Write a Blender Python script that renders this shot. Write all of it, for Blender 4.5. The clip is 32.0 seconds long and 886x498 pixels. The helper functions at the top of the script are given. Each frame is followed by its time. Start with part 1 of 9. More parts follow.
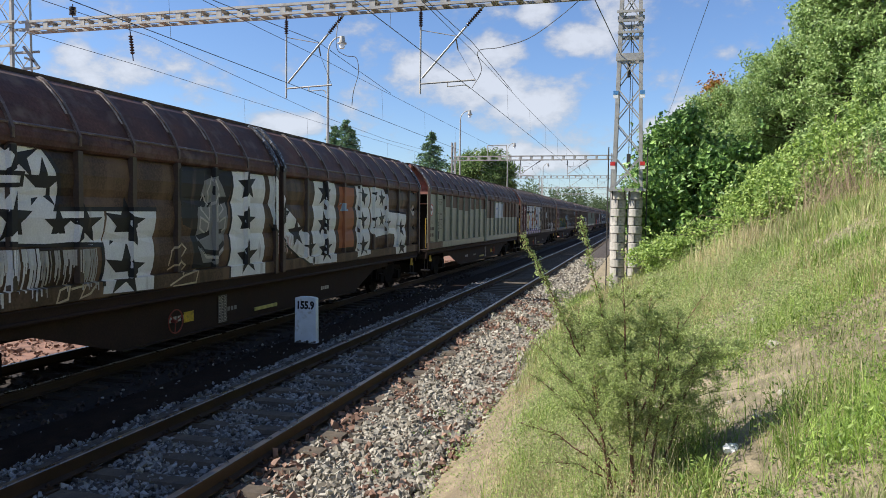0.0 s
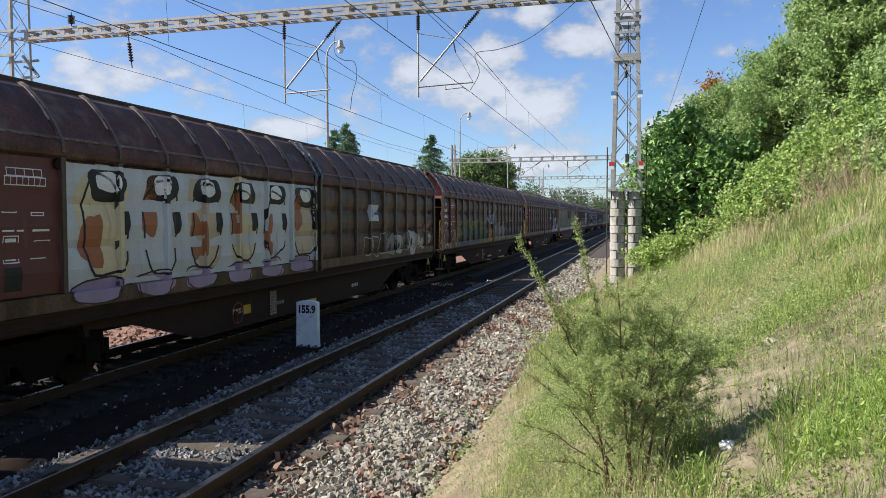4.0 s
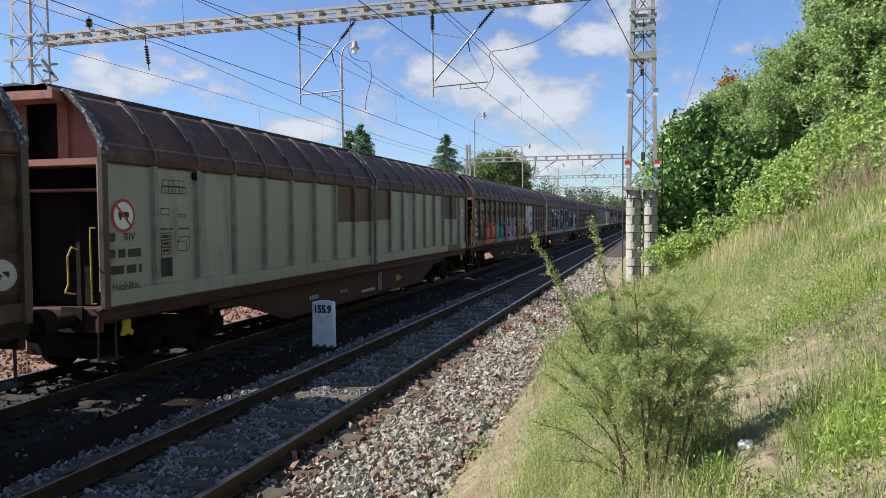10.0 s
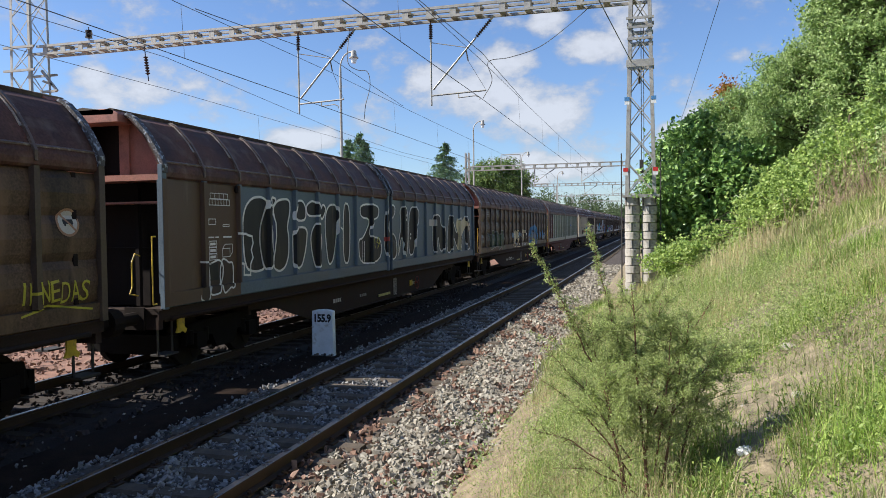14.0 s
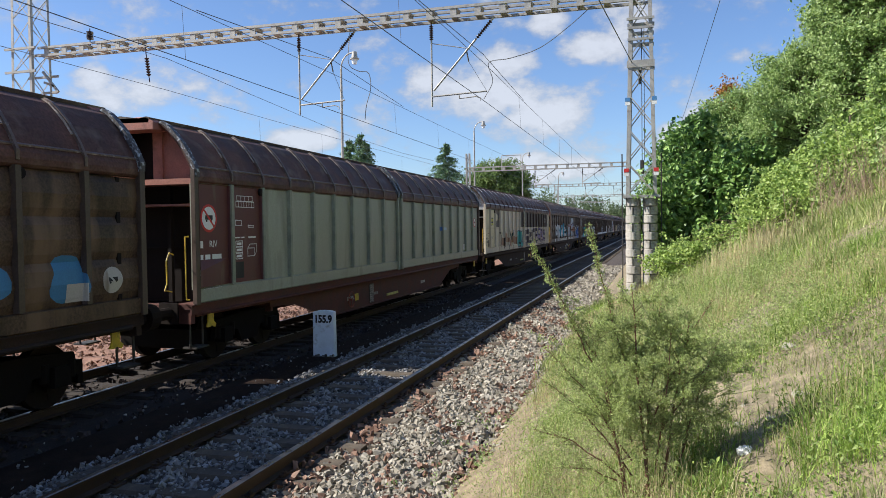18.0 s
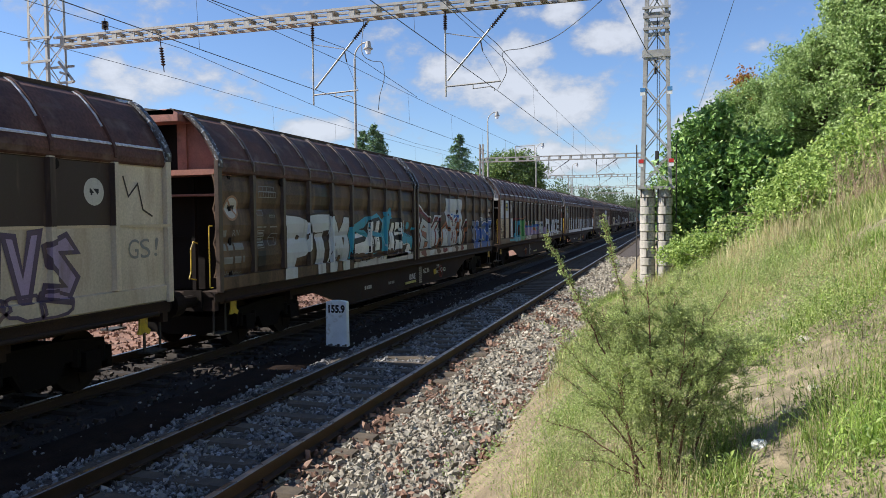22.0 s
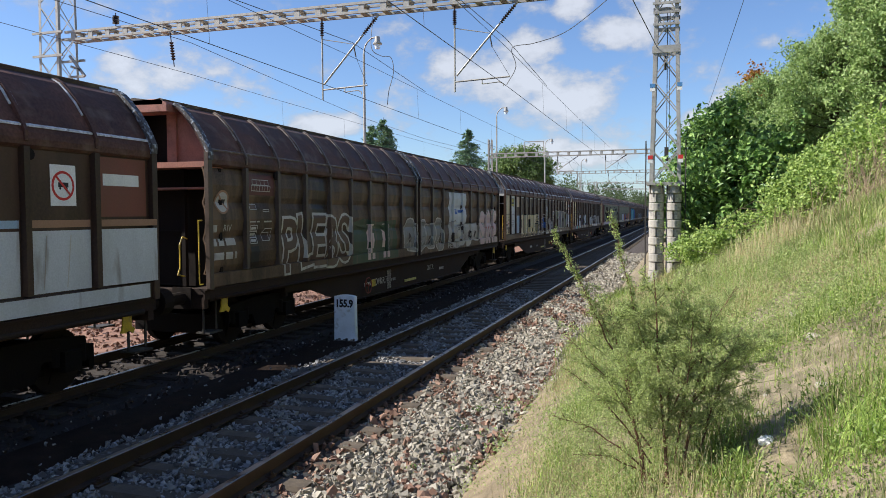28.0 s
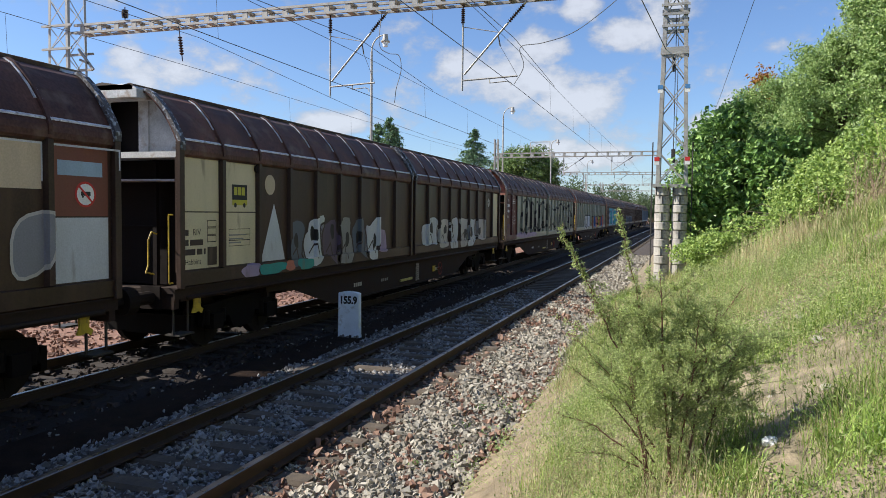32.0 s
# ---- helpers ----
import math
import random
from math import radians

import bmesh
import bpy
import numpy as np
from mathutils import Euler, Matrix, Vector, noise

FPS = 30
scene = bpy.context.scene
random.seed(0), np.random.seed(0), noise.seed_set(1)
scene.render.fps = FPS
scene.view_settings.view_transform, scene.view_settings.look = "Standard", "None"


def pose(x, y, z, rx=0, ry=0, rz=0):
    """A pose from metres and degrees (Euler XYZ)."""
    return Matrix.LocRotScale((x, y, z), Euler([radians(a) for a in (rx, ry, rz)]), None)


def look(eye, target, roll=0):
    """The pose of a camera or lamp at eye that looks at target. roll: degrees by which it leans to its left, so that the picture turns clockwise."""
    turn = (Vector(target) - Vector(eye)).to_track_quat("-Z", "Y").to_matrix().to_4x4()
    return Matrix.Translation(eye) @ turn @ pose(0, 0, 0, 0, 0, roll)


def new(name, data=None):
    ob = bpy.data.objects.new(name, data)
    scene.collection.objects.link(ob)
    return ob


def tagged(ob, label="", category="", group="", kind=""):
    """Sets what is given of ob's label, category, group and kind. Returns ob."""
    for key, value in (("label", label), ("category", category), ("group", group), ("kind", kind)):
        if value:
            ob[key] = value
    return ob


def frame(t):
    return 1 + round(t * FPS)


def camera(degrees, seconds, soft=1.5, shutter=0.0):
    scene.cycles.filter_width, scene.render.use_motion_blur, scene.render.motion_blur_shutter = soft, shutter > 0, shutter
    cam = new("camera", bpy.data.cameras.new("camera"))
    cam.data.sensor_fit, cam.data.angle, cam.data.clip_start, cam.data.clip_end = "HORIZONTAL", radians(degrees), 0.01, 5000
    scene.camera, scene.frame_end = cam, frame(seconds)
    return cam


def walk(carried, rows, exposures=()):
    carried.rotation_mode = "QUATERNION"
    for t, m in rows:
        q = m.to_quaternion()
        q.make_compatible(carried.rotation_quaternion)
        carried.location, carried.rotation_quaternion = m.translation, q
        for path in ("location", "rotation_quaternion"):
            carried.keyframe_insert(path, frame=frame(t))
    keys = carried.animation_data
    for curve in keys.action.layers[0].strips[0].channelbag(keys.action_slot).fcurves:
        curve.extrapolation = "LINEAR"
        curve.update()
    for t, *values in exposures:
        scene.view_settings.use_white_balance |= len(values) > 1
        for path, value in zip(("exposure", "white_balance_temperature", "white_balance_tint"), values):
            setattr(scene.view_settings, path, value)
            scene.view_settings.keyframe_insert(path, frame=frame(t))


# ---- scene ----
cam = camera(61.88, 32.0, soft=0.75)

# seconds, x, y, z, then the turn in degrees
PATH = [
    (0.0, -0.000, 0.011, 2.529, 87.435, -0.693, 14.758),
    (0.5, 0.011, 0.006, 2.527, 87.508, -0.124, 14.627),
    (1.0, 0.027, -0.021, 2.537, 87.624, 0.171, 14.571),
    (1.5, 0.031, -0.016, 2.528, 87.680, 0.167, 14.739),
    (2.0, 0.030, -0.020, 2.527, 87.724, 0.006, 14.867),
    (2.5, 0.035, -0.016, 2.529, 87.651, 0.019, 14.714),
    (3.0, 0.042, -0.022, 2.529, 87.618, 0.092, 14.668),
    (3.5, 0.042, -0.017, 2.530, 87.624, 0.092, 14.737),
    (5.5, 0.043, -0.026, 2.529, 87.559, 0.321, 15.254),
    (6.0, 0.040, -0.024, 2.526, 87.474, 0.346, 15.370),
    (6.5, 0.039, -0.022, 2.523, 87.399, 0.397, 15.439),
    (7.0, 0.039, -0.018, 2.526, 87.408, 0.443, 15.594),
    (7.5, 0.038, -0.013, 2.527, 87.420, 0.450, 15.814),
    (8.0, 0.030, -0.017, 2.524, 87.424, 0.354, 15.991),
    (8.5, 0.030, -0.019, 2.525, 87.477, 0.279, 16.046),
    (9.0, 0.041, -0.018, 2.527, 87.532, 0.340, 15.995),
    (9.5, 0.043, -0.014, 2.527, 87.603, 0.424, 15.979),
    (10.0, 0.039, -0.020, 2.526, 87.617, 0.407, 16.005),
    (10.5, 0.035, -0.019, 2.527, 87.662, 0.357, 15.994),
    (11.0, 0.038, -0.021, 2.527, 87.750, 0.440, 15.937),
    (11.5, 0.047, -0.022, 2.527, 87.871, 0.552, 15.895),
    (12.0, 0.049, -0.025, 2.527, 87.940, 0.565, 15.902),
    (12.5, 0.047, -0.030, 2.528, 88.015, 0.597, 15.990),
    (13.0, 0.046, -0.030, 2.528, 88.067, 0.584, 16.028),
    (13.5, 0.049, -0.025, 2.527, 88.125, 0.651, 16.037),
    (14.0, 0.053, -0.036, 2.527, 88.258, 0.718, 15.973),
    (14.5, 0.052, -0.045, 2.530, 88.289, 0.713, 15.994),
    (16.5, 0.058, -0.036, 2.523, 88.306, 0.749, 15.842),
    (17.0, 0.054, -0.048, 2.526, 88.303, 0.743, 15.900),
    (17.5, 0.057, -0.047, 2.529, 88.344, 0.770, 15.981),
    (18.0, 0.057, -0.046, 2.525, 88.323, 0.776, 16.038),
    (18.5, 0.064, -0.047, 2.526, 88.261, 0.748, 16.183),
    (19.0, 0.060, -0.040, 2.525, 88.183, 0.777, 16.416),
    (19.5, 0.063, -0.034, 2.526, 88.168, 0.876, 16.615),
    (20.0, 0.062, -0.042, 2.529, 88.118, 0.803, 16.702),
    (20.5, 0.064, -0.038, 2.526, 88.045, 0.839, 16.719),
    (21.0, 0.060, -0.032, 2.527, 87.912, 0.765, 16.778),
    (21.5, 0.056, -0.029, 2.525, 87.756, 0.683, 16.909),
    (22.0, 0.052, -0.023, 2.523, 87.611, 0.550, 17.051),
    (22.5, 0.049, -0.027, 2.526, 87.481, 0.458, 17.180),
    (23.0, 0.048, -0.029, 2.519, 87.326, 0.369, 17.243),
    (23.5, 0.055, -0.022, 2.519, 87.273, 0.355, 17.275),
    (24.0, 0.055, -0.038, 2.522, 87.260, 0.319, 17.281),
    (24.5, 0.059, -0.040, 2.520, 87.352, 0.416, 17.402),
    (25.0, 0.063, -0.040, 2.519, 87.358, 0.473, 17.542),
    (25.5, 0.063, -0.037, 2.516, 87.361, 0.477, 17.684),
    (27.5, 0.060, -0.047, 2.520, 87.325, 0.369, 17.753),
    (28.0, 0.058, -0.043, 2.521, 87.257, 0.282, 17.700),
    (28.5, 0.054, -0.041, 2.518, 87.292, 0.297, 17.644),
    (29.0, 0.055, -0.036, 2.520, 87.365, 0.301, 17.699),
    (29.5, 0.053, -0.042, 2.522, 87.710, 0.342, 17.774),
    (30.0, 0.051, -0.036, 2.515, 88.042, 0.418, 17.950),
    (30.5, 0.053, -0.029, 2.516, 87.993, 0.603, 17.856),
    (31.0, 0.056, -0.041, 2.506, 87.633, 0.357, 17.676),
    (31.5, 0.052, -0.035, 2.492, 87.241, -0.212, 18.002),
    (32.0, 0.049, -0.047, 2.499, 87.202, -0.619, 18.089),
]
walk(cam, [(row[0], pose(*row[1:])) for row in PATH])

# ---- world, sun ----
SUN_WAY = Vector((-4.9, -1.6, 4.45)).normalized()      # towards the sun
world = bpy.data.worlds.new("sky")
scene.world = world
world.use_nodes = True


def build_sky():
    nt = world.node_tree
    nt.nodes.clear()
    N, L = nt.nodes.new, nt.links.new
    out, bg = N("ShaderNodeOutputWorld"), N("ShaderNodeBackground")
    sky = N("ShaderNodeTexSky")
    sky.sky_type, sky.sun_disc = "NISHITA", False
    sky.sun_elevation = math.asin(SUN_WAY.z)
    sky.sun_rotation = math.atan2(SUN_WAY.x, SUN_WAY.y)
    sky.air_density, sky.dust_density, sky.ozone_density = 1.0, 0.4, 2.0
    bg.inputs["Strength"].default_value = 0.082
    co = N("ShaderNodeTexCoord")
    # a flat layer of fair-weather cloud: the direction meets a plane overhead
    sep = N("ShaderNodeSeparateXYZ")
    L(co.outputs["Generated"], sep.inputs[0])

    def math_node(op, a, b=None, c=None):
        n = N("ShaderNodeMath")
        n.operation = op
        for i, v in enumerate((a, b, c)):
            if v is None:
                continue
            if isinstance(v, (int, float)):
                n.inputs[i].default_value = v
            else:
                L(v, n.inputs[i])
        return n.outputs[0]

    def cloud(x, y, z, wide, high, tilt=0.0):
        """How far inside a bank of cloud round one direction: 1 at its middle, 0 at its rim."""
        d = Vector((x, y, z)).normalized()
        right = Vector((d.y, -d.x, 0)).normalized()
        up = right.cross(d)
        parts = []
        for axis, size in ((right, wide), (up, high)):
            n = N("ShaderNodeVectorMath")
            n.operation = "DOT_PRODUCT"
            L(co.outputs["Generated"], n.inputs[0])
            n.inputs[1].default_value = axis
            parts.append(math_node("POWER", math_node("ABSOLUTE", math_node("DIVIDE", n.outputs["Value"], size)), 2.0))
        n = N("ShaderNodeVectorMath")
        n.operation = "DOT_PRODUCT"
        L(co.outputs["Generated"], n.inputs[0])
        n.inputs[1].default_value = d
        front = math_node("GREATER_THAN", n.outputs["Value"], 0.2)
        return math_node("MULTIPLY", math_node("MAXIMUM", math_node("SUBTRACT", 1.0, math_node("ADD", parts[0], parts[1])), 0.0), front)

    total = None
    for bank in CLOUDS:
        c = cloud(*bank)
        total = c if total is None else math_node("MAXIMUM", total, c)
    noise_big, noise_fine = N("ShaderNodeTexNoise"), N("ShaderNodeTexNoise")
    for n, s, det in ((noise_big, 9.0, 8.0), (noise_fine, 34.0, 6.0)):
        n.inputs["Scale"].default_value, n.inputs["Detail"].default_value, n.inputs["Roughness"].default_value = s, det, 0.6
        mapping = N("ShaderNodeMapping")
        mapping.inputs["Scale"].default_value = (1, 1, 1.6)
        L(co.outputs["Generated"], mapping.inputs[0])
        L(mapping.outputs[0], n.inputs["Vector"])
    rough = math_node("ADD", math_node("MULTIPLY", noise_big.outputs[0], 2.3), math_node("MULTIPLY", noise_fine.outputs[0], 0.9))
    # away from the banks thin stray cloud all round the sky
    base = math_node("MAXIMUM", total, 0.16)
    dens = math_node("SUBTRACT", math_node("ADD", math_node("MULTIPLY", base, 1.0), rough), 1.77)
    cover = N("ShaderNodeMapRange")
    cover.interpolation_type = "SMOOTHSTEP"
    cover.inputs["From Min"].default_value, cover.inputs["From Max"].default_value = 0.02, 0.62
    cover.inputs["To Max"].default_value = 0.86
    L(dens, cover.inputs["Value"])
    shade = N("ShaderNodeMapRange")
    shade.inputs["From Min"].default_value, shade.inputs["From Max"].default_value = 0.05, 0.75
    shade.inputs["To Min"].default_value, shade.inputs["To Max"].default_value = 0.66, 1.14
    L(dens, shade.inputs["Value"])
    white = N("ShaderNodeMix")
    white.data_type = "RGBA"
    white.blend_type = "MULTIPLY"
    white.inputs["Factor"].default_value = 1.0
    white.inputs["A"].default_value = (5.05, 5.3, 5.85, 1)
    L(shade.outputs[0], white.inputs["B"])
    mix = N("ShaderNodeMix")
    mix.data_type = "RGBA"
    L(cover.outputs[0], mix.inputs["Factor"])
    tint = N("ShaderNodeMix")
    tint.data_type, tint.blend_type = "RGBA", "MULTIPLY"
    tint.inputs["Factor"].default_value = 1.0
    tint.inputs["B"].default_value = (0.84, 0.98, 1.24, 1)
    L(sky.outputs[0], tint.inputs["A"])
    L(tint.outputs["Result"], mix.inputs["A"])
    L(white.outputs["Result"], mix.inputs["B"])
    L(mix.outputs["Result"], bg.inputs["Color"])
    L(bg.outputs[0], out.inputs["Surface"])


# banks of cloud: the way to them, half their width and height
CLOUDS = [
    (-0.845, 1.0, 0.215, 0.09, 0.034), (-0.875, 1.0, 0.24, 0.04, 0.03),
    (-0.493, 1.0, 0.132, 0.075, 0.022),
    (-0.26, 1.0, 0.19, 0.10, 0.055), (-0.165, 1.0, 0.16, 0.12, 0.055), (-0.20, 1.0, 0.225, 0.07, 0.035),
    (-0.079, 1.0, 0.235, 0.07, 0.032), (-0.03, 1.0, 0.265, 0.06, 0.04), (-0.135, 1.0, 0.27, 0.035, 0.025),
    (0.024, 1.0, 0.106, 0.035, 0.035), (0.05, 1.0, 0.13, 0.03, 0.022),
    (-0.147, 1.0, 0.075, 0.12, 0.028), (-0.30, 1.0, 0.345, 0.05, 0.03),
    (1.5, 0.3, 0.5, 0.3, 0.15),
    (-1.0, -1.2, 0.5, 0.35, 0.15),
    (0.6, -1.0, 0.4, 0.3, 0.12),
]
build_sky()

sun = new("sun", bpy.data.lights.new("sun", "SUN"))
sun.data.energy, sun.data.angle, sun.data.color = 5.0, radians(0.53), (1.0, 0.95, 0.87)
sun.matrix_world = look((0, 0, 60), Vector((0, 0, 60)) - SUN_WAY)
scene.view_settings.exposure = 0.68


# ---- materials ----
def surface(name, color, rough=0.8, metal=0.0, vary=0.25, scale=3.0, grain=60.0, bump=0.15, dirt=None, dirt_amount=0.0,
            island=0.0, per_object=0.0, streak=False, spec=0.5, space="Object", translucent=0.0):
    """A procedural surface: base colour broken up at two scales, fine relief, and stains of a second colour."""
    m = bpy.data.materials.new(name)
    m.use_nodes = True
    nt = m.node_tree
    N, L = nt.nodes.new, nt.links.new
    bsdf = nt.nodes["Principled BSDF"]
    bsdf.inputs["Roughness"].default_value, bsdf.inputs["Metallic"].default_value = rough, metal
    bsdf.inputs["Specular IOR Level"].default_value = spec
    co = N("ShaderNodeTexCoord")
    vec = co.outputs[space]

    def noise_node(s, detail, stretch=None):
        n = N("ShaderNodeTexNoise")
        n.inputs["Scale"].default_value, n.inputs["Detail"].default_value = s, detail
        if stretch:
            mp = N("ShaderNodeMapping")
            mp.inputs["Scale"].default_value = stretch
            L(vec, mp.inputs[0])
            L(mp.outputs[0], n.inputs["Vector"])
        else:
            L(vec, n.inputs["Vector"])
        return n.outputs[0]

    def ranged(value, lo, hi, a, b):
        n = N("ShaderNodeMapRange")
        n.inputs[1].default_value, n.inputs[2].default_value = lo, hi
        n.inputs[3].default_value, n.inputs[4].default_value = a, b
        L(value, n.inputs[0])
        return n.outputs[0]

    def times(col, value):
        n = N("ShaderNodeMix")
        n.data_type, n.blend_type = "RGBA", "MULTIPLY"
        n.inputs["Factor"].default_value = 1.0
        if isinstance(col, tuple):
            n.inputs["A"].default_value = (*col, 1)
        else:
            L(col, n.inputs["A"])
        L(value, n.inputs["B"])
        return n.outputs["Result"]

    big = noise_node(scale, 5.0, (1, 1, 0.25) if streak else None)
    fine = noise_node(grain, 4.0)
    col = times(color, ranged(big, 0.3, 0.7, 1 - vary, 1 + vary))
    col = times(col, ranged(fine, 0.3, 0.7, 1 - vary * 0.6, 1 + vary * 0.6))
    if island:
        g = N("ShaderNodeNewGeometry")
        col = times(col, ranged(g.outputs["Random Per Island"], 0, 1, 1 - island, 1 + island))
    if per_object:
        g = N("ShaderNodeObjectInfo")
        col = times(col, ranged(g.outputs["Random"], 0, 1, 1 - per_object, 1 + per_object))
    if dirt:
        d = noise_node(scale * 1.7 + 0.3, 7.0, (1, 1, 0.2) if streak else None)
        n = N("ShaderNodeMix")
        n.data_type = "RGBA"
        L(ranged(d, 0.62 - dirt_amount * 0.4, 0.78 - dirt_amount * 0.3, 0.0, 0.85), n.inputs["Factor"])
        L(col, n.inputs["A"])
        n.inputs["B"].default_value = (*dirt, 1)
        col = n.outputs["Result"]
    L(col, bsdf.inputs["Base Color"])
    L(ranged(big, 0.3, 0.7, max(0.02, rough - 0.12), min(1, rough + 0.1)), bsdf.inputs["Roughness"])
    if bump:
        b = N("ShaderNodeBump")
        b.inputs["Strength"].default_value, b.inputs["Distance"].default_value = bump, 0.01
        L(fine, b.inputs["Height"])
        L(b.outputs[0], bsdf.inputs["Normal"])
    if translucent:
        t = N("ShaderNodeBsdfTranslucent")
        L(col, t.inputs["Color"])
        mix = N("ShaderNodeMixShader")
        mix.inputs[0].default_value = translucent
        L(bsdf.outputs[0], mix.inputs[1])
        L(t.outputs[0], mix.inputs[2])
        L(mix.outputs[0], nt.nodes["Material Output"].inputs["Surface"])
    return m


def two_tone(name, a, b, rough=0.85, scale=8.0, vary=0.18, bump=0.2, grain=80.0, translucent=0.0):
    """Leaves, stones and soil: every island takes a shade between two colours."""
    m = surface(name, (1, 1, 1), rough, 0, vary, scale, grain, bump, translucent=translucent)
    nt = m.node_tree
    N, L = nt.nodes.new, nt.links.new
    g = N("ShaderNodeNewGeometry")
    ramp = N("ShaderNodeMix")
    ramp.data_type = "RGBA"
    ramp.inputs["A"].default_value, ramp.inputs["B"].default_value = (*a, 1), (*b, 1)
    L(g.outputs["Random Per Island"], ramp.inputs["Factor"])
    for n in nt.nodes:
        if n.type == "MIX" and n is not ramp and not n.inputs["A"].is_linked and n.blend_type == "MULTIPLY":
            L(ramp.outputs["Result"], n.inputs["A"])
            break
    return m


M = {}
M["rail_side"] = surface("rusty_rail", (0.05, 0.03, 0.02), 0.75, 0.3, 0.3, 3, 90, 0.2)
M["rail_top"] = surface("polished_rail", (0.30, 0.25, 0.21), 0.32, 1.0, 0.15, 4, 50, 0.03)
# sleepers of the train's track, darkened for the shade under the wagons
M["sleeper_undershade"] = surface("undershade_sleeper", (0.028, 0.02, 0.016), 0.9, 0, 0.35, 5, 70, 0.4, per_object=0.15)
M["sleeper"] = surface("weathered_sleeper", (0.088, 0.068, 0.048), 0.9, 0, 0.4, 5, 70, 0.5, dirt=(0.06, 0.045, 0.035), dirt_amount=0.25, per_object=0.15)
M["ballast"] = surface("ballast_bed", (0.07, 0.055, 0.045), 0.95, 0, 0.5, 14, 45, 1.0)
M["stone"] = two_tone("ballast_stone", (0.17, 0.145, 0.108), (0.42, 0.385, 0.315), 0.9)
# same ballast darkened: the train's shade sits in its colour
M["stone_dark"] = two_tone("shaded_stone", (0.034, 0.03, 0.028), (0.36, 0.352, 0.34), 0.9)
M["stone_red"] = two_tone("reddish_stone", (0.13, 0.065, 0.042), (0.33, 0.21, 0.15), 0.9)
# stones and bed below the wagons: their deep shade is coloured in
M["stone_undershade"] = two_tone("undershade_stone", (0.014, 0.009, 0.008), (0.06, 0.042, 0.035), 0.9)
M["undershade_bed"] = surface("undershade_track_bed", (0.018, 0.012, 0.010), 0.95, 0, 0.5, 14, 45, 1.0)
# brown gravel taken near black, the train's shade included in its colour
M["cess"] = surface("dark_shaded_fine_gravel", (0.021, 0.013, 0.0095), 0.95, 0, 0.5, 5, 70, 0.9, spec=0.1)
M["red_gravel"] = surface("red_gravel", (0.235, 0.125, 0.085), 0.95, 0, 0.35, 3, 60, 0.9)
M["soil"] = surface("bank_soil", (0.235, 0.19, 0.125), 0.95, 0, 0.4, 5, 70, 0.9, dirt=(0.13, 0.115, 0.06), dirt_amount=0.4)
M["grass"] = two_tone("grass_blades", (0.15, 0.20, 0.05), (0.52, 0.55, 0.24), 0.7, 0.9, 0.45, translucent=0.35)
M["lush"] = two_tone("lush_grass_blades", (0.12, 0.22, 0.03), (0.44, 0.56, 0.14), 0.6, 1.3, 0.35, translucent=0.4)
M["dry_grass"] = two_tone("dry_grass_blades", (0.34, 0.28, 0.13), (0.66, 0.57, 0.34), 0.7, 1.1, 0.3, translucent=0.3)
M["concrete"] = surface("aged_concrete", (0.44, 0.41, 0.36), 0.9, 0, 0.2, 4, 60, 0.35, dirt=(0.16, 0.15, 0.13), dirt_amount=0.2, per_object=0.1)
M["galvanised"] = surface("weathered_grey_steel", (0.38, 0.365, 0.335), 0.6, 0.3, 0.15, 4, 60, 0.1, dirt=(0.22, 0.19, 0.16), dirt_amount=0.1)
M["dark_steel"] = surface("dark_steel", (0.06, 0.055, 0.05), 0.7, 0.4, 0.3, 5, 60, 0.15)
M["wire"] = surface("dull_wire", (0.13, 0.13, 0.135), 0.6, 0.3, 0.1, 2, 30, 0)
M["insulator"] = surface("brown_porcelain", (0.05, 0.025, 0.018), 0.25, 0, 0.1, 5, 40, 0)
M["post_white"] = surface("white_painted_concrete", (0.76, 0.83, 0.90), 0.7, 0, 0.08, 5, 60, 0.2, dirt=(0.42, 0.41, 0.38), dirt_amount=0.05)
M["black_paint"] = surface("black_paint", (0.015, 0.015, 0.017), 0.6, 0, 0.1, 4, 50, 0)
M["white_paint"] = surface("white_paint", (0.74, 0.74, 0.72), 0.6, 0, 0.08, 4, 50, 0)
M["red_paint"] = surface("red_paint", (0.55, 0.03, 0.025), 0.55, 0, 0.1, 4, 50, 0)
M["blue_paint"] = surface("blue_paint", (0.06, 0.20, 0.42), 0.55, 0, 0.1, 4, 50, 0)
M["yellow_paint"] = surface("yellow_paint", (0.55, 0.38, 0.03), 0.55, 0, 0.25, 6, 60, 0.05, dirt=(0.10, 0.08, 0.05), dirt_amount=0.2)


# ---- mesh helpers ----
def bm_box(bm, x0, x1, y0, y1, z0, z1, m=None):
    v = [bm.verts.new((x, y, z)) for x in (x0, x1) for y in (y0, y1) for z in (z0, z1)]
    for f in ((0, 1, 3, 2), (4, 6, 7, 5), (0, 4, 5, 1), (2, 3, 7, 6), (0, 2, 6, 4), (1, 5, 7, 3)):
        bm.faces.new([v[i] for i in f])
    if m is not None:
        for a in v:
            a.co = m @ a.co
    return v


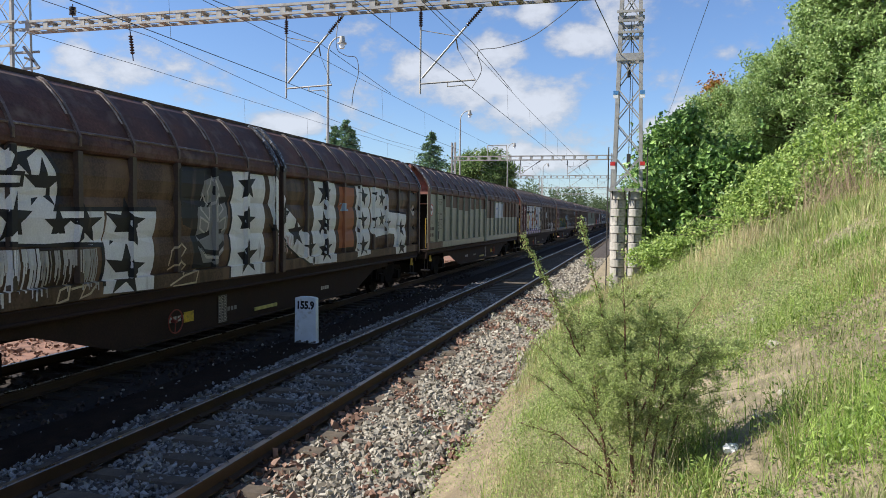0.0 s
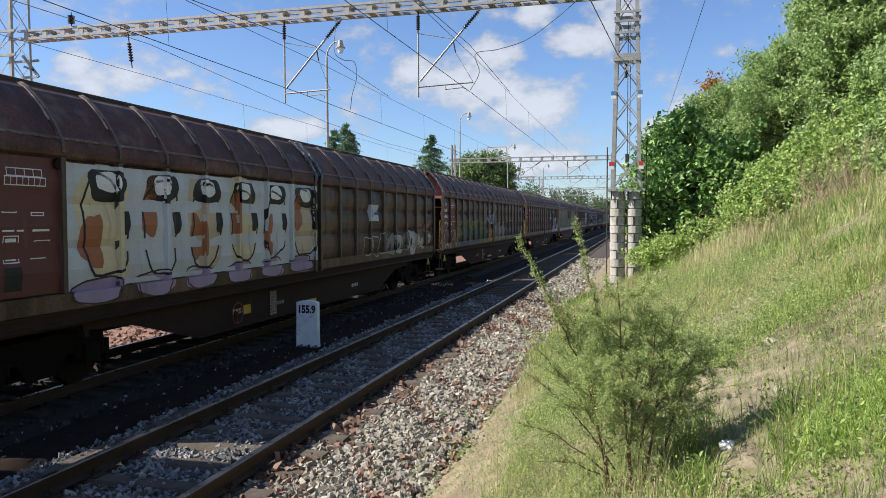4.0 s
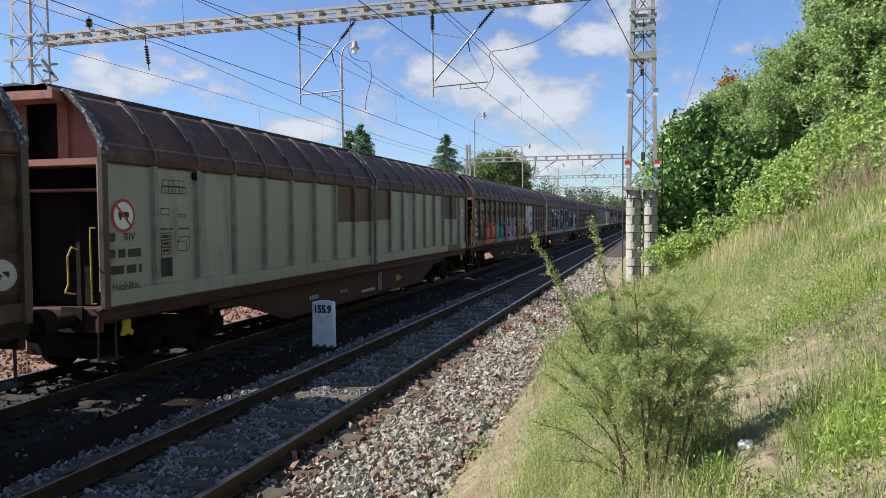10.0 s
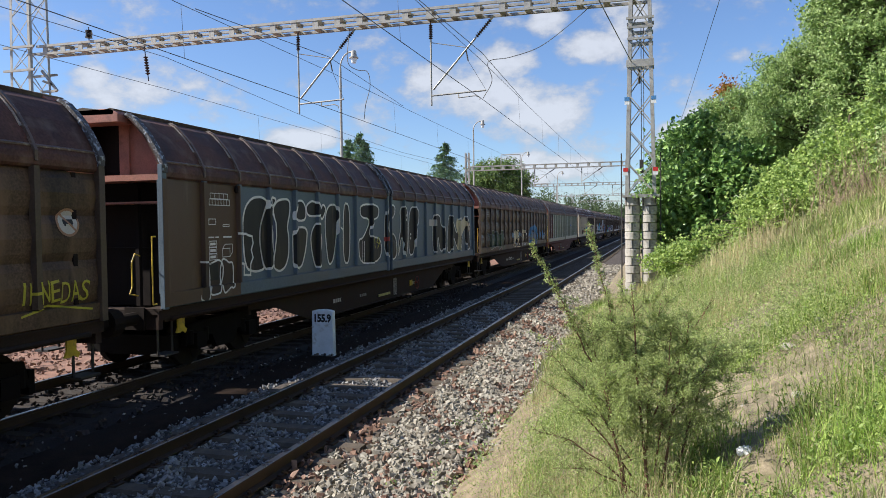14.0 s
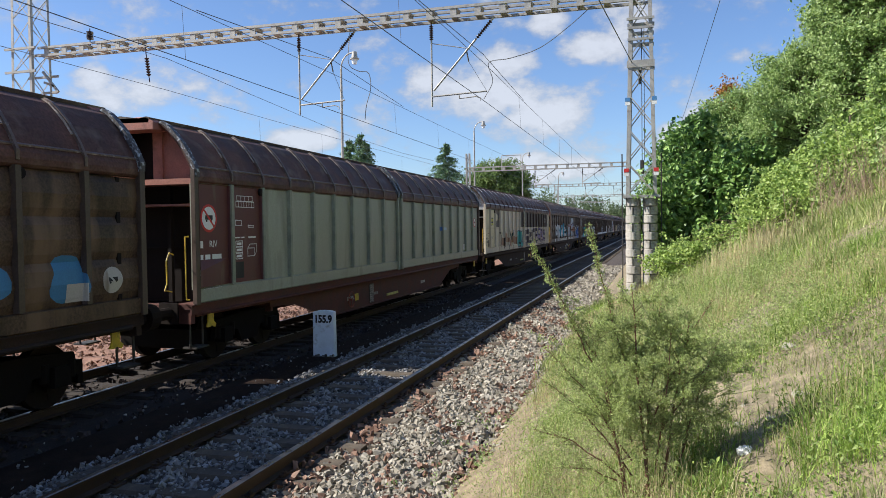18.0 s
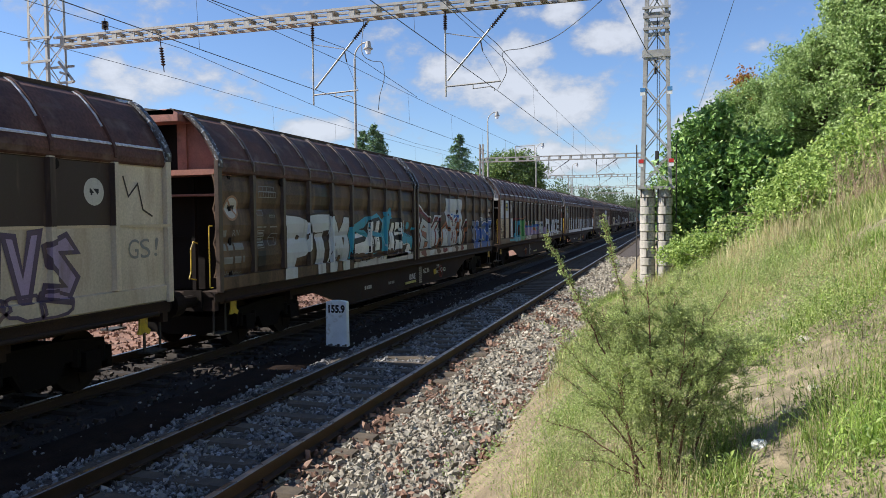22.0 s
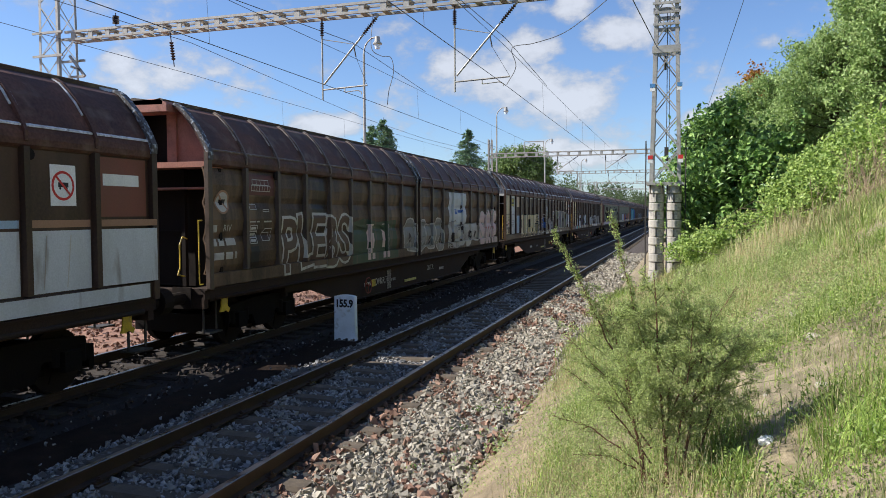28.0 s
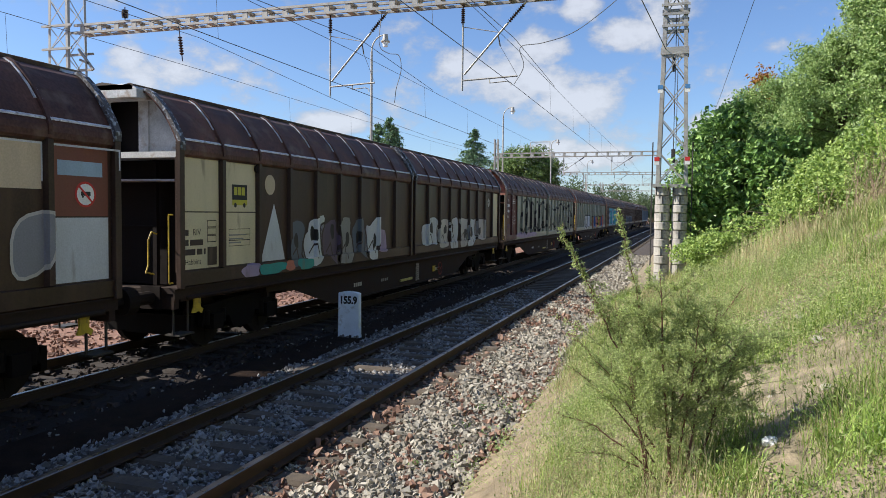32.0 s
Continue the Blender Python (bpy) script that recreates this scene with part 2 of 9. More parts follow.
def bm_rod(bm, a, b, r, n=6, r2=None):
    """A round bar from a to b."""
    a, b = Vector(a), Vector(b)
    way = (b - a).normalized()
    u = way.orthogonal().normalized()
    w = way.cross(u)
    r2 = r if r2 is None else r2
    rings = []
    for p, q in ((a, r), (b, r2)):
        rings.append([bm.verts.new(p + (u * math.cos(k * math.tau / n) + w * math.sin(k * math.tau / n)) * q) for k in range(n)])
    for k in range(n):
        bm.faces.new((rings[0][k], rings[0][(k + 1) % n], rings[1][(k + 1) % n], rings[1][k]))
    bm.faces.new(rings[0][::-1])
    bm.faces.new(rings[1])


def bm_tube(bm, pts, r, n=5):
    """One connected round bar through many points."""
    pts = [Vector(q) for q in pts]
    rings = []
    for i, q in enumerate(pts):
        way = (pts[min(i + 1, len(pts) - 1)] - pts[max(i - 1, 0)]).normalized()
        side = way.cross(Vector((0.31, 0.2, 0.93)))
        side = (side if side.length > 0.05 else way.orthogonal()).normalized()
        top = side.cross(way)
        rings.append([bm.verts.new(q + (side * math.cos(k * math.tau / n) + top * math.sin(k * math.tau / n)) * r) for k in range(n)])
    for a, b in zip(rings, rings[1:]):
        for k in range(n):
            bm.faces.new((a[k], a[(k + 1) % n], b[(k + 1) % n], b[k]))
    bm.faces.new(rings[0][::-1])
    bm.faces.new(rings[-1])


def bm_beam(bm, a, b, w, h, up=(0, 0, 1)):
    """A square bar from a to b, w wide and h high."""
    a, b = Vector(a), Vector(b)
    way = (b - a).normalized()
    side = way.cross(Vector(up))
    if side.length < 1e-4:
        side = way.orthogonal()
    side.normalize()
    top = side.cross(way)
    c = [(-w / 2, -h / 2), (w / 2, -h / 2), (w / 2, h / 2), (-w / 2, h / 2)]
    r = [[bm.verts.new(p + side * x + top * y) for x, y in c] for p in (a, b)]
    for k in range(4):
        bm.faces.new((r[0][k], r[0][(k + 1) % 4], r[1][(k + 1) % 4], r[1][k]))
    bm.faces.new(r[0][::-1])
    bm.faces.new(r[1])


def bm_prism(bm, outline, axis, lo, hi):
    """An outline (closed polygon of two coordinates) drawn out along an axis (0, 1, 2) from lo to hi."""
    def put(u, v, d):
        c = [0, 0, 0]
        o = [i for i in range(3) if i != axis]
        c[o[0]], c[o[1]], c[axis] = u, v, d
        return bm.verts.new(c)
    a = [put(u, v, lo) for u, v in outline]
    b = [put(u, v, hi) for u, v in outline]
    n = len(outline)
    for k in range(n):
        bm.faces.new((a[k], a[(k + 1) % n], b[(k + 1) % n], b[k]))
    bm.faces.new(a[::-1])
    bm.faces.new(b)


def mesh_of(name, bm, material, bevel=0.0, smooth=False):
    if bevel:
        bmesh.ops.bevel(bm, geom=bm.edges[:], offset=bevel, segments=1, affect="EDGES", clamp_overlap=True)
    bmesh.ops.recalc_face_normals(bm, faces=bm.faces[:])
    me = bpy.data.meshes.new(name)
    bm.to_mesh(me)
    bm.free()
    for mat in (material if isinstance(material, (list, tuple)) else [material]):
        me.materials.append(mat)
    if smooth:
        me.polygons.foreach_set("use_smooth", [True] * len(me.polygons))
    return me


def part(name, bm, material, parent, label="", bevel=0.0, smooth=False):
    ob = new(name, mesh_of(name, bm, material, bevel, smooth))
    ob.parent = parent
    return tagged(ob, label) if label else ob


def shared(name, me, parent, x=0, y=0, z=0, label=""):
    """One more part on a mesh that exists."""
    ob = new(name, me)
    ob.parent = parent
    ob.location = (x, y, z)
    return tagged(ob, label) if label else ob


def thing(name, label, category, x=0, y=0, z=0, group="", kind=""):
    ob = new(name)
    ob.location = (x, y, z)
    ob.empty_display_size = 0.2
    return tagged(ob, label, category, group, kind)


def raw_mesh(name, verts, faces, material, smooth=False):
    """A large mesh out of number arrays: verts (n, 3), faces (m, 3 or 4)."""
    me = bpy.data.meshes.new(name)
    verts, faces = np.asarray(verts, np.float32), np.asarray(faces, np.int32)
    k = faces.shape[1]
    me.vertices.add(len(verts))
    me.vertices.foreach_set("co", verts.ravel())
    me.loops.add(faces.size)
    me.loops.foreach_set("vertex_index", faces.ravel())
    me.polygons.add(len(faces))
    me.polygons.foreach_set("loop_start", np.arange(0, faces.size, k, dtype=np.int32))
    me.update(calc_edges=True)
    me.materials.append(material)
    me.polygons.foreach_set("use_smooth", [smooth] * len(me.polygons))
    return me


# ---- ground, tracks ----
NEAR_X, TRAIN_X = -4.44, -9.19           # middles of the two tracks
GAUGE = 1.505


def bank_z(x, y):
    """Height of the ground: ditch and flat land to the west of x = -1.7, the grass bank to the east."""
    if x < -10.9:
        return -0.30
    if x < -7.2:
        return -0.34
    if x < -6.3:
        return -0.14
    if x < -2.0:
        return -0.40
    z = 0.95 + 0.56 * x
    z = max(z, -0.12 + 0.02 * (x + 2.0))
    if x > 7:
        z = 4.87 + 0.18 * (x - 7)
    return min(z, 6.5)


def verge_x(y):
    """Where the grass of the bank begins beside the trodden sand."""
    return np.clip(-1.17 - 0.085 * (np.asarray(y) - 6.0), -2.25, -1.12) + 0.10 * np.sin(np.asarray(y) * 1.3) + 0.07 * np.sin(np.asarray(y) * 3.1)


def build_ground():
    xs = [-1500, -400, -150, -70, -40, -28, -22, -16, -13, -11.2, -10.6, -9.2, -7.8, -7.3, -7.1, -6.7, -6.35, -6.1, -4.4, -2.3, -2.05]
    xs += [-1.9 + 0.15 * i for i in range(60)] + [7.5, 8.5, 10, 13, 18, 30, 60, 150, 400, 1500]
    ys = [-300, -60, -20, -8, -2] + [0.3 * i for i in range(10)] + [3.0 + 0.12 * i for i in range(25)] + [6.0 + 0.3 * i for i in range(70)] + [28, 30, 33, 37, 42, 48, 56, 70, 90, 120, 170, 250, 400, 700, 1500, 3000]
    bm = bmesh.new()
    grid = []
    for y in ys:
        row = []
        for x in xs:
            z = bank_z(x, y)
            if -1.8 < x < 12 and -3 < y < 40:
                z += 0.07 * noise.noise((x * 0.9, y * 0.9, 0)) + 0.03 * noise.noise((x * 3, y * 3, 4))
            z -= 0.20 * math.exp(-(((x - 0.58) / 0.17) ** 2 + ((y - 3.86) / 0.22) ** 2) ** 2)     # a hollow below the litter
            if y > 60 and x > 0:
                z = min(z, 3.0)
            row.append(bm.verts.new((x, y, z)))
        grid.append(row)
    for j in range(len(ys) - 1):
        for i in range(len(xs) - 1):
            f = bm.faces.new((grid[j][i], grid[j][i + 1], grid[j + 1][i + 1], grid[j + 1][i]))
            x = (xs[i] + xs[i + 1]) / 2
            y = (ys[j] + ys[j + 1]) / 2
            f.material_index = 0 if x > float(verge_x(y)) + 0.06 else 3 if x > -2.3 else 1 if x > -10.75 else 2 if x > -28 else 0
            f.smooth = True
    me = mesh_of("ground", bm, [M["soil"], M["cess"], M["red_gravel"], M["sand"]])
    ob = new("ground", me)
    tagged(ob, "gravelly railway land with a sloping grass bank", "ground", kind="structure")


def build_track(cx, head, group, near):
    """Ballast bed, sleepers and two rails of one track; head: the height of the rail tops."""
    top = head - 0.18
    bed = bmesh.new()
    bm_prism(bed, [(cx - 2.1, top - 0.36), (cx - 1.45, top - 0.05), (cx + 1.5, top - 0.05), (cx + 2.45, top - 0.12), (cx + 2.65, top - 0.36)] if near else
             [(cx - 2.0, top - 0.2), (cx - 1.45, top - 0.05), (cx + 1.45, top - 0.05), (cx + 1.9, top - 0.2)], 1, -40, 600)
    ob = new("ballast_bed", mesh_of("ballast_bed", bed, M["ballast" if near else "undershade_bed"]))
    tagged(ob, "crushed stone ballast bed under the track", "ballast", kind="structure")
    # one rail: foot, web, head
    outline = [(-0.07, 0), (0.07, 0), (0.07, 0.012), (0.012, 0.03), (0.012, 0.115), (0.036, 0.125), (0.036, 0.155), (0.028, 0.163),
               (-0.028, 0.163), (-0.036, 0.155), (-0.036, 0.125), (-0.012, 0.115), (-0.012, 0.03), (-0.07, 0.012)]
    for side in (-1, 1):
        rail = thing("rail", "rusty steel rail with a polished running top", "rail", cx + side * GAUGE / 2, 0, head - 0.163, group=group)
        bm = bmesh.new()
        bm_prism(bm, outline[:5] + outline[-3:], 1, -40, 600)
        part("web_and_foot", bm, M["rail_side"], rail)
        bm = bmesh.new()
        bm_prism(bm, outline[4:12], 1, -40, 600)
        bm.faces.ensure_lookup_table()
        for f in bm.faces:
            if f.calc_center_median().z > 0.158:
                f.material_index = 1
        part("rail_head", bm, [M["rail_side"], M["rail_top"]], rail, "rail head with a polished top")
    # sleepers
    bm = bmesh.new()
    prof = [(-0.12, -0.16), (0.12, -0.16), (0.12, -0.04), (0.09, 0.0), (-0.09, 0.0), (-0.12, -0.04)]
    bm_prism(bm, prof, 0, -1.25, 1.25)
    for v in bm.verts:
        if abs(v.co.x) < 0.6:
            v.co.z -= 0.03
    sl = mesh_of("sleeper", bm, M["sleeper" if near else "sleeper_undershade"])
    fb = bmesh.new()
    bm_box(fb, -0.16, 0.16, -0.075, 0.075, 0.0, 0.018)
    for s in (-1, 1):
        bm_box(fb, s * 0.085 - 0.03, s * 0.085 + 0.03, -0.05, 0.05, 0.018, 0.045)
        bm_rod(fb, (s * 0.1, 0, 0.02), (s * 0.1, 0, 0.085), 0.013, 6)
        bm_rod(fb, (s * 0.1, 0, 0.05), (s * 0.1, 0, 0.07), 0.024, 6)
    fm = mesh_of("rail_fastening", fb, M["rail_side"])
    count = 93 if near else 75
    first = 3.05 - 0.6 * 15
    for i in range(count):
        ob = new("sleeper", sl)
        ob.location = (cx + random.uniform(-0.02, 0.02), first + i * 0.6, top)
        ob.rotation_euler = (0, 0, random.uniform(-0.006, 0.006))
        tagged(ob, "weathered grey-brown railway sleeper in ballast", "sleeper", group="sleepers of " + group)
        if near and 14 <= i < 55:
            for side in (-1, 1):
                shared("rail_fastening", fm, ob, side * GAUGE / 2, 0, 0.0)
    far = bmesh.new()
    for i in range(count, count + 250):
        y = first + i * 0.6
        bm_box(far, cx - 1.25, cx + 1.25, y - 0.12, y + 0.12, top - 0.1, top)
    ob = new("far_sleepers", mesh_of("far_sleepers", far, M["sleeper"]))
    tagged(ob, "row of weathered sleepers running into the distance", "sleepers", kind="stuff")


def stones(name, material, boxes, seed, label):
    """Loose crushed stones scattered over boxes (x0, x1, y0, y1, z at x0, z at x1, count, size)."""
    rng = np.random.default_rng(seed)
    cube = np.array([(x, y, z) for x in (-0.8, 0.8) for y in (-0.65, 0.65) for z in (-0.5, 0.5)])
    tri = np.array([(0, 1, 3), (0, 3, 2), (4, 6, 7), (4, 7, 5), (0, 4, 5), (0, 5, 1), (2, 3, 7), (2, 7, 6), (0, 2, 6), (0, 6, 4), (1, 5, 7), (1, 7, 3)])
    vs, fs, base = [], [], 0
    for x0, x1, y0, y1, z0, z1, n, size in boxes:
        u, v = rng.random(n), rng.random(n)
        pos = np.stack([x0 + (x1 - x0) * u, y0 + (y1 - y0) * v, z0 + (z1 - z0) * u + rng.uniform(-0.035, 0.035, n) + 0.025 * np.sin(u * 9 + v * 31)], 1)
        s = size * (0.5 + 1.15 * rng.random((n, 1, 1)) ** 1.6) * rng.uniform(0.6, 1.25, (n, 1, 3))
        shape = (cube[None] * rng.uniform(0.6, 1.25, (n, 8, 1)) + rng.uniform(-0.3, 0.3, (n, 8, 3))) * s
        q = rng.normal(size=(n, 4))
        q /= np.linalg.norm(q, axis=1, keepdims=True)
        w, x, y, z = q.T
        R = np.stack([np.stack([1 - 2 * (y * y + z * z), 2 * (x * y - z * w), 2 * (x * z + y * w)], 1),
                      np.stack([2 * (x * y + z * w), 1 - 2 * (x * x + z * z), 2 * (y * z - x * w)], 1),
                      np.stack([2 * (x * z - y * w), 2 * (y * z + x * w), 1 - 2 * (x * x + y * y)], 1)], 1)
        shape = np.einsum("nij,nkj->nki", R, shape) + pos[:, None]
        vs.append(shape.reshape(-1, 3))
        fs.append((tri[None] + base + 8 * np.arange(n)[:, None, None]).reshape(-1, 3))
        base += 8 * n
    ob = new(name, raw_mesh(name, np.concatenate(vs), np.concatenate(fs), material))
    return tagged(ob, label, "gravel", kind="stuff")


M["sand"] = surface("trodden_sand", (0.25, 0.195, 0.125), 0.95, 0, 0.3, 3, 80, 0.6, dirt=(0.17, 0.13, 0.075), dirt_amount=0.4)
build_ground()
build_track(NEAR_X, 0.18, "the near track", True)
build_track(TRAIN_X, 0.0, "the train's track", False)
NR = NEAR_X + GAUGE / 2 + 0.06
NL = NEAR_X - GAUGE / 2 - 0.06
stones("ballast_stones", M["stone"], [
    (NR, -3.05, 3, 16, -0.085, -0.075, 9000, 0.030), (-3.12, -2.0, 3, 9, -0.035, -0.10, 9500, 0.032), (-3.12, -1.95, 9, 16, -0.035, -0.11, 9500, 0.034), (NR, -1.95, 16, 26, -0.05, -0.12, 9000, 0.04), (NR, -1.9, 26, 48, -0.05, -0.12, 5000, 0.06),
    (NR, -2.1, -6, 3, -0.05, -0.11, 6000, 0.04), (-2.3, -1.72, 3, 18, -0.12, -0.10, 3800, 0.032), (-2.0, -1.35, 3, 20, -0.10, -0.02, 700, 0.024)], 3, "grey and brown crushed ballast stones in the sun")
stones("brown_ballast_stones", M["stone_red"], [
    (NR, -2.1, 3, 12, -0.02, -0.09, 2100, 0.032), (NR, -2.0, 12, 24, -0.02, -0.10, 1500, 0.038), (-2.4, -1.75, 5, 16, -0.10, -0.08, 700, 0.034)], 4, "reddish-brown stones among the sunlit ballast")
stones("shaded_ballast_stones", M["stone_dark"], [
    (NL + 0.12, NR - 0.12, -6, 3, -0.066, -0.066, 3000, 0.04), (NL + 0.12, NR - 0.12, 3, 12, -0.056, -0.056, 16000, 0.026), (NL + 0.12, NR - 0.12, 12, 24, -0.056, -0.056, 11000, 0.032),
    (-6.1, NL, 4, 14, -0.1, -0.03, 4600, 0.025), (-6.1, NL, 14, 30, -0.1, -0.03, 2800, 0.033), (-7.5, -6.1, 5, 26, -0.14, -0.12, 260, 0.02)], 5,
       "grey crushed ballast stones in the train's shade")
stones("oily_stones", M["stone_undershade"], [
    (-10.6, -7.3, 6, 34, -0.22, -0.22, 5000, 0.035)], 8, "dark stones under the train, shade put into their colour")
stones("lineside_stones", M["stone_red"], [
    (-14.5, -10.6, 8, 45, -0.27, -0.27, 6000, 0.04)], 7, "reddish crushed stones round the train's track")


# ---- wagons ----
LENGTH, HALF, PANEL = 23.26, 10.99, 1.221      # over buffers, half the body, one even bay of the paintings
POSTS = [[1.26 + 1.185 * i for i in range(8)], [1.435 + 1.185 * i for i in range(8)]]      # stiffeners of the two sliding walls
SIDE = [(1.365, 1.22), (1.385, 1.24), (1.385, 1.47), (1.300, 1.485), (1.340, 1.60), (1.366, 1.80), (1.340, 2.00), (1.300, 2.11), (1.340, 2.23), (1.366, 2.43), (1.340, 2.63),
        (1.300, 2.745), (1.340, 2.86), (1.366, 3.06), (1.340, 3.26), (1.300, 3.37), (1.365, 3.385)]
FLAT = [(1.365, 1.22), (1.385, 1.24), (1.385, 1.47), (1.338, 1.485), (1.342, 2.60), (1.338, 3.37), (1.365, 3.385)]
ROOF = [(1.365, 3.385), (1.40, 3.42), (1.408, 3.50), (1.395, 3.58), (1.37, 3.63), (1.31, 3.76), (1.22, 3.92), (1.10, 4.10), (0.95, 4.27), (0.83, 4.39), (0.70, 4.46), (0.57, 4.50)]


def skin(bm, prof, y0, y1, thick=0.03, mirror=1):
    """A sheet with a given section (x, z) between two ends."""
    outer = [(x * mirror, z) for x, z in prof]
    inner = [((x - thick) * mirror, z - thick * 0.4) for x, z in prof]
    outline = outer + inner[::-1]
    a = [bm.verts.new((x, y0, z)) for x, z in outline]
    b = [bm.verts.new((x, y1, z)) for x, z in outline]
    n = len(outline)
    for k in range(n):
        bm.faces.new((a[k], a[(k + 1) % n], b[(k + 1) % n], b[k]))
    m = len(prof)
    for k in range(m - 1):
        for r, flip in ((a, True), (b, False)):
            q = (r[k], r[k + 1], r[2 * m - 2 - k], r[2 * m - 1 - k])
            bm.faces.new(q[::-1] if flip else q)


class Kit:
    """The meshes that all wagons share."""


def build_kit():
    K = Kit()
    # wall sheet of half a side, from 0 to half the body, on the near side
    bm = bmesh.new()
    K.wall, K.flat, K.roof, K.strip = [], [], [], []
    for y0, y1 in ((0.05, HALF - 0.13), (0.13, HALF - 0.03)):
        b = bmesh.new()
        skin(b, SIDE, y0, y1)
        K.wall.append(mesh_of("wall_sheet", b, None))
        b = bmesh.new()
        skin(b, FLAT, y0, y1)
        K.flat.append(mesh_of("flat_wall_sheet", b, None))
        b = bmesh.new()
        skin(b, ROOF, y0, y1)
        K.roof.append(mesh_of("roof_sheet", b, None, smooth=False))
        b = bmesh.new()
        bm_prism(b, [(1.335, 3.665), (1.374, 3.652), (1.377, 3.674), (1.335, 3.70)], 1, y0, y1)
        K.strip.append(mesh_of("eaves_strip", b, None))
    bm.free()
    bm = bmesh.new()
    skin(bm, SIDE + ROOF[1:], -HALF + 0.02, HALF - 0.02, mirror=-1)
    K.far = mesh_of("far_wall", bm, None)
    # upright stiffener of the wall: a pressed hat section
    bm = bmesh.new()
    bm_prism(bm, [(1.335, -0.058), (1.425, -0.046), (1.425, 0.046), (1.335, 0.058)], 2, 1.49, 3.40)
    K.post = mesh_of("post", bm, None)
    bm = bmesh.new()
    bm_prism(bm, [(1.34, -0.06), (1.43, -0.06), (1.43, 0.06), (1.34, 0.06)], 2, 1.20, 3.62)
    K.edge_post = mesh_of("edge_post", bm, None, 0.006)
    # roof rib: bowed bar across the curved side roof, with pointed foot
    bm = bmesh.new()
    rib = [(1.425, 3.47)] + [(x + 0.036, z + 0.026) for x, z in ROOF[3:-1]]
    skin(bm, [(x, z) for x, z in rib], -0.026, 0.026, 0.06)
    K.rib = mesh_of("roof_rib", bm, None)
    # pale strips by the ribs: chipped paint on dark vans, painted sunlight on others
    bm = bmesh.new()
    for d in (-0.046, 0.046):
        skin(bm, [(x + 0.016, z + 0.012) for x, z in ROOF[6:-1]], d - 0.012, d + 0.012, 0.02)
    K.rib_edge = mesh_of("chipped_edge", bm, None)
    bm = bmesh.new()
    skin(bm, [(x + 0.02, z + 0.012) for x, z in rib], -0.06, 0.06, 0.06)
    K.edge_rib = mesh_of("edge_rib", bm, None)
    # ridge of the roof with its running boards
    bm = bmesh.new()
    bm_prism(bm, [(-0.60, 4.46), (-0.62, 4.55), (-0.55, 4.57), (-0.4, 4.54), (0, 4.60), (0.4, 4.54), (0.55, 4.57), (0.62, 4.55), (0.60, 4.46), (0, 4.47)], 1, -HALF - 0.1, HALF + 0.1)
    K.ridge = mesh_of("roof_ridge", bm, None)
    # strip of end frame below the ridge and shoulder seal
    bm = bmesh.new()
    bm_prism(bm, [(1.30, 1.02), (1.33, 1.02), (1.33, 1.19), (1.38, 1.19), (1.38, 1.215), (1.0, 1.215), (1.0, 1.17), (1.30, 1.17)], 1, -HALF, HALF)
    bm_prism(bm, [(-1.30, 1.02), (-1.33, 1.02), (-1.33, 1.19), (-1.38, 1.19), (-1.38, 1.215), (-1.0, 1.215), (-1.0, 1.17), (-1.30, 1.17)], 1, -HALF, HALF)
    bm_box(bm, -1.3, 1.3, -HALF, HALF, 1.12, 1.17)
    K.floor = mesh_of("floor_frame", bm, None)
    bm = bmesh.new()
    bm_rod(bm, (1.345, -HALF + 0.3, 1.03), (1.345, HALF - 0.3, 1.03), 0.035, 8)
    K.pipe = mesh_of("slide_rail", bm, None, smooth=True)
    # fish-bellied side girder
    bm = bmesh.new()
    belly = [(-8.0, 0.98), (-8.0, 0.86), (-6.9, 0.80), (-5.1, 0.30), (5.1, 0.30), (6.6, 0.80), (8.0, 0.86), (8.0, 0.98)]
    for x in (-1.2, 1.2):
        bm_prism(bm, belly, 0, x - 0.012, x + 0.012)
        bm_box(bm, x - 0.07, x + 0.07, -5.1, 5.1, 0.285, 0.31)
        bm_box(bm, x - 0.09, x + 0.09, -HALF + 0.2, HALF - 0.2, 0.97, 1.06)
    bm_box(bm, -0.25, 0.25, -HALF - 0.05, HALF + 0.05, 0.80, 1.10)
    for y in (-HALF + 0.02, HALF - 0.14):
        bm_box(bm, -1.3, 1.3, y, y + 0.12, 0.86, 1.19)
    for y in (-7.9, -3.5, 0, 3.5, 7.9):
        bm_box(bm, -1.19, 1.19, y - 0.05, y + 0.05, 0.75, 1.0)
    K.frame = mesh_of("underframe", bm, None)
    # one end: set-back bulkhead, cheeks, shelves, cap
    bm = bmesh.new()
    bulk = -HALF + 0.62
    bm_box(bm, -1.28, 1.28, bulk, bulk + 0.04, 1.2, 3.60)
    bm_prism(bm, [(-1.28, 3.6), (1.28, 3.6), (1.20, 3.85), (0.92, 4.22), (0.7, 4.45), (-0.7, 4.45), (-0.92, 4.22), (-1.20, 3.85)], 1, bulk, bulk + 0.04)
    K.bulkhead = mesh_of("bulkhead", bm, None)
    bm = bmesh.new()
    K.end_plates = []
    cheek = [(1.33, 3.40), (1.34, 3.62), (1.18, 3.9), (0.92, 4.24), (0.7, 4.46), (0.30, 4.46), (0.30, 3.40)]
    bm.free()
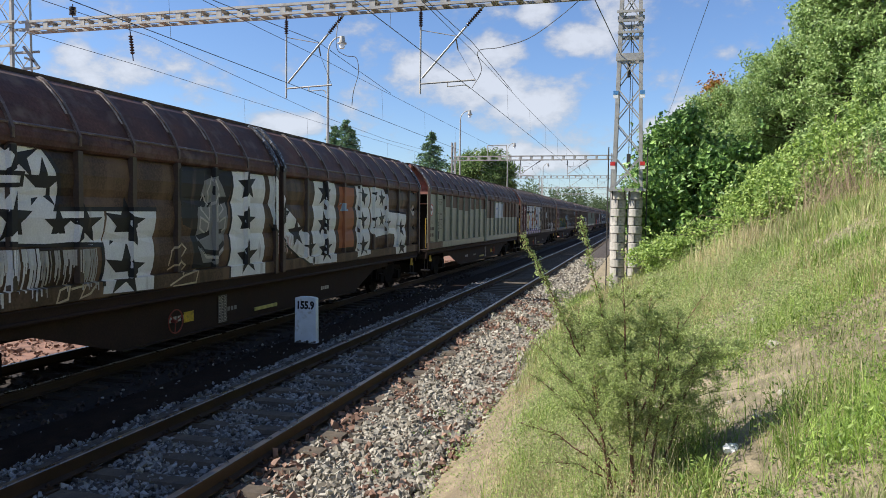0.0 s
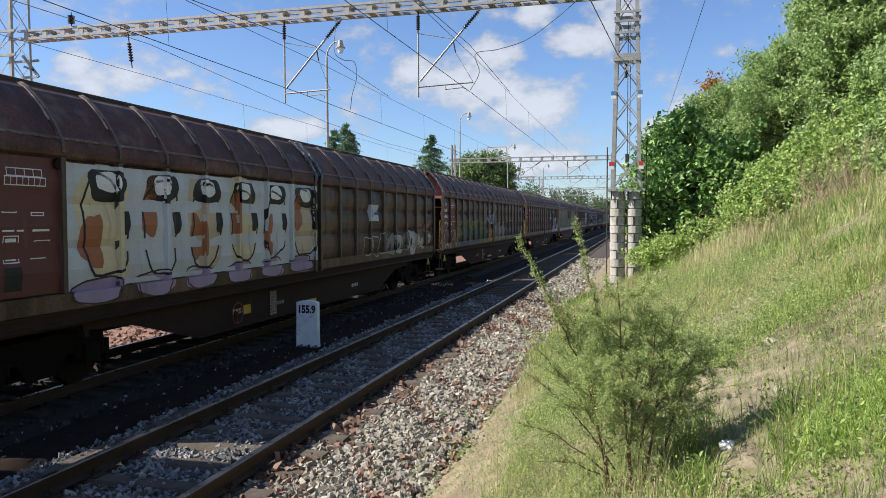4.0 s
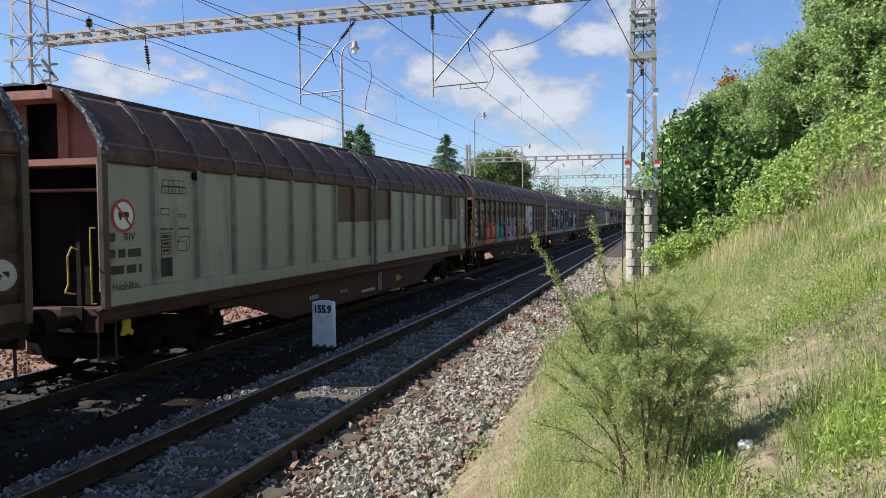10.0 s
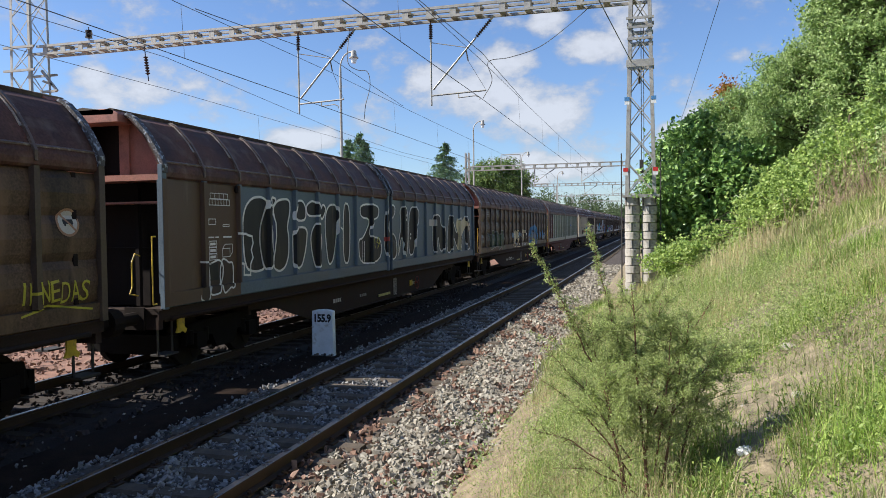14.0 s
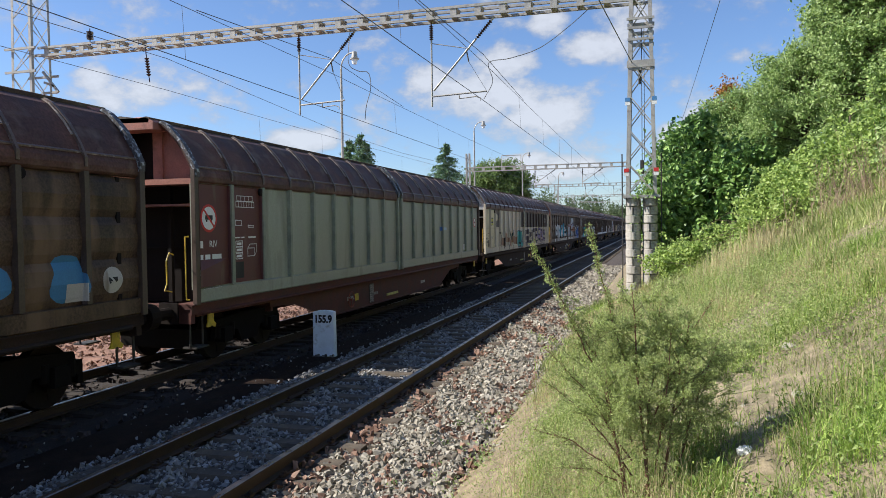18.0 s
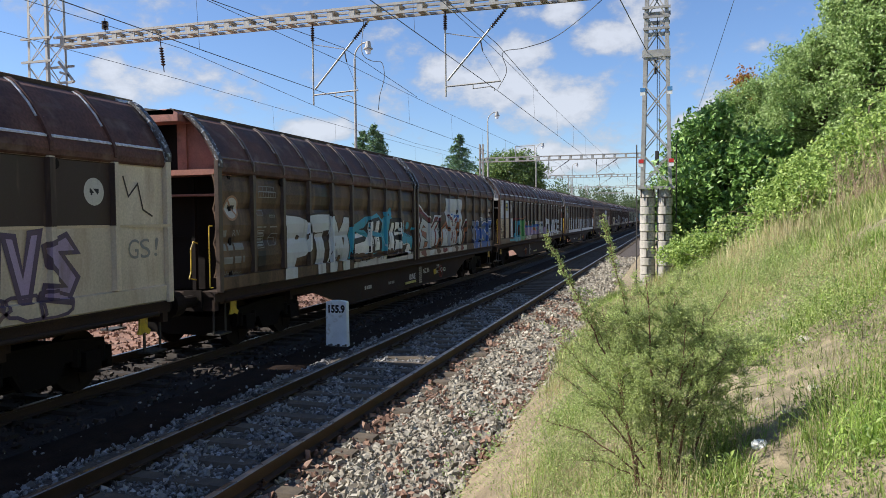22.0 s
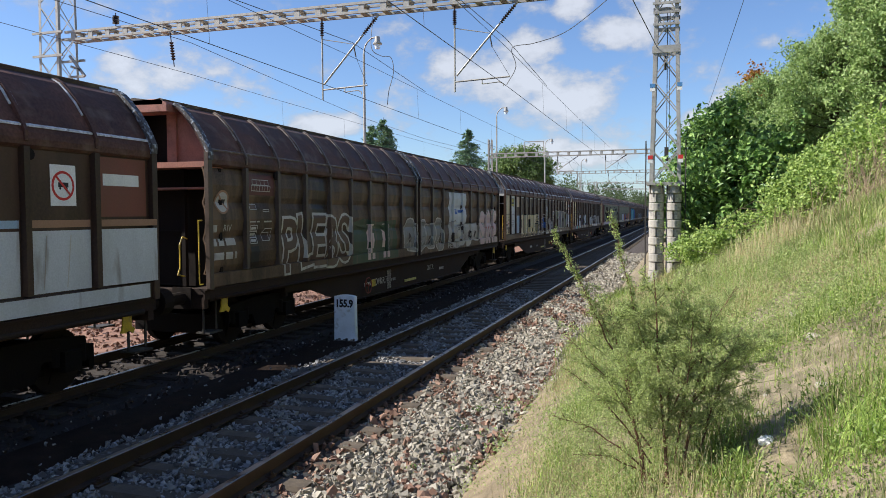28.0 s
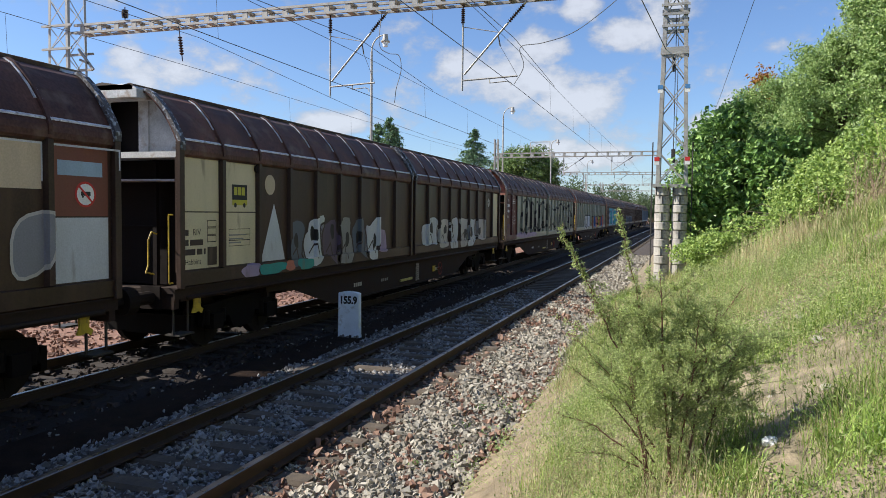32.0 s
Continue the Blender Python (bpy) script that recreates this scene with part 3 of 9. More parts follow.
    for s in (-1, 1):
        bm = bmesh.new()
        bm_prism(bm, [(x * s, z) for x, z in cheek], 1, -HALF + 0.40, -HALF + 0.43)
        K.end_plates.append(("cheek_plate", mesh_of("cheek_plate", bm, None)))
        bm = bmesh.new()
        bm_prism(bm, [(-HALF + 0.36, 3.40), (-HALF + 0.62, 3.40), (-HALF + 0.62, 4.4), (-HALF + 0.36, 4.4)], 0, s * 0.52 - 0.01, s * 0.52 + 0.01)
        K.end_plates.append(("gusset", mesh_of("gusset", bm, None)))
    for z, d in ((3.36, 0.06), (2.98, 0.2)):
        bm = bmesh.new()
        bm_box(bm, -1.33, 1.33, -HALF + d, -HALF + 0.62, z, z + (0.10 if z > 3.2 else 0.035))
        K.end_plates.append(("end_shelf", mesh_of("end_shelf", bm, None)))
    bm = bmesh.new()
    bm_prism(bm, [(-0.70, 4.33), (0.70, 4.33), (0.70, 4.47), (0.56, 4.56), (-0.56, 4.56), (-0.70, 4.47)], 1, -HALF - 0.10, -HALF + 0.30)
    K.cap = mesh_of("end_cap", bm, None, 0.01)
    bm = bmesh.new()
    bm_box(bm, -1.3, 1.3, -HALF + 0.56, -HALF + 0.62, 2.2, 2.225)
    K.end_shelf = mesh_of("end_shelf", bm, None)
    bm = bmesh.new()
    bm_box(bm, -0.04, 0.04, -0.04, 0.04, 1.2, 3.36)
    K.end_post = mesh_of("end_post", bm, None)
    bm = bmesh.new()
    skin(bm, [(1.33, 1.22), (1.33, 3.6)] + [(x - 0.02, z - 0.01) for x, z in ROOF[4:]], -0.16, 0.17, 0.05)
    K.centre_post = mesh_of("centre_post", bm, None)
    # buffer, hook, rails
    bm = bmesh.new()
    bm_rod(bm, (0, 0.62, 0), (0, 0.12, 0), 0.11, 12)
    bm_rod(bm, (0, 0.12, 0), (0, 0.0, 0), 0.23, 16)
    bm_box(bm, -0.19, 0.19, 0.6, 0.64, -0.19, 0.19)
    K.buffer = mesh_of("buffer", bm, None, smooth=False)
    bm = bmesh.new()
    bm_box(bm, -0.04, 0.04, 0.12, 0.75, -0.05, 0.09)
    bm_rod(bm, (0, 0.0, -0.32), (0, 0.18, 0.02), 0.03, 8)
    bm_rod(bm, (0.05, 0.25, 0.0), (0.05, 0.02, -0.3), 0.022, 8)
    K.hook = mesh_of("coupling", bm, None)
    bm = bmesh.new()
    pts = [(0, 0, 1.30), (0, -0.1, 1.30), (0, -0.1, 2.42), (0, 0, 2.42)]
    for a, b in zip(pts, pts[1:]):
        bm_rod(bm, a, b, 0.012, 6)
    K.handrail = mesh_of("handrail", bm, None)
    bm = bmesh.new()
    pts = [(0, 0, 2.1), (0, -0.12, 2.14), (0, -0.2, 2.0), (0, -0.2, 1.6), (0, -0.26, 1.48), (0, -0.06, 1.44)]
    for a, b in zip(pts, pts[1:]):
        bm_rod(bm, a, b, 0.013, 6)
    K.grab = mesh_of("grab_iron", bm, None)
    bm = bmesh.new()
    bm_prism(bm, [(-0.09, 0), (0.09, 0), (0.085, -0.28), (0.16, -0.33), (0.12, -0.40), (0.03, -0.35), (-0.05, -0.38), (-0.14, -0.37), (-0.09, -0.28)], 0, -0.015, 0.015)
    K.tow = mesh_of("tow_hook", bm, None)
    # step below the corner
    bm = bmesh.new()
    bm_box(bm, -0.14, 0.14, -0.2, 0.2, 0.40, 0.43)
    for y in (-0.19, 0.19):
        bm_box(bm, 0.0, 0.02, y - 0.02, y + 0.02, 0.42, 1.0)
    K.step = mesh_of("step", bm, None)
    # bogie
    bm = bmesh.new()
    side = [(-1.3, 0.40), (-1.15, 0.5), (-0.45, 0.52), (-0.3, 0.26), (0.3, 0.26), (0.45, 0.52), (1.15, 0.5), (1.3, 0.40), (1.2, 0.78), (0.4, 0.84), (-0.4, 0.84), (-1.2, 0.78)]
    for s in (-1, 1):
        bm_prism(bm, side, 0, s * 1.0 - 0.05, s * 1.0 + 0.05)
        for y in (-0.9, 0.9):
            bm_box(bm, s * 1.02 - 0.11, s * 1.02 + 0.11, y - 0.15, y + 0.15, 0.33, 0.62)
            for d in (-0.24, 0.24):
                bm_rod(bm, (s * 1.02, y + d, 0.42), (s * 1.02, y + d, 0.68), 0.075, 10)
    bm_box(bm, -1.0, 1.0, -0.25, 0.25, 0.3, 0.8)
    bm_box(bm, -0.62, 0.62, -1.3, 1.3, 0.22, 0.5)
    for y in (-1.42, 1.42):
        bm_box(bm, -0.95, 0.95, y - 0.05, y + 0.05, 0.28, 0.62)
    for y in (-0.55, 0.55):
        bm_box(bm, -0.9, 0.9, y - 0.06, y + 0.06, 0.3, 0.42)
    K.bogie = mesh_of("bogie_frame", bm, None)
    bm = bmesh.new()
    bm_rod(bm, (-1.0, 0, 0), (1.0, 0, 0), 0.08, 10)
    for s in (-1, 1):
        bm_rod(bm, (s * 0.685, 0, 0), (s * 0.72, 0, 0), 0.475, 28)
        bm_rod(bm, (s * 0.72, 0, 0), (s * 0.82, 0, 0), 0.46, 28)
        bm_rod(bm, (s * 0.82, 0, 0), (s * 0.86, 0, 0), 0.12, 12)
        for k in range(4):
            a = k * math.pi / 2
            bm_box(bm, s * 0.82 - 0.005, s * 0.825 + 0.01, -0.03, 0.03, 0.16, 0.36, Matrix.Rotation(a, 4, "X"))
    K.wheel = mesh_of("wheelset", bm, None)
    # hand wheel, plates on the girder
    bm = bmesh.new()
    for k in range(20):
        a, b = k * math.tau / 20, (k + 1) * math.tau / 20
        bm_rod(bm, (0, math.cos(a) * 0.21, math.sin(a) * 0.21), (0, math.cos(b) * 0.21, math.sin(b) * 0.21), 0.013, 5)
    for k in range(3):
        a = k * math.tau / 3 + 0.4
        bm_rod(bm, (0, 0, 0), (0, math.cos(a) * 0.21, math.sin(a) * 0.21), 0.011, 5)
    bm_rod(bm, (-0.12, 0, 0), (0.02, 0, 0), 0.03, 8)
    K.hand_wheel = mesh_of("hand_wheel", bm, None)

    def slab(name, w, h, d=0.008):
        b = bmesh.new()
        bm_box(b, 0, d, -w / 2, w / 2, -h / 2, h / 2)
        return mesh_of(name, b, None)
    K.slab = slab
    K.plate = slab("plate", 0.30, 0.19)
    K.lever = slab("brake_lever", 1.0, 0.07, 0.03)
    K.table = slab("load_table", 0.32, 0.55)
    lines = bmesh.new()
    for d in (-0.15, -0.05, 0.05, 0.144):
        bm_box(lines, 0.009, 0.011, d, d + 0.008, -0.265, 0.265)
    for i in range(9):
        bm_box(lines, 0.0092, 0.0112, -0.15, 0.152, -0.265 + i * 0.065, -0.259 + i * 0.065)
        for d in (-0.13, -0.03, 0.07):
            if i < 8:
                bm_box(lines, 0.009, 0.011, d, d + 0.05, -0.245 + i * 0.065, -0.218 + i * 0.065)
    K.table_grid = mesh_of("table_grid", lines, None)
    K.latch = mesh_of("latch", (lambda b: (bm_rod(b, (0, 0, 0), (0.045, 0, 0), 0.075, 12), b)[1])(bmesh.new()), None)
    return K


def dressed(ob, material):
    """Gives a shared mesh a material of this object's own."""
    if not ob.data.materials:
        ob.data.materials.append(None)
    for slot in ob.material_slots:
        slot.link = "OBJECT"
        slot.material = material
    return ob


def wagon(K, spec):
    """One bogie van with sliding walls. Its Empty stands on the rails at mid-length; the front end looks to -y."""
    wall, roof, rib, end = M[spec["wall"]], M[spec["roof"]], M[spec["rib"]], M[spec["end"]]
    w = thing("freight_wagon", spec["label"], "freight wagon", TRAIN_X, 0, 0, group="wagons of the train")

    def put(name, me, material, parent=None, x=0, y=0, z=0, label="", turn=0):
        ob = dressed(shared(name, me, parent or w, x, y, z, label), material)
        if turn:
            ob.rotation_euler = (0, 0, turn)
        return ob
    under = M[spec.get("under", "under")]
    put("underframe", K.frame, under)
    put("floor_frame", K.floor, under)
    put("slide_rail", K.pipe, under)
    w["walls"] = 0
    walls = []
    for s, y in ((0, -HALF - 0.025 + 0.025), (1, 0.0)):
        sheet = put("sliding_wall", K.flat[s] if spec.get("flat") else K.wall[s], wall, y=y, label=spec["wall_label"])
        walls.append(sheet)
        put("side_roof", K.roof[s], roof, sheet, label="curved brown sheet-metal side roof")
        put("eaves_strip", K.strip[s], M[spec.get("strip", "rib_brown")], sheet, label="worn pale strip along the eaves")
        for q in POSTS[s]:
            put("post", K.post, M[spec["post"]], sheet, y=q)
        for e in ((0.09, HALF - 0.17), (0.17, HALF - 0.07))[s]:
            outer = e in (0.09, HALF - 0.07)
            put("edge_post", K.edge_post, M[spec.get("corner", spec["post"]) if outer else spec["post"]], sheet, y=e)
        for q in POSTS[s]:
            put("roof_rib", K.rib, rib, sheet, y=q)
            put("chipped_edge", K.rib_edge, M[spec["chip_glint"]], sheet, y=q)
        for e in ((0.10, HALF - 0.17), (0.17, HALF - 0.08))[s]:
            put("edge_rib", K.edge_rib, M[spec.get("edge_rib", spec["rib"])], sheet, y=e)
    put("centre_post", K.centre_post, M[spec.get("mid", "rust_red")], label="narrow upright post between the sliding walls")
    put("far_wall", K.far, wall)
    put("roof_ridge", K.ridge, M["ridge"])
    for turn in (0.0, math.pi):
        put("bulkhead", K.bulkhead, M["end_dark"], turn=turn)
        for nm, me in K.end_plates:
            put(nm, me, end, turn=turn, label=spec["end_label"])
        put("end_cap", K.cap, end, turn=turn)
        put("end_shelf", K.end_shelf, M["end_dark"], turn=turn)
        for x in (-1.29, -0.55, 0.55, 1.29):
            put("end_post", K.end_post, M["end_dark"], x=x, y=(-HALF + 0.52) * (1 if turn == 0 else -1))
        c, s = (1, 1) if turn == 0 else (-1, -1)
        for x in (-0.875, 0.875):
            put("buffer", K.buffer, M["wheel"], x=x, y=-c * LENGTH / 2, z=1.05, turn=turn)
            put("tow_hook", K.tow, M[spec["hook"]], x=(1.30 if x > 0 else -1.30), y=-c * (HALF - 0.62), z=1.12, label="yellow steel towing hook")
            put("step", K.step, M["dark_steel"], x=(1.2 if x > 0 else -1.2), y=-c * (HALF - 0.3), z=0.0)
        put("coupling", K.hook, M["wheel"], y=-c * LENGTH / 2, z=1.05, turn=turn)
        put("handrail", K.handrail, M["yellow_paint"], x=1.30, y=-c * (HALF + 0.0), turn=turn, label="bent yellow handrail")
        put("grab_iron", K.grab, M["yellow_paint"], x=0.98, y=-c * (HALF - 0.0), turn=turn, label="bent yellow grab iron")
    for y in (-8.6, 8.6):
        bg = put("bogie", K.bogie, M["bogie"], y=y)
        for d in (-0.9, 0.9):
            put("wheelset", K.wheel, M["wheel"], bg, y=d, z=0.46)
    wheel_y, plate_y, table_y, lever_y = (-3.75, -3.25, -2.1, -0.35) if spec.get("brake") == "front" else (2.95, 2.5, 0.87, -0.15)
    put("hand_wheel", K.hand_wheel, M[spec.get("wheel_paint", "rust_red")], x=1.30, y=wheel_y, z=0.60, label="round dark red hand brake wheel")
    put("brake_plate", K.plate, M["yellow_paint"], x=1.225, y=plate_y, z=0.62, label="small yellow plate beside the brake wheel")
    put("brake_lever", K.lever, M["pale_yellow"], x=1.23, y=lever_y, z=0.47, label="long yellow lever")
    table = put("load_table", K.table, M["plate_dark"], x=1.222, y=table_y, z=0.63)
    put("table_grid", K.table_grid, M["p_line"], table)
    for s in walls:
        put("latch", K.latch, M["end_dark"], s, x=1.36, y=2.38 if s is walls[0] else HALF - 2.38, z=3.30)
    w["flat"] = 1 if spec.get("flat") else 0
    return w, walls


M["under"] = surface("dark_brown_underframe", (0.032, 0.019, 0.014), 0.85, 0.0, 0.35, 2.5, 40, 0.2, spec=0.3)
M["under_red"] = surface("oxide_underframe", (0.095, 0.033, 0.025), 0.8, 0.1, 0.35, 2.5, 40, 0.2)
# bogie and wheel iron: the darkness beneath the wagons is put into both colours
M["bogie"] = surface("shaded_bogie_iron", (0.008, 0.006, 0.005), 0.9, 0.0, 0.3, 4, 40, 0.2, spec=0.15)
M["wheel"] = surface("shaded_wheel_steel", (0.016, 0.011, 0.009), 0.85, 0.0, 0.3, 4, 40, 0.1, spec=0.2)
M["ridge"] = surface("sooty_roof_ridge", (0.075, 0.05, 0.038), 0.8, 0.1, 0.35, 1.2, 30, 0.2, dirt=(0.22, 0.19, 0.15), dirt_amount=0.2)
# recess shade between wagons goes into this near-black; latches share it
M["end_dark"] = surface("shaded_end_wall", (0.014, 0.010, 0.009), 0.9, 0.0, 0.3, 3, 40, 0.2, spec=0.2)
M["end_red"] = surface("faded_oxide_red", (0.36, 0.15, 0.11), 0.75, 0, 0.2, 3, 40, 0.15, dirt=(0.16, 0.08, 0.06), dirt_amount=0.1)
M["end_white"] = surface("dirty_white_steel", (0.55, 0.55, 0.54), 0.7, 0, 0.2, 3, 40, 0.15, dirt=(0.30, 0.20, 0.13), dirt_amount=0.2)
M["brown"] = surface("grimy_brown_paint", (0.074, 0.047, 0.030), 0.55, 0.0, 0.65, 1.3, 30, 0.12, dirt=(0.19, 0.12, 0.072), dirt_amount=0.36, streak=True, per_object=0.15, spec=0.3)
M["brown_post"] = surface("grimy_brown_post", (0.072, 0.049, 0.037), 0.5, 0.0, 0.3, 2, 30, 0.1)
M["roof_brown"] = surface("dusty_brown_roof", (0.098, 0.048, 0.037), 0.6, 0.0, 0.45, 1.6, 25, 0.12, dirt=(0.17, 0.115, 0.085), dirt_amount=0.24, per_object=0.15, spec=0.22)
M["rib_brown"] = surface("worn_brown_rib", (0.125, 0.085, 0.068), 0.5, 0.1, 0.35, 5, 30, 0.1, dirt=(0.36, 0.30, 0.25), dirt_amount=0.2)
M["rib_pale"] = surface("flaking_pale_paint", (0.62, 0.64, 0.68), 0.55, 0.0, 0.3, 6, 30, 0.1, dirt=(0.12, 0.10, 0.09), dirt_amount=0.15)
# sun caught on the upper ribs, painted as pale streaks
M["rib_glint"] = surface("sunlit_rib_streak", (0.52, 0.44, 0.37), 0.5, 0.0, 0.4, 3, 30, 0.1, dirt=(0.14, 0.10, 0.08), dirt_amount=0.2)
M["mid_red"] = surface("dark_red_post", (0.10, 0.03, 0.023), 0.6, 0.0, 0.3, 4, 40, 0.1)
M["green"] = surface("grey_green_paint", (0.315, 0.33, 0.262), 0.5, 0.0, 0.18, 0.9, 30, 0.1, dirt=(0.16, 0.155, 0.115), dirt_amount=0.17, streak=True, per_object=0.08)
# the wall's green darkened, so the posts carry their shading in the paint
M["green_post"] = surface("shaded_green_post", (0.235, 0.255, 0.195), 0.6, 0.0, 0.25, 2, 30, 0.1)
M["blue_grey"] = surface("slate_blue_paint", (0.10, 0.14, 0.18), 0.55, 0.0, 0.2, 1.0, 30, 0.1, streak=True)
M["black_brown"] = surface("black_brown_paint", (0.046, 0.026, 0.018), 0.5, 0.0, 0.35, 1.0, 30, 0.1, dirt=(0.095, 0.055, 0.035), dirt_amount=0.28, streak=True, spec=0.35)
M["cream"] = surface("stained_cream_paint", (0.56, 0.49, 0.38), 0.6, 0.0, 0.2, 1.0, 30, 0.1, dirt=(0.30, 0.20, 0.13), dirt_amount=0.25, streak=True)
M["rust_red"] = surface("rust_red_paint", (0.22, 0.045, 0.03), 0.7, 0.0, 0.3, 4, 40, 0.1)
M["pale_yellow"] = surface("pale_yellow_paint", (0.5, 0.45, 0.14), 0.6, 0.0, 0.3, 6, 40, 0.1)
M["p_mid"] = surface("pale_blue_post", (0.22, 0.27, 0.32), 0.6, 0.0, 0.2, 4, 40, 0.1)
M["p_line"] = surface("pale_stencil_paint", (0.42, 0.38, 0.34), 0.7, 0.0, 0.2, 6, 40, 0)
M["plate_dark"] = surface("dark_stencil_plate", (0.035, 0.03, 0.03), 0.6, 0.0, 0.2, 6, 40, 0)

M["flaking"] = surface("dark_paint_flaking_pale", (0.06, 0.055, 0.056), 0.6, 0.0, 0.4, 9, 30, 0.15, dirt=(0.50, 0.55, 0.62), dirt_amount=0.3)
BROWN_VAN = dict(edge_rib="flaking", chip_glint="rib_glint", mid="mid_red", wall="brown", post="brown_post", roof="roof_brown", rib="rib_brown", end="end_red", hook="yellow_paint",
           label="long brown sliding-wall freight wagon covered in grime and graffiti", wall_label="grimy brown ribbed sliding wall", end_label="faded red steel end plates")
GREEN = dict(BROWN_VAN, flat=True, corner="brown_post", mid="green_post", wall="green", post="green_post", label="long grey-green sliding-wall freight wagon with brown roof", wall_label="grey-green ribbed sliding wall")
DARK_VAN = dict(BROWN_VAN, flat=True, chip_glint="rib_pale", mid="p_mid", strip="rib_pale", wall="black_brown", post="black_brown", rib="roof_brown", end="end_white", label="long black-brown sliding-wall freight wagon with pale end panels", wall_label="black-brown panelled sliding wall", end_label="dirty white steel end plates")
CREAM = dict(DARK_VAN, wall="cream", post="cream", label="long cream and brown sliding-wall freight wagon", wall_label="stained cream panelled sliding wall")
BLUE = dict(BROWN_VAN, flat=True, wall="blue_grey", post="blue_grey", label="long freight wagon repainted slate blue with white outline graffiti", wall_label="slate-blue repainted sliding wall")
M["under_maroon"] = surface("maroon_underframe", (0.065, 0.022, 0.02), 0.8, 0.0, 0.35, 2.5, 40, 0.2)
MAROON = dict(GREEN, under="under_maroon")
RED_FRAME = dict(GREEN, under="under_red")
FIRST = -1
TRAIN = [BROWN_VAN, BROWN_VAN, GREEN, BROWN_VAN, BROWN_VAN, BROWN_VAN, MAROON, BROWN_VAN, BLUE, BROWN_VAN, RED_FRAME, CREAM, BROWN_VAN, DARK_VAN, DARK_VAN, BROWN_VAN, DARK_VAN, DARK_VAN, GREEN, GREEN, BROWN_VAN, BROWN_VAN, DARK_VAN, BLUE]
KIT = build_kit()
WAGONS = []
for i, spec in enumerate(TRAIN):
    WAGONS.append(wagon(KIT, dict(spec, brake="front" if FIRST + i in (0, 2, 3, 9, 12, 14) else "rear")))


# ---- overhead line, posts, lamps ----
def text_mesh(name, words, size, material, extrude=0.002, offset=0.0, shear=0.0, squeeze=1.0):
    """Letters as a mesh, centred, lying in the x-z plane and looking to -y."""
    cu = bpy.data.curves.new(name, "FONT")
    cu.body, cu.size, cu.extrude, cu.offset, cu.shear = words, size, extrude, offset, shear
    cu.align_x, cu.align_y, cu.resolution_u = "CENTER", "CENTER", 3
    ob = bpy.data.objects.new(name, cu)
    me = bpy.data.meshes.new_from_object(ob)
    bpy.data.objects.remove(ob)
    bpy.data.curves.remove(cu)
    me.transform(Matrix.Rotation(radians(90), 4, "X") @ Matrix.Diagonal((squeeze, 1, 1, 1)))
    me.materials.clear()
    me.materials.append(material)
    return me


def lattice_mast(name, label, x, y, z0, z1, w0, w1, rungs, group=""):
    """Four angle-iron legs that lean together, with crossed braces on each face."""
    t = thing(name, label, "mast", x, y, z0, group=group)
    h = z1 - z0

    def at(z):
        return (w0 + (w1 - w0) * z / h) / 2
    for sx in (-1, 1):
        for sy in (-1, 1):
            bm = bmesh.new()
            for dx, dy in ((0.045, 0.0), (0.0, 0.045)):
                a, b = at(0), at(h)
                bm_beam(bm, (sx * (a - dx), sy * (a - dy), 0), (sx * (b - dx), sy * (b - dy), h), 0.09 if dx else 0.012, 0.012 if dx else 0.09, (0, 1, 0))
            part("leg", bm, M["galvanised"], t)
    for i in range(rungs):
        za, zb = h * i / rungs, h * (i + 1) / rungs
        for face in range(4):
            sy = -1 if face % 2 else 1
            for flip in ((1, -1) if face < 2 else (1 if i % 2 else -1,)):
                a, b = at(za), at(zb)
                p, q = (-flip * a, sy * a, za), (flip * b, sy * b, zb)
                if face > 1:
                    p, q = (p[1], p[0], p[2]), (q[1], q[0], q[2])
                bm = bmesh.new()
                bm_beam(bm, p, q, 0.010, 0.028)
                part("brace", bm, M["galvanised"], t)
    return t


def wire(name, label, pts, r=0.011, slack=False):
    bm = bmesh.new()
    if slack:
        # a smooth bow through the given points
        line = [Vector(q) for q in pts]
        line = [line[0] * 2 - line[1]] + line + [line[-1] * 2 - line[-2]]
        pts = []
        for a, b, c, d in zip(line, line[1:], line[2:], line[3:]):
            for k in range(6):
                u = k / 6
                pts.append(0.5 * (2 * b + (c - a) * u + (2 * a - 5 * b + 4 * c - d) * u * u + (3 * b - a - 3 * c + d) * u ** 3))
        pts.append(line[-2])
    bm_tube(bm, pts, r)
    ob = new(name, mesh_of(name, bm, M["wire"]))
    return tagged(ob, label, "wire", group="overhead wires")


def insulator(bm, a, b, r=0.06, n=8):
    """A string of sheds on one core, as one turned body."""
    a, b = Vector(a), Vector(b)
    way = (b - a).normalized()
    u = way.orthogonal().normalized()
    w = way.cross(u)
    last = None
    for i in range(n):
        for f, k in ((0.0, 0.4), (0.12, 1.0), (0.3, 1.0), (0.75, 0.4)):
            c = a.lerp(b, (i + f) / n)
            row = [bm.verts.new(c + (u * math.cos(j * math.tau / 8) + w * math.sin(j * math.tau / 8)) * r * k) for j in range(8)]
            if last:
                for j in range(8):
                    bm.faces.new((last[j], last[(j + 1) % 8], row[(j + 1) % 8], row[j]))
            last = row


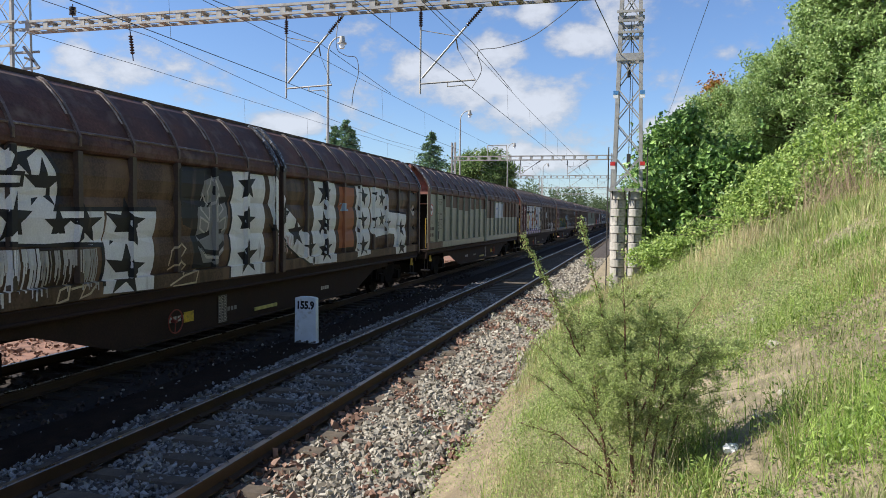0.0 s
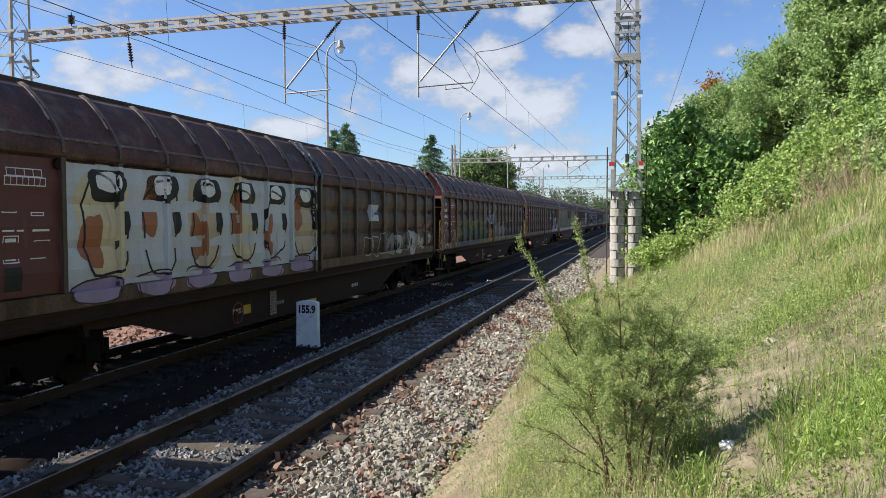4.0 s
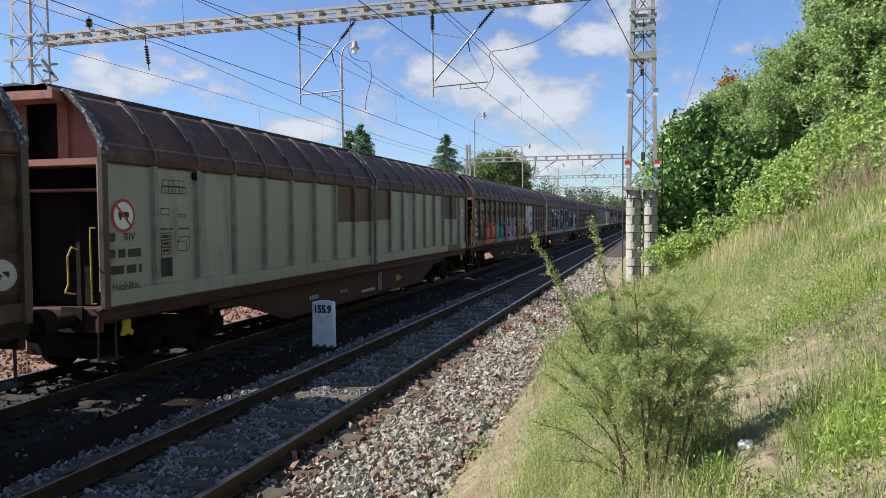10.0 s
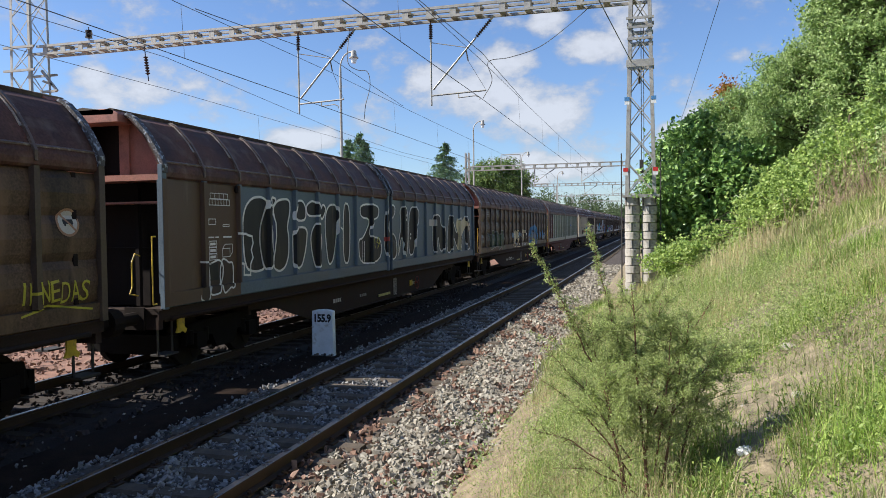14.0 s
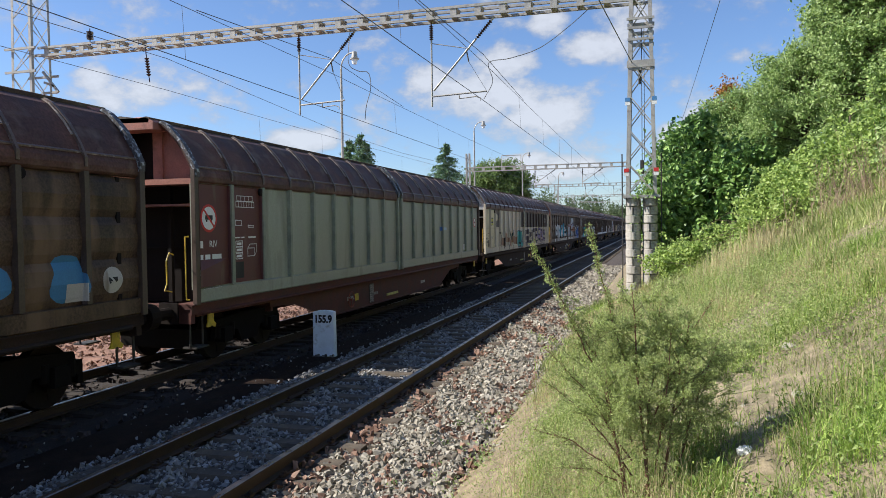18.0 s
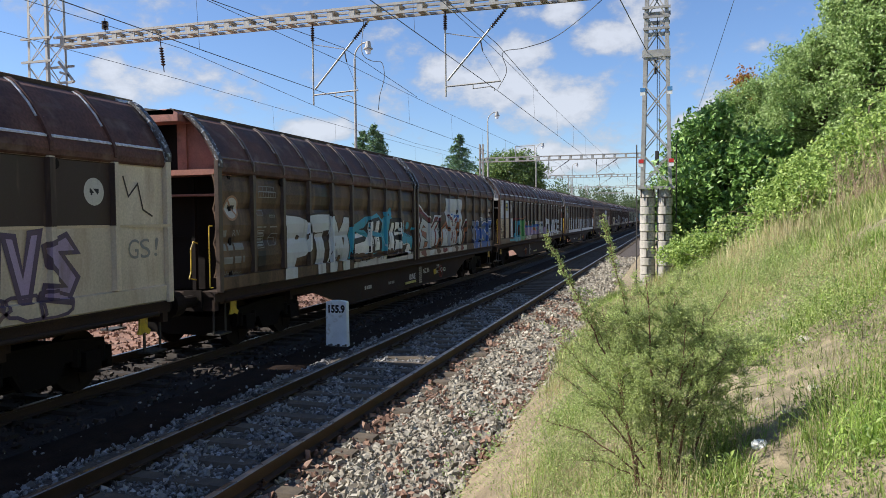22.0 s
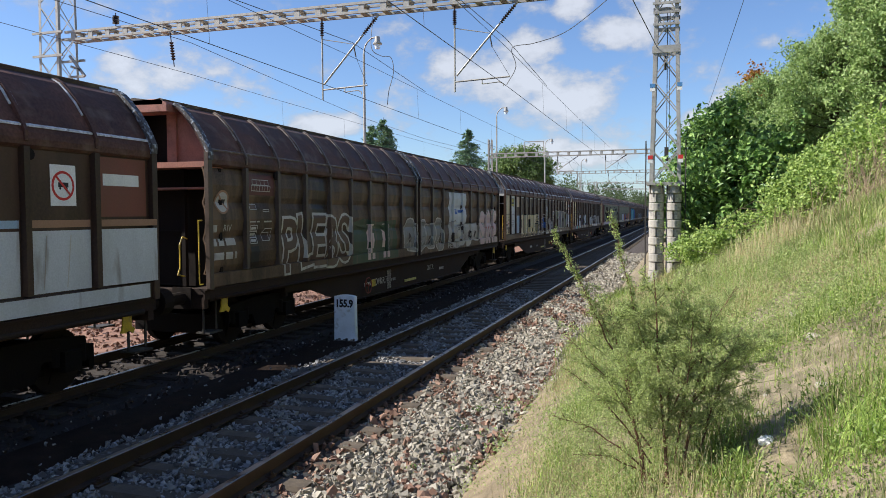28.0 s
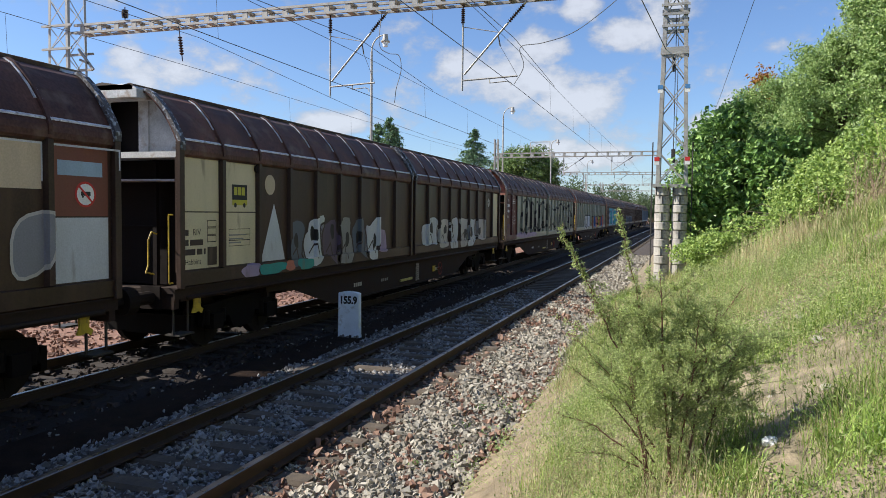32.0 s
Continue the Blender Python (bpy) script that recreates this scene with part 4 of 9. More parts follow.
def gantry(y, x0, x1, z0, z1, rung, label):
    """The beam of a portal: four chords with plates between them."""
    t = thing("portal_beam", label, "portal beam", (x0 + x1) / 2, y, z0, group="portal beams")
    half = (x1 - x0) / 2
    for dy in (-0.2, 0.2):
        for z in (0.0, z1 - z0):
            bm = bmesh.new()
            bm_box(bm, -half, half, dy - 0.035, dy + 0.035, z - 0.035, z + 0.035)
            part("chord", bm, M["galvanised"], t)
    n = int(2 * half / rung)
    bm = bmesh.new()
    for dy in (-0.2, 0.2):
        bm_box(bm, -0.085, 0.085, dy - 0.02, dy + 0.02, 0.03, z1 - z0 - 0.03)
    for z in (0.0, z1 - z0):
        bm_box(bm, -0.085, 0.085, -0.2, 0.2, z - 0.02, z + 0.02)
    me = mesh_of("batten", bm, M["galvanised"])
    for i in range(n):
        shared("batten", me, t, -half + (i + 0.5) * 2 * half / n, 0, 0)
    return t


def cantilever(xv, xd, y, ztop, zarm, xc, zc):
    """A hung registration bracket: insulated drop tube, slanting tube, arm and steady arm to the contact wire."""
    t = thing("registration_bracket", "grey steel contact-wire bracket hung from the portal beam", "bracket", xv, y, ztop, group="brackets of the overhead line")
    o = Vector((xv, y, ztop))

    def local(x, z):
        return Vector((x, y, z)) - o
    bm = bmesh.new()
    insulator(bm, local(xv, ztop - 0.12), local(xv, ztop - 0.52))
    bm_rod(bm, local(xv, ztop), local(xv, ztop - 0.14), 0.025, 6)
    part("insulator", bm, M["insulator"], t, "brown ribbed insulator")
    bm = bmesh.new()
    bm_rod(bm, local(xv, ztop - 0.5), local(xv, zarm - 0.28), 0.026, 8)
    part("drop_tube", bm, M["galvanised"], t)
    a, b = local(xd, ztop - 0.03), local(xv + 0.05, zarm + 0.16)
    m = a.lerp(b, 0.28)
    bm = bmesh.new()
    insulator(bm, a.lerp(b, 0.05), m, 0.06, 9)
    part("insulator", bm, M["insulator"], t, "brown ribbed insulator")
    bm = bmesh.new()
    bm_rod(bm, m, b, 0.028, 8)
    bm_rod(bm, a, a.lerp(b, 0.06), 0.03, 6)
    part("slant_tube", bm, M["galvanised"], t)
    bm = bmesh.new()
    bm_rod(bm, local(xv, ztop - 0.6), a.lerp(b, 0.42), 0.012, 6)
    part("tie", bm, M["galvanised"], t)
    bm = bmesh.new()
    e = local(xc - 0.05 + 0.25, zarm + 0.06)
    bm_rod(bm, local(xv, zarm), e, 0.024, 8)
    bm_rod(bm, local((xv + xc) / 2 + 0.1, zarm + 0.02), local((xv + xc) / 2 + 0.1, zarm - 0.1), 0.018, 6)
    part("arm", bm, M["galvanised"], t)
    bm = bmesh.new()
    pts = [local((xv + xc) / 2 + 0.1, zarm - 0.1), local(xc - 0.1, zarm - 0.07), local(xc + 0.02, zarm - 0.12), local(xc + 0.02, zc)]
    for p, q in zip(pts, pts[1:]):
        bm_rod(bm, p, q, 0.014, 6)
    part("steady_arm", bm, M["galvanised"], t)
    bm = bmesh.new()
    h = a.lerp(b, 0.45)
    bm_rod(bm, h, h + Vector((0.06, 0, -0.3)), 0.02, 6)
    bm_rod(bm, h + Vector((0.06, 0, -0.3)), e, 0.006, 4)
    part("hanger", bm, M["dark_steel"], t)


PORTAL_Y = 19.8
# concrete footing of the near mast: four stacks of slotted blocks
footing = thing("mast_footing", "stacked grey concrete blocks carrying the lattice mast", "footing", -0.285, PORTAL_Y, 0.4)
bm = bmesh.new()
bm_rod(bm, (0, 0, 0), (0, 0, 0.2), 0.19, 14)
BLOCK = mesh_of("block", bm, M["concrete"], 0.015)
bm = bmesh.new()
drum = [(0.19 * math.cos(k * math.tau / 14 + 0.3), 0.19 * math.sin(k * math.tau / 14 + 0.3)) for k in range(14)]
drum = [p for p in drum if not (abs(p[0]) < 0.045 and p[1] < 0)] + [(-0.022, -0.188), (-0.022, -0.10), (0.022, -0.10), (0.022, -0.188)]
split = drum[:-4]
split.sort(key=lambda p: (math.atan2(p[1], p[0]) + math.pi / 2) % math.tau)
bm_prism(bm, [(0.022, -0.10), (0.022, -0.188)] + split + [(-0.022, -0.188), (-0.022, -0.10)], 2, 0.0, 0.2)
SLOT_BLOCK = mesh_of("block", bm, M["concrete"])
for row in range(13):
    for sx in (-0.21, 0.21):
        for sy in (-0.21, 0.21):
            b = shared("block", SLOT_BLOCK if row % 2 else BLOCK, footing, sx + random.uniform(-0.008, 0.008), sy, row * 0.2165)
bm = bmesh.new()
for s in (-0.4, 0.4):
    bm_box(bm, -0.46, 0.46, s - 0.05, s + 0.05, 2.815, 2.88)
    bm_box(bm, s - 0.05, s + 0.05, -0.35, 0.35, 2.815, 2.88)
part("base_frame", bm, M["galvanised"], footing, "rusted steel base frame")
for sx in (-0.48, 0.49):
    bm = bmesh.new()
    bm_rod(bm, (sx, -0.2, -0.3), (sx, -0.2, 3.95), 0.017, 6)
    part("earth_rod", bm, M["dark_steel"], footing, "thin rusty earthing rod")
for sx in (-0.36, -0.06, 0.06, 0.36):
    bm = bmesh.new()
    bm_rod(bm, (sx, -0.41, 2.6), (sx, -0.41, 2.88), 0.016, 6)
    part("hook_bolt", bm, M["dark_steel"], footing)
near_mast = lattice_mast("lattice_mast", "grey lattice steel portal mast with red and blue bands", -0.285, PORTAL_Y, 3.28, 10.2, 0.76, 0.46, 8, "lattice masts")
for z, mat, tone in ((0.62, "red_paint", "red and white"), (2.42, "blue_paint", "blue and white")):
    for sx in (-1, 1):
        wd = (0.76 - 0.3 * z / 6.92) / 2
        bm = bmesh.new()
        bm_box(bm, sx * wd - 0.06, sx * wd + 0.06, -wd - 0.012, -wd - 0.006, z - 0.13, z + 0.06)
        part("band", bm, M["white_paint"], near_mast, "white painted band")
        bm = bmesh.new()
        bm_box(bm, sx * wd - 0.062, sx * wd + 0.062, -wd - 0.018, -wd - 0.011, z - 0.035, z + 0.062)
        part("band", bm, M[mat], near_mast, tone.split()[0] + " painted band")
for z, w in ((3.33, 0.42), (3.95, 0.4), (4.24, 0.4), (4.47, 0.42)):
    bm = bmesh.new()
    d = 0.3
    w -= 0.08
    bm_box(bm, -w, w, -d - 0.04, -d, z - (0.09 if z < 3.5 else 0.03), z + (0.09 if z < 3.5 else 0.03))
    part("crossbar", bm, M["galvanised"], near_mast)
    bm = bmesh.new()
    bm_box(bm, -w, w, d, d + 0.04, z - 0.05, z + 0.05)
    part("crossbar", bm, M["galvanised"], near_mast)
bm = bmesh.new()
bm_rod(bm, (0.02, -0.1, 0.9), (0.02, -0.1, 4.3), 0.01, 5)
bm_rod(bm, (0.08, -0.05, 0.9), (0.08, -0.05, 4.3), 0.008, 5)
bm_rod(bm, (-0.03, -0.1, 2.85), (-0.03, -0.1, 3.2), 0.035, 8)
bm_box(bm, -0.03, 0.07, -0.13, -0.07, 0.55, 0.9)
part("cable", bm, M["dark_steel"], near_mast, "dark tension cable with clamps")
left_mast = lattice_mast("lattice_mast", "grey lattice steel portal mast beyond the train", -19.68, PORTAL_Y, -0.3, 11.2, 0.95, 0.75, 13, "lattice masts")
for z in (8.0, 8.75):
    for d in (-0.47, 0.47):
        bm = bmesh.new()
        bm_box(bm, -0.6, 0.62, d - 0.03, d + 0.03, z, z + 0.07)
        part("crossbar", bm, M["galvanised"], left_mast)
bm = bmesh.new()
for a, b in (((0.45, 0, 7.4), (1.0, 0, 7.4)), ((0.45, 0, 8.1), (1.05, 0, 7.4)), ((0.5, 0, 7.75), (0.9, 0, 7.6))):
    bm_beam(bm, a, b, 0.07, 0.07)
part("bracket", bm, M["galvanised"], left_mast)
gantry(PORTAL_Y, -19.2, -0.1, 8.27, 8.52, 0.66, "pale grey steel portal beam spanning the tracks")
cantilever(-5.91, -4.13, PORTAL_Y, 8.24, 6.17, -4.55, 5.98)
cantilever(-9.97, -8.17, PORTAL_Y, 8.24, 6.17, -8.75, 5.98)
for x, z0, z1 in ((-15.12, 8.3, 7.14), (-17.16, 8.45, 8.98)):
    bm = bmesh.new()
    bm_rod(bm, (x, PORTAL_Y - 0.2, z0), (x + (0.14 if z1 < z0 else 0), PORTAL_Y - 0.2, z1), 0.016, 6)
    insulator(bm, (x + 0.05 * (z1 < z0), PORTAL_Y - 0.2, z0 + (z1 - z0) * 0.35), (x + 0.12 * (z1 < z0), PORTAL_Y - 0.2, z0 + (z1 - z0) * 0.85), 0.07 if z1 < z0 else 0.11, 7)
    ob = new("suspension_insulator", mesh_of("suspension_insulator", bm, M["insulator"]))
    tagged(ob, "dark ribbed insulator on the portal beam", "insulator", group="insulators on the beam")

SPANS = [-36, PORTAL_Y, 64, 112, 160, 208, 256, 304]


def overhead(x, zc, zm, stitch, swing):
    """Contact wire, messenger wire, stitch wire at the portals and droppers over one track."""
    contact, messenger = [], []
    for i, (a, b) in enumerate(zip(SPANS, SPANS[1:])):
        n = 8
        for j in range(n + (i == len(SPANS) - 2)):
            u = j / n
            y = a + (b - a) * u
            sx = x + swing * (1 - 2 * u) * (1 if i % 2 else -1)
            contact.append((sx, y, zc - 0.02 * 4 * u * (1 - u)))
            messenger.append((x, y, zm - 0.10 * 4 * u * (1 - u)))
    wire("contact_wire", "taut dark overhead contact wire", contact, 0.0085)
    wire("messenger_wire", "sagging dark overhead messenger wire", messenger, 0.007)
    if stitch:
        for y in SPANS[1:3]:
            wire("stitch_wire", "short dark stitch wire at a portal", [(x, y - 6.5, zm), (x, y, zm + stitch), (x, y + 6.5, zm)], 0.009)
    for i, (p, q) in enumerate(zip(contact, messenger)):
        if i % 8 and -8 < p[1] < 120:
            wire("dropper", "thin dropper between two overhead wires", [p, q], 0.004)


overhead(-4.45, 5.92, 7.02, 0.22, 0.08)
overhead(-9.0, 5.95, 7.06, 0.42, 0.08)
overhead(-14.5, 5.7, 6.9, 0, 0.08)
wire("feeder_wire", "dark feeder wire beyond the train", [(-14.5, -30, 7.0), (-14.5, 13.8, 7.75), (-14.5, 19.8, 7.88), (-14.5, 33, 7.15), (-14.5, 42, 7.0), (-14.5, 64, 7.3), (-14.5, 112, 7.6)], 0.009)
wire("feeder_wire", "dark feeder wire along the bank", [(1.75, -20, 8.9), (1.72, 0, 8.55), (1.7, 21, 8.34), (1.6, 40, 8.5), (1.5, 62, 9.0), (1.4, 110, 8.6)], 0.009)
wire("stay_wire", "anchoring wire running to the lattice mast", [(-0.5, PORTAL_Y - 0.3, 6.65), (-1.06, 14.0, 6.95), (-2.2, 2.0, 7.4), (-4.2, -30, 7.5)], 0.011)
wire("jumper_wire", "bowed jumper wire hanging from the portal", [(-1.5, 19.7, 8.24), (-2.11, 19.6, 7.72), (-2.85, 19.5, 7.21), (-3.61, 19.4, 6.98), (-4.2, 19.4, 6.9), (-4.1, 19.4, 6.4), (-4.35, 19.4, 5.94)], 0.011, True)
wire("jumper_wire", "bowed jumper wire hanging from the portal", [(-8.3, 19.7, 8.2), (-8.33, 19.6, 7.27), (-8.05, 19.6, 7.0), (-7.73, 19.6, 6.92), (-7.66, 19.6, 6.5), (-7.8, 19.6, 6.0), (-7.85, 19.6, 5.6)], 0.011, True)

for n, (y, x0, x1, z) in enumerate(((64, -15.95, -2.1, 7.45), (112, -20.5, -1.4, 8.4), (160, -20.5, -1.4, 8.6), (208, -22, -1.4, 8.8))):
    gantry(y, x0, x1, z, z + 0.34, 0.9, "grey steel portal beam over the tracks far off")
    for x, hgt in ((x0, 1.6 if n == 0 else 2.6), (x1, 0.5)):
        lattice_mast("lattice_mast", "far grey lattice mast of a portal", x, y, -0.3, z + hgt, 0.42 if n == 0 else 0.8, 0.36 if n == 0 else 0.6, 8, "lattice masts")
    for xv, xd, xc in ((-5.91, -4.13, -4.6), (-9.97, -8.17, -8.75)):
        if n < 2:
            cantilever(xv, xd, y, z, z - 1.35, xc, 5.97)
    if n == 0:
        ob = new("beam_hoop", mesh_of("beam_hoop", (lambda b: ([bm_rod(b, p, q, 0.035, 6) for p, q in (((-12.9, y, z), (-12.9, y, z + 1.3)), ((-12.9, y, z + 1.3), (-11.2, y, z + 1.3)), ((-11.2, y, z + 1.3), (-11.2, y, z)))], b)[1])(bmesh.new()), M["galvanised"]))
        tagged(ob, "grey tubular hoop on the far portal beam", "bracket")


def street_lamp(x, y, h, reach):
    t = thing("street_lamp", "tall grey steel lamp post with a curved arm", "lamp post", x, y, -0.3, group="lamp posts")
    bm = bmesh.new()
    bm_rod(bm, (0, 0, 0), (0, 0, h * 0.55), 0.10, 10, 0.085)
    bm_rod(bm, (0, 0, h * 0.55), (0, 0, h - 0.8), 0.075, 10, 0.06)
    part("pole", bm, M["galvanised"], t, smooth=False)
    bm = bmesh.new()
    pts = [(reach * (1 - math.cos(a)), 0, h - 0.8 + 0.8 * math.sin(a)) for a in [k * math.pi / 2 / 6 for k in range(7)]]
    pts.append((reach + 0.12, 0, h - 0.05))
    for p, q in zip(pts, pts[1:]):
        bm_rod(bm, p, q, 0.04, 8)
    part("arm", bm, M["galvanised"], t)
    bm = bmesh.new()
    bm_rod(bm, (reach + 0.12, 0, h + 0.03), (reach + 0.12, 0, h - 0.3), 0.12, 12, 0.17)
    bm_rod(bm, (reach + 0.12, 0, h - 0.3), (reach + 0.12, 0, h - 0.36), 0.24, 14)
    part("lamp_head", bm, M["galvanised"], t, "pale bell-shaped lamp head")
    bm = bmesh.new()
    bm_rod(bm, (reach + 0.12, 0, h - 0.36), (reach + 0.12, 0, h - 0.6), 0.17, 14, 0.12)
    part("lamp_glass", bm, M["post_white"], t, "milky glass bowl")


street_lamp(-15.75, 36.0, 12.0, 0.65)
street_lamp(-15.85, 66.0, 12.4, 0.75)
street_lamp(-15.6, 90.0, 11.8, 0.7)
street_lamp(-15.6, 125.0, 11.8, 0.7)

# kilometre post
km = thing("kilometre_post", "white concrete kilometre post with black numerals", "marker post", -6.62, 14.1, -0.16)
bm = bmesh.new()
top = [(-0.235, 0.955), (-0.15, 0.975), (0, 0.985), (0.15, 0.975), (0.235, 0.955)]
bm_prism(bm, [(-0.245, 0), (0.245, 0)] + top[::-1], 1, -0.07, 0.07)
part("slab", bm, M["post_white"], km, bevel=0.012)
digits = shared("numerals", text_mesh("numerals", "155.9", 0.215, M["black_paint"], 0.002, 0.010, 0.0, 0.84), km, 0.0, -0.074, 0.80, "black painted numerals 155.9")
bm = bmesh.new()
for i in range(9):
    bm_box(bm, -0.25 + i * 0.055, -0.2 + i * 0.055, -0.1, 0.1, -0.03, 0.035 + 0.02 * (i % 3))
part("plinth", bm, M["stone_dark"], km, bevel=0.01)


# ---- plants ----
def leaf_cloud(centres, size, rng, up=0.35, narrow=0.5, spread=0.35):
    """Leaves as folded lozenges, one at each centre: two triangles each."""
    n = len(centres)
    d = rng.normal(size=(n, 3))
    d[:, 2] += up * rng.random(n)
    d /= np.linalg.norm(d, axis=1, keepdims=True)
    nrm = rng.normal(size=(n, 3)) + np.array([-0.8, -0.5, 1.2])
    side = np.cross(d, nrm)
    side /= np.linalg.norm(side, axis=1, keepdims=True) + 1e-9
    s = size * rng.uniform(1 - spread, 1 + spread, (n, 1))
    c = np.asarray(centres)
    fold = np.cross(side, d) * s * 0.12
    v = np.stack([c - d * s * 0.5, c + side * s * narrow * 0.5 + fold, c + d * s * 0.5, c - side * s * narrow * 0.5 + fold], 1)
    return v.reshape(-1, 3), (np.array([[0, 1, 2], [0, 2, 3]])[None] + 4 * np.arange(n)[:, None, None]).reshape(-1, 3)


def crown_points(clumps, count, rng, shell=0.5, spray=14, reach=0.34):
    """Leaves in small hanging sprays, spread through ragged clumps (x, y, z, rx, ry, rz), thicker towards their outside."""
    n = max(1, count // spray)
    vol = np.array([c[3] * c[4] * c[5] for c in clumps]) ** 0.72
    pick = rng.choice(len(clumps), size=n, p=vol / vol.sum())
    c = np.array(clumps)[pick]
    d = rng.normal(size=(n, 3))
    d /= np.linalg.norm(d, axis=1, keepdims=True)
    r = shell + (1 - shell) * rng.random(n) ** 0.7
    lump = 1 + 0.30 * np.sin(d[:, 0] * 7 + pick) * np.sin(d[:, 1] * 6 + 2 * pick) + 0.16 * np.sin(d[:, 2] * 11 + pick * 3) + 0.12 * rng.normal(size=n)
    r = np.where(rng.random(n) < 0.14, r * rng.uniform(1.05, 1.45, n), r)
    p = c[:, :3] + d * (r * lump)[:, None] * c[:, 3:]
    way = d + 0.7 * rng.normal(size=(n, 3))
    way[:, 2] -= 0.25
    way /= np.linalg.norm(way, axis=1, keepdims=True)
    u = rng.uniform(-0.5, 0.5, (n, spray, 1)) * reach * rng.uniform(0.5, 1.4, (n, 1, 1))
    leaves = p[:, None] + way[:, None] * u + rng.normal(size=(n, spray, 3)) * reach * 0.16
    leaves[..., 2] -= 0.5 * u[..., 0] ** 2 / reach
    return leaves.reshape(-1, 3)


def shrub(name, label, category, base, clumps, count, leaf, material, seed, bark="bark", trunk=0.07, narrow=0.5, sub=10, group=""):
    """A woody plant: trunk, limbs to every clump and a crown of single leaves."""
    rng = np.random.default_rng(seed)
    o = Vector(base)
    t = thing(name, label, category, *base, group=group)
    local = []
    for x, y, z, rx, ry, rz in clumps:
        local.append((x - o.x, y - o.y, z - o.z, rx, ry, rz))
        for _ in range(sub):
            d = rng.normal(size=3)
            d /= np.linalg.norm(d)
            f = rng.uniform(0.22, 0.46)
            local.append((x - o.x + d[0] * rx * 0.9, y - o.y + d[1] * ry * 0.9, z - o.z + d[2] * rz * 0.9, rx * f, ry * f, rz * f))
    top = max(c[2] for c in local)
    fork = Vector((0, 0, top * 0.35))
    bm = bmesh.new()
    bm_rod(bm, (0, 0, -0.3), fork, trunk, 8, trunk * 0.75)
    part("trunk", bm, M[bark], t)
    bm = bmesh.new()
    for c in local:
        e = Vector(c[:3])
        m = fork.lerp(e, 0.5) + Vector(rng.normal(size=3)) * 0.12 * (e - fork).length
        bm_rod(bm, fork, m, trunk * 0.3, 5, trunk * 0.18)
        bm_rod(bm, m, e, trunk * 0.18, 5, trunk * 0.06)
    part("branchwork", bm, M[bark], t)
    v, f = leaf_cloud(crown_points(local, count, rng, reach=3.4 * leaf), leaf, rng, narrow=narrow)
    ob = new("crown", raw_mesh("crown", v, f, M[material]))
    ob.parent = t
    return t


M["bark"] = surface("brown_bark", (0.10, 0.075, 0.05), 0.9, 0, 0.3, 8, 50, 0.4)
M["red_stem"] = surface("reddish_stem", (0.17, 0.085, 0.055), 0.8, 0, 0.25, 8, 50, 0.3)
M["green_twig"] = surface("green_twig", (0.20, 0.22, 0.09), 0.8, 0, 0.2, 8, 50, 0.1)
M["leaf_weed"] = two_tone("weed_leaves", (0.11, 0.19, 0.035), (0.36, 0.46, 0.12), 0.6, translucent=0.35)
M["leaf_dark"] = two_tone("dark_green_leaves", (0.075, 0.17, 0.035), (0.38, 0.56, 0.17), 0.42, translucent=0.3)
M["leaf_mid"] = two_tone("green_leaves", (0.13, 0.225, 0.055), (0.45, 0.57, 0.22), 0.5, translucent=0.35)
M["leaf_light"] = two_tone("yellow_green_leaves", (0.16, 0.26, 0.055), (0.48, 0.60, 0.17), 0.55, translucent=0.4)
M["leaf_grey"] = two_tone("grey_green_leaves", (0.22, 0.29, 0.09), (0.54, 0.62, 0.25), 0.7, 3.0, 0.2, translucent=0.5)
M["leaf_red"] = two_tone("autumn_leaves", (0.30, 0.09, 0.02), (0.40, 0.24, 0.04), 0.6, translucent=0.3)
M["leaf_fir"] = two_tone("fir_needles", (0.07, 0.15, 0.07), (0.25, 0.37, 0.18), 0.7)
M["leaf_far"] = two_tone("distant_foliage", (0.05, 0.085, 0.035), (0.13, 0.18, 0.075), 0.8, translucent=0.2)
M["leaf_far2"] = two_tone("dark_distant_foliage", (0.07, 0.13, 0.035), (0.22, 0.32, 0.09), 0.6, translucent=0.25)
M["dead_stem"] = two_tone("dead_brown_stems", (0.14, 0.09, 0.06), (0.30, 0.22, 0.15), 0.9)

shrub("broadleaf_bush", "dense dark green broadleaf bush beside the mast", "bush", (1.5, 21.2, 1.7),
      [(1.35, 21.0, 3.2, 1.45, 1.3, 1.25), (0.95, 21.2, 4.5, 0.85, 0.9, 0.75), (2.4, 21.0, 3.6, 1.1, 1.1, 1.0), (0.55, 20.6, 2.2, 0.75, 0.8, 0.9), (1.75, 20.3, 2.3, 0.9, 0.8, 0.8), (0.5, 21.6, 3.7, 0.6, 0.7, 0.7)], 24000, 0.16, "leaf_dark", 11, trunk=0.09, narrow=0.55)
shrub("slender_tree", "green young tree with feathery leaves", "tree", (2.9, 26.0, 2.5),
      [(2.9, 26, 5.0, 1.5, 1.4, 1.5), (2.5, 26, 6.2, 0.8, 0.8, 0.6), (1.4, 25.5, 4.6, 0.8, 0.9, 0.9), (3.9, 25.5, 5.6, 1.0, 1.0, 1.0)], 44000, 0.095, "leaf_mid", 12, narrow=0.4)
shrub("autumn_shrub", "shrub with orange-red autumn leaves on top", "shrub", (2.55, 27.2, 2.6),
      [(2.45, 27, 6.95, 0.38, 0.4, 0.4), (2.15, 27.2, 6.5, 0.3, 0.3, 0.3), (2.75, 27.2, 6.6, 0.4, 0.3, 0.35)], 1700, 0.11, "leaf_red", 13, trunk=0.04)
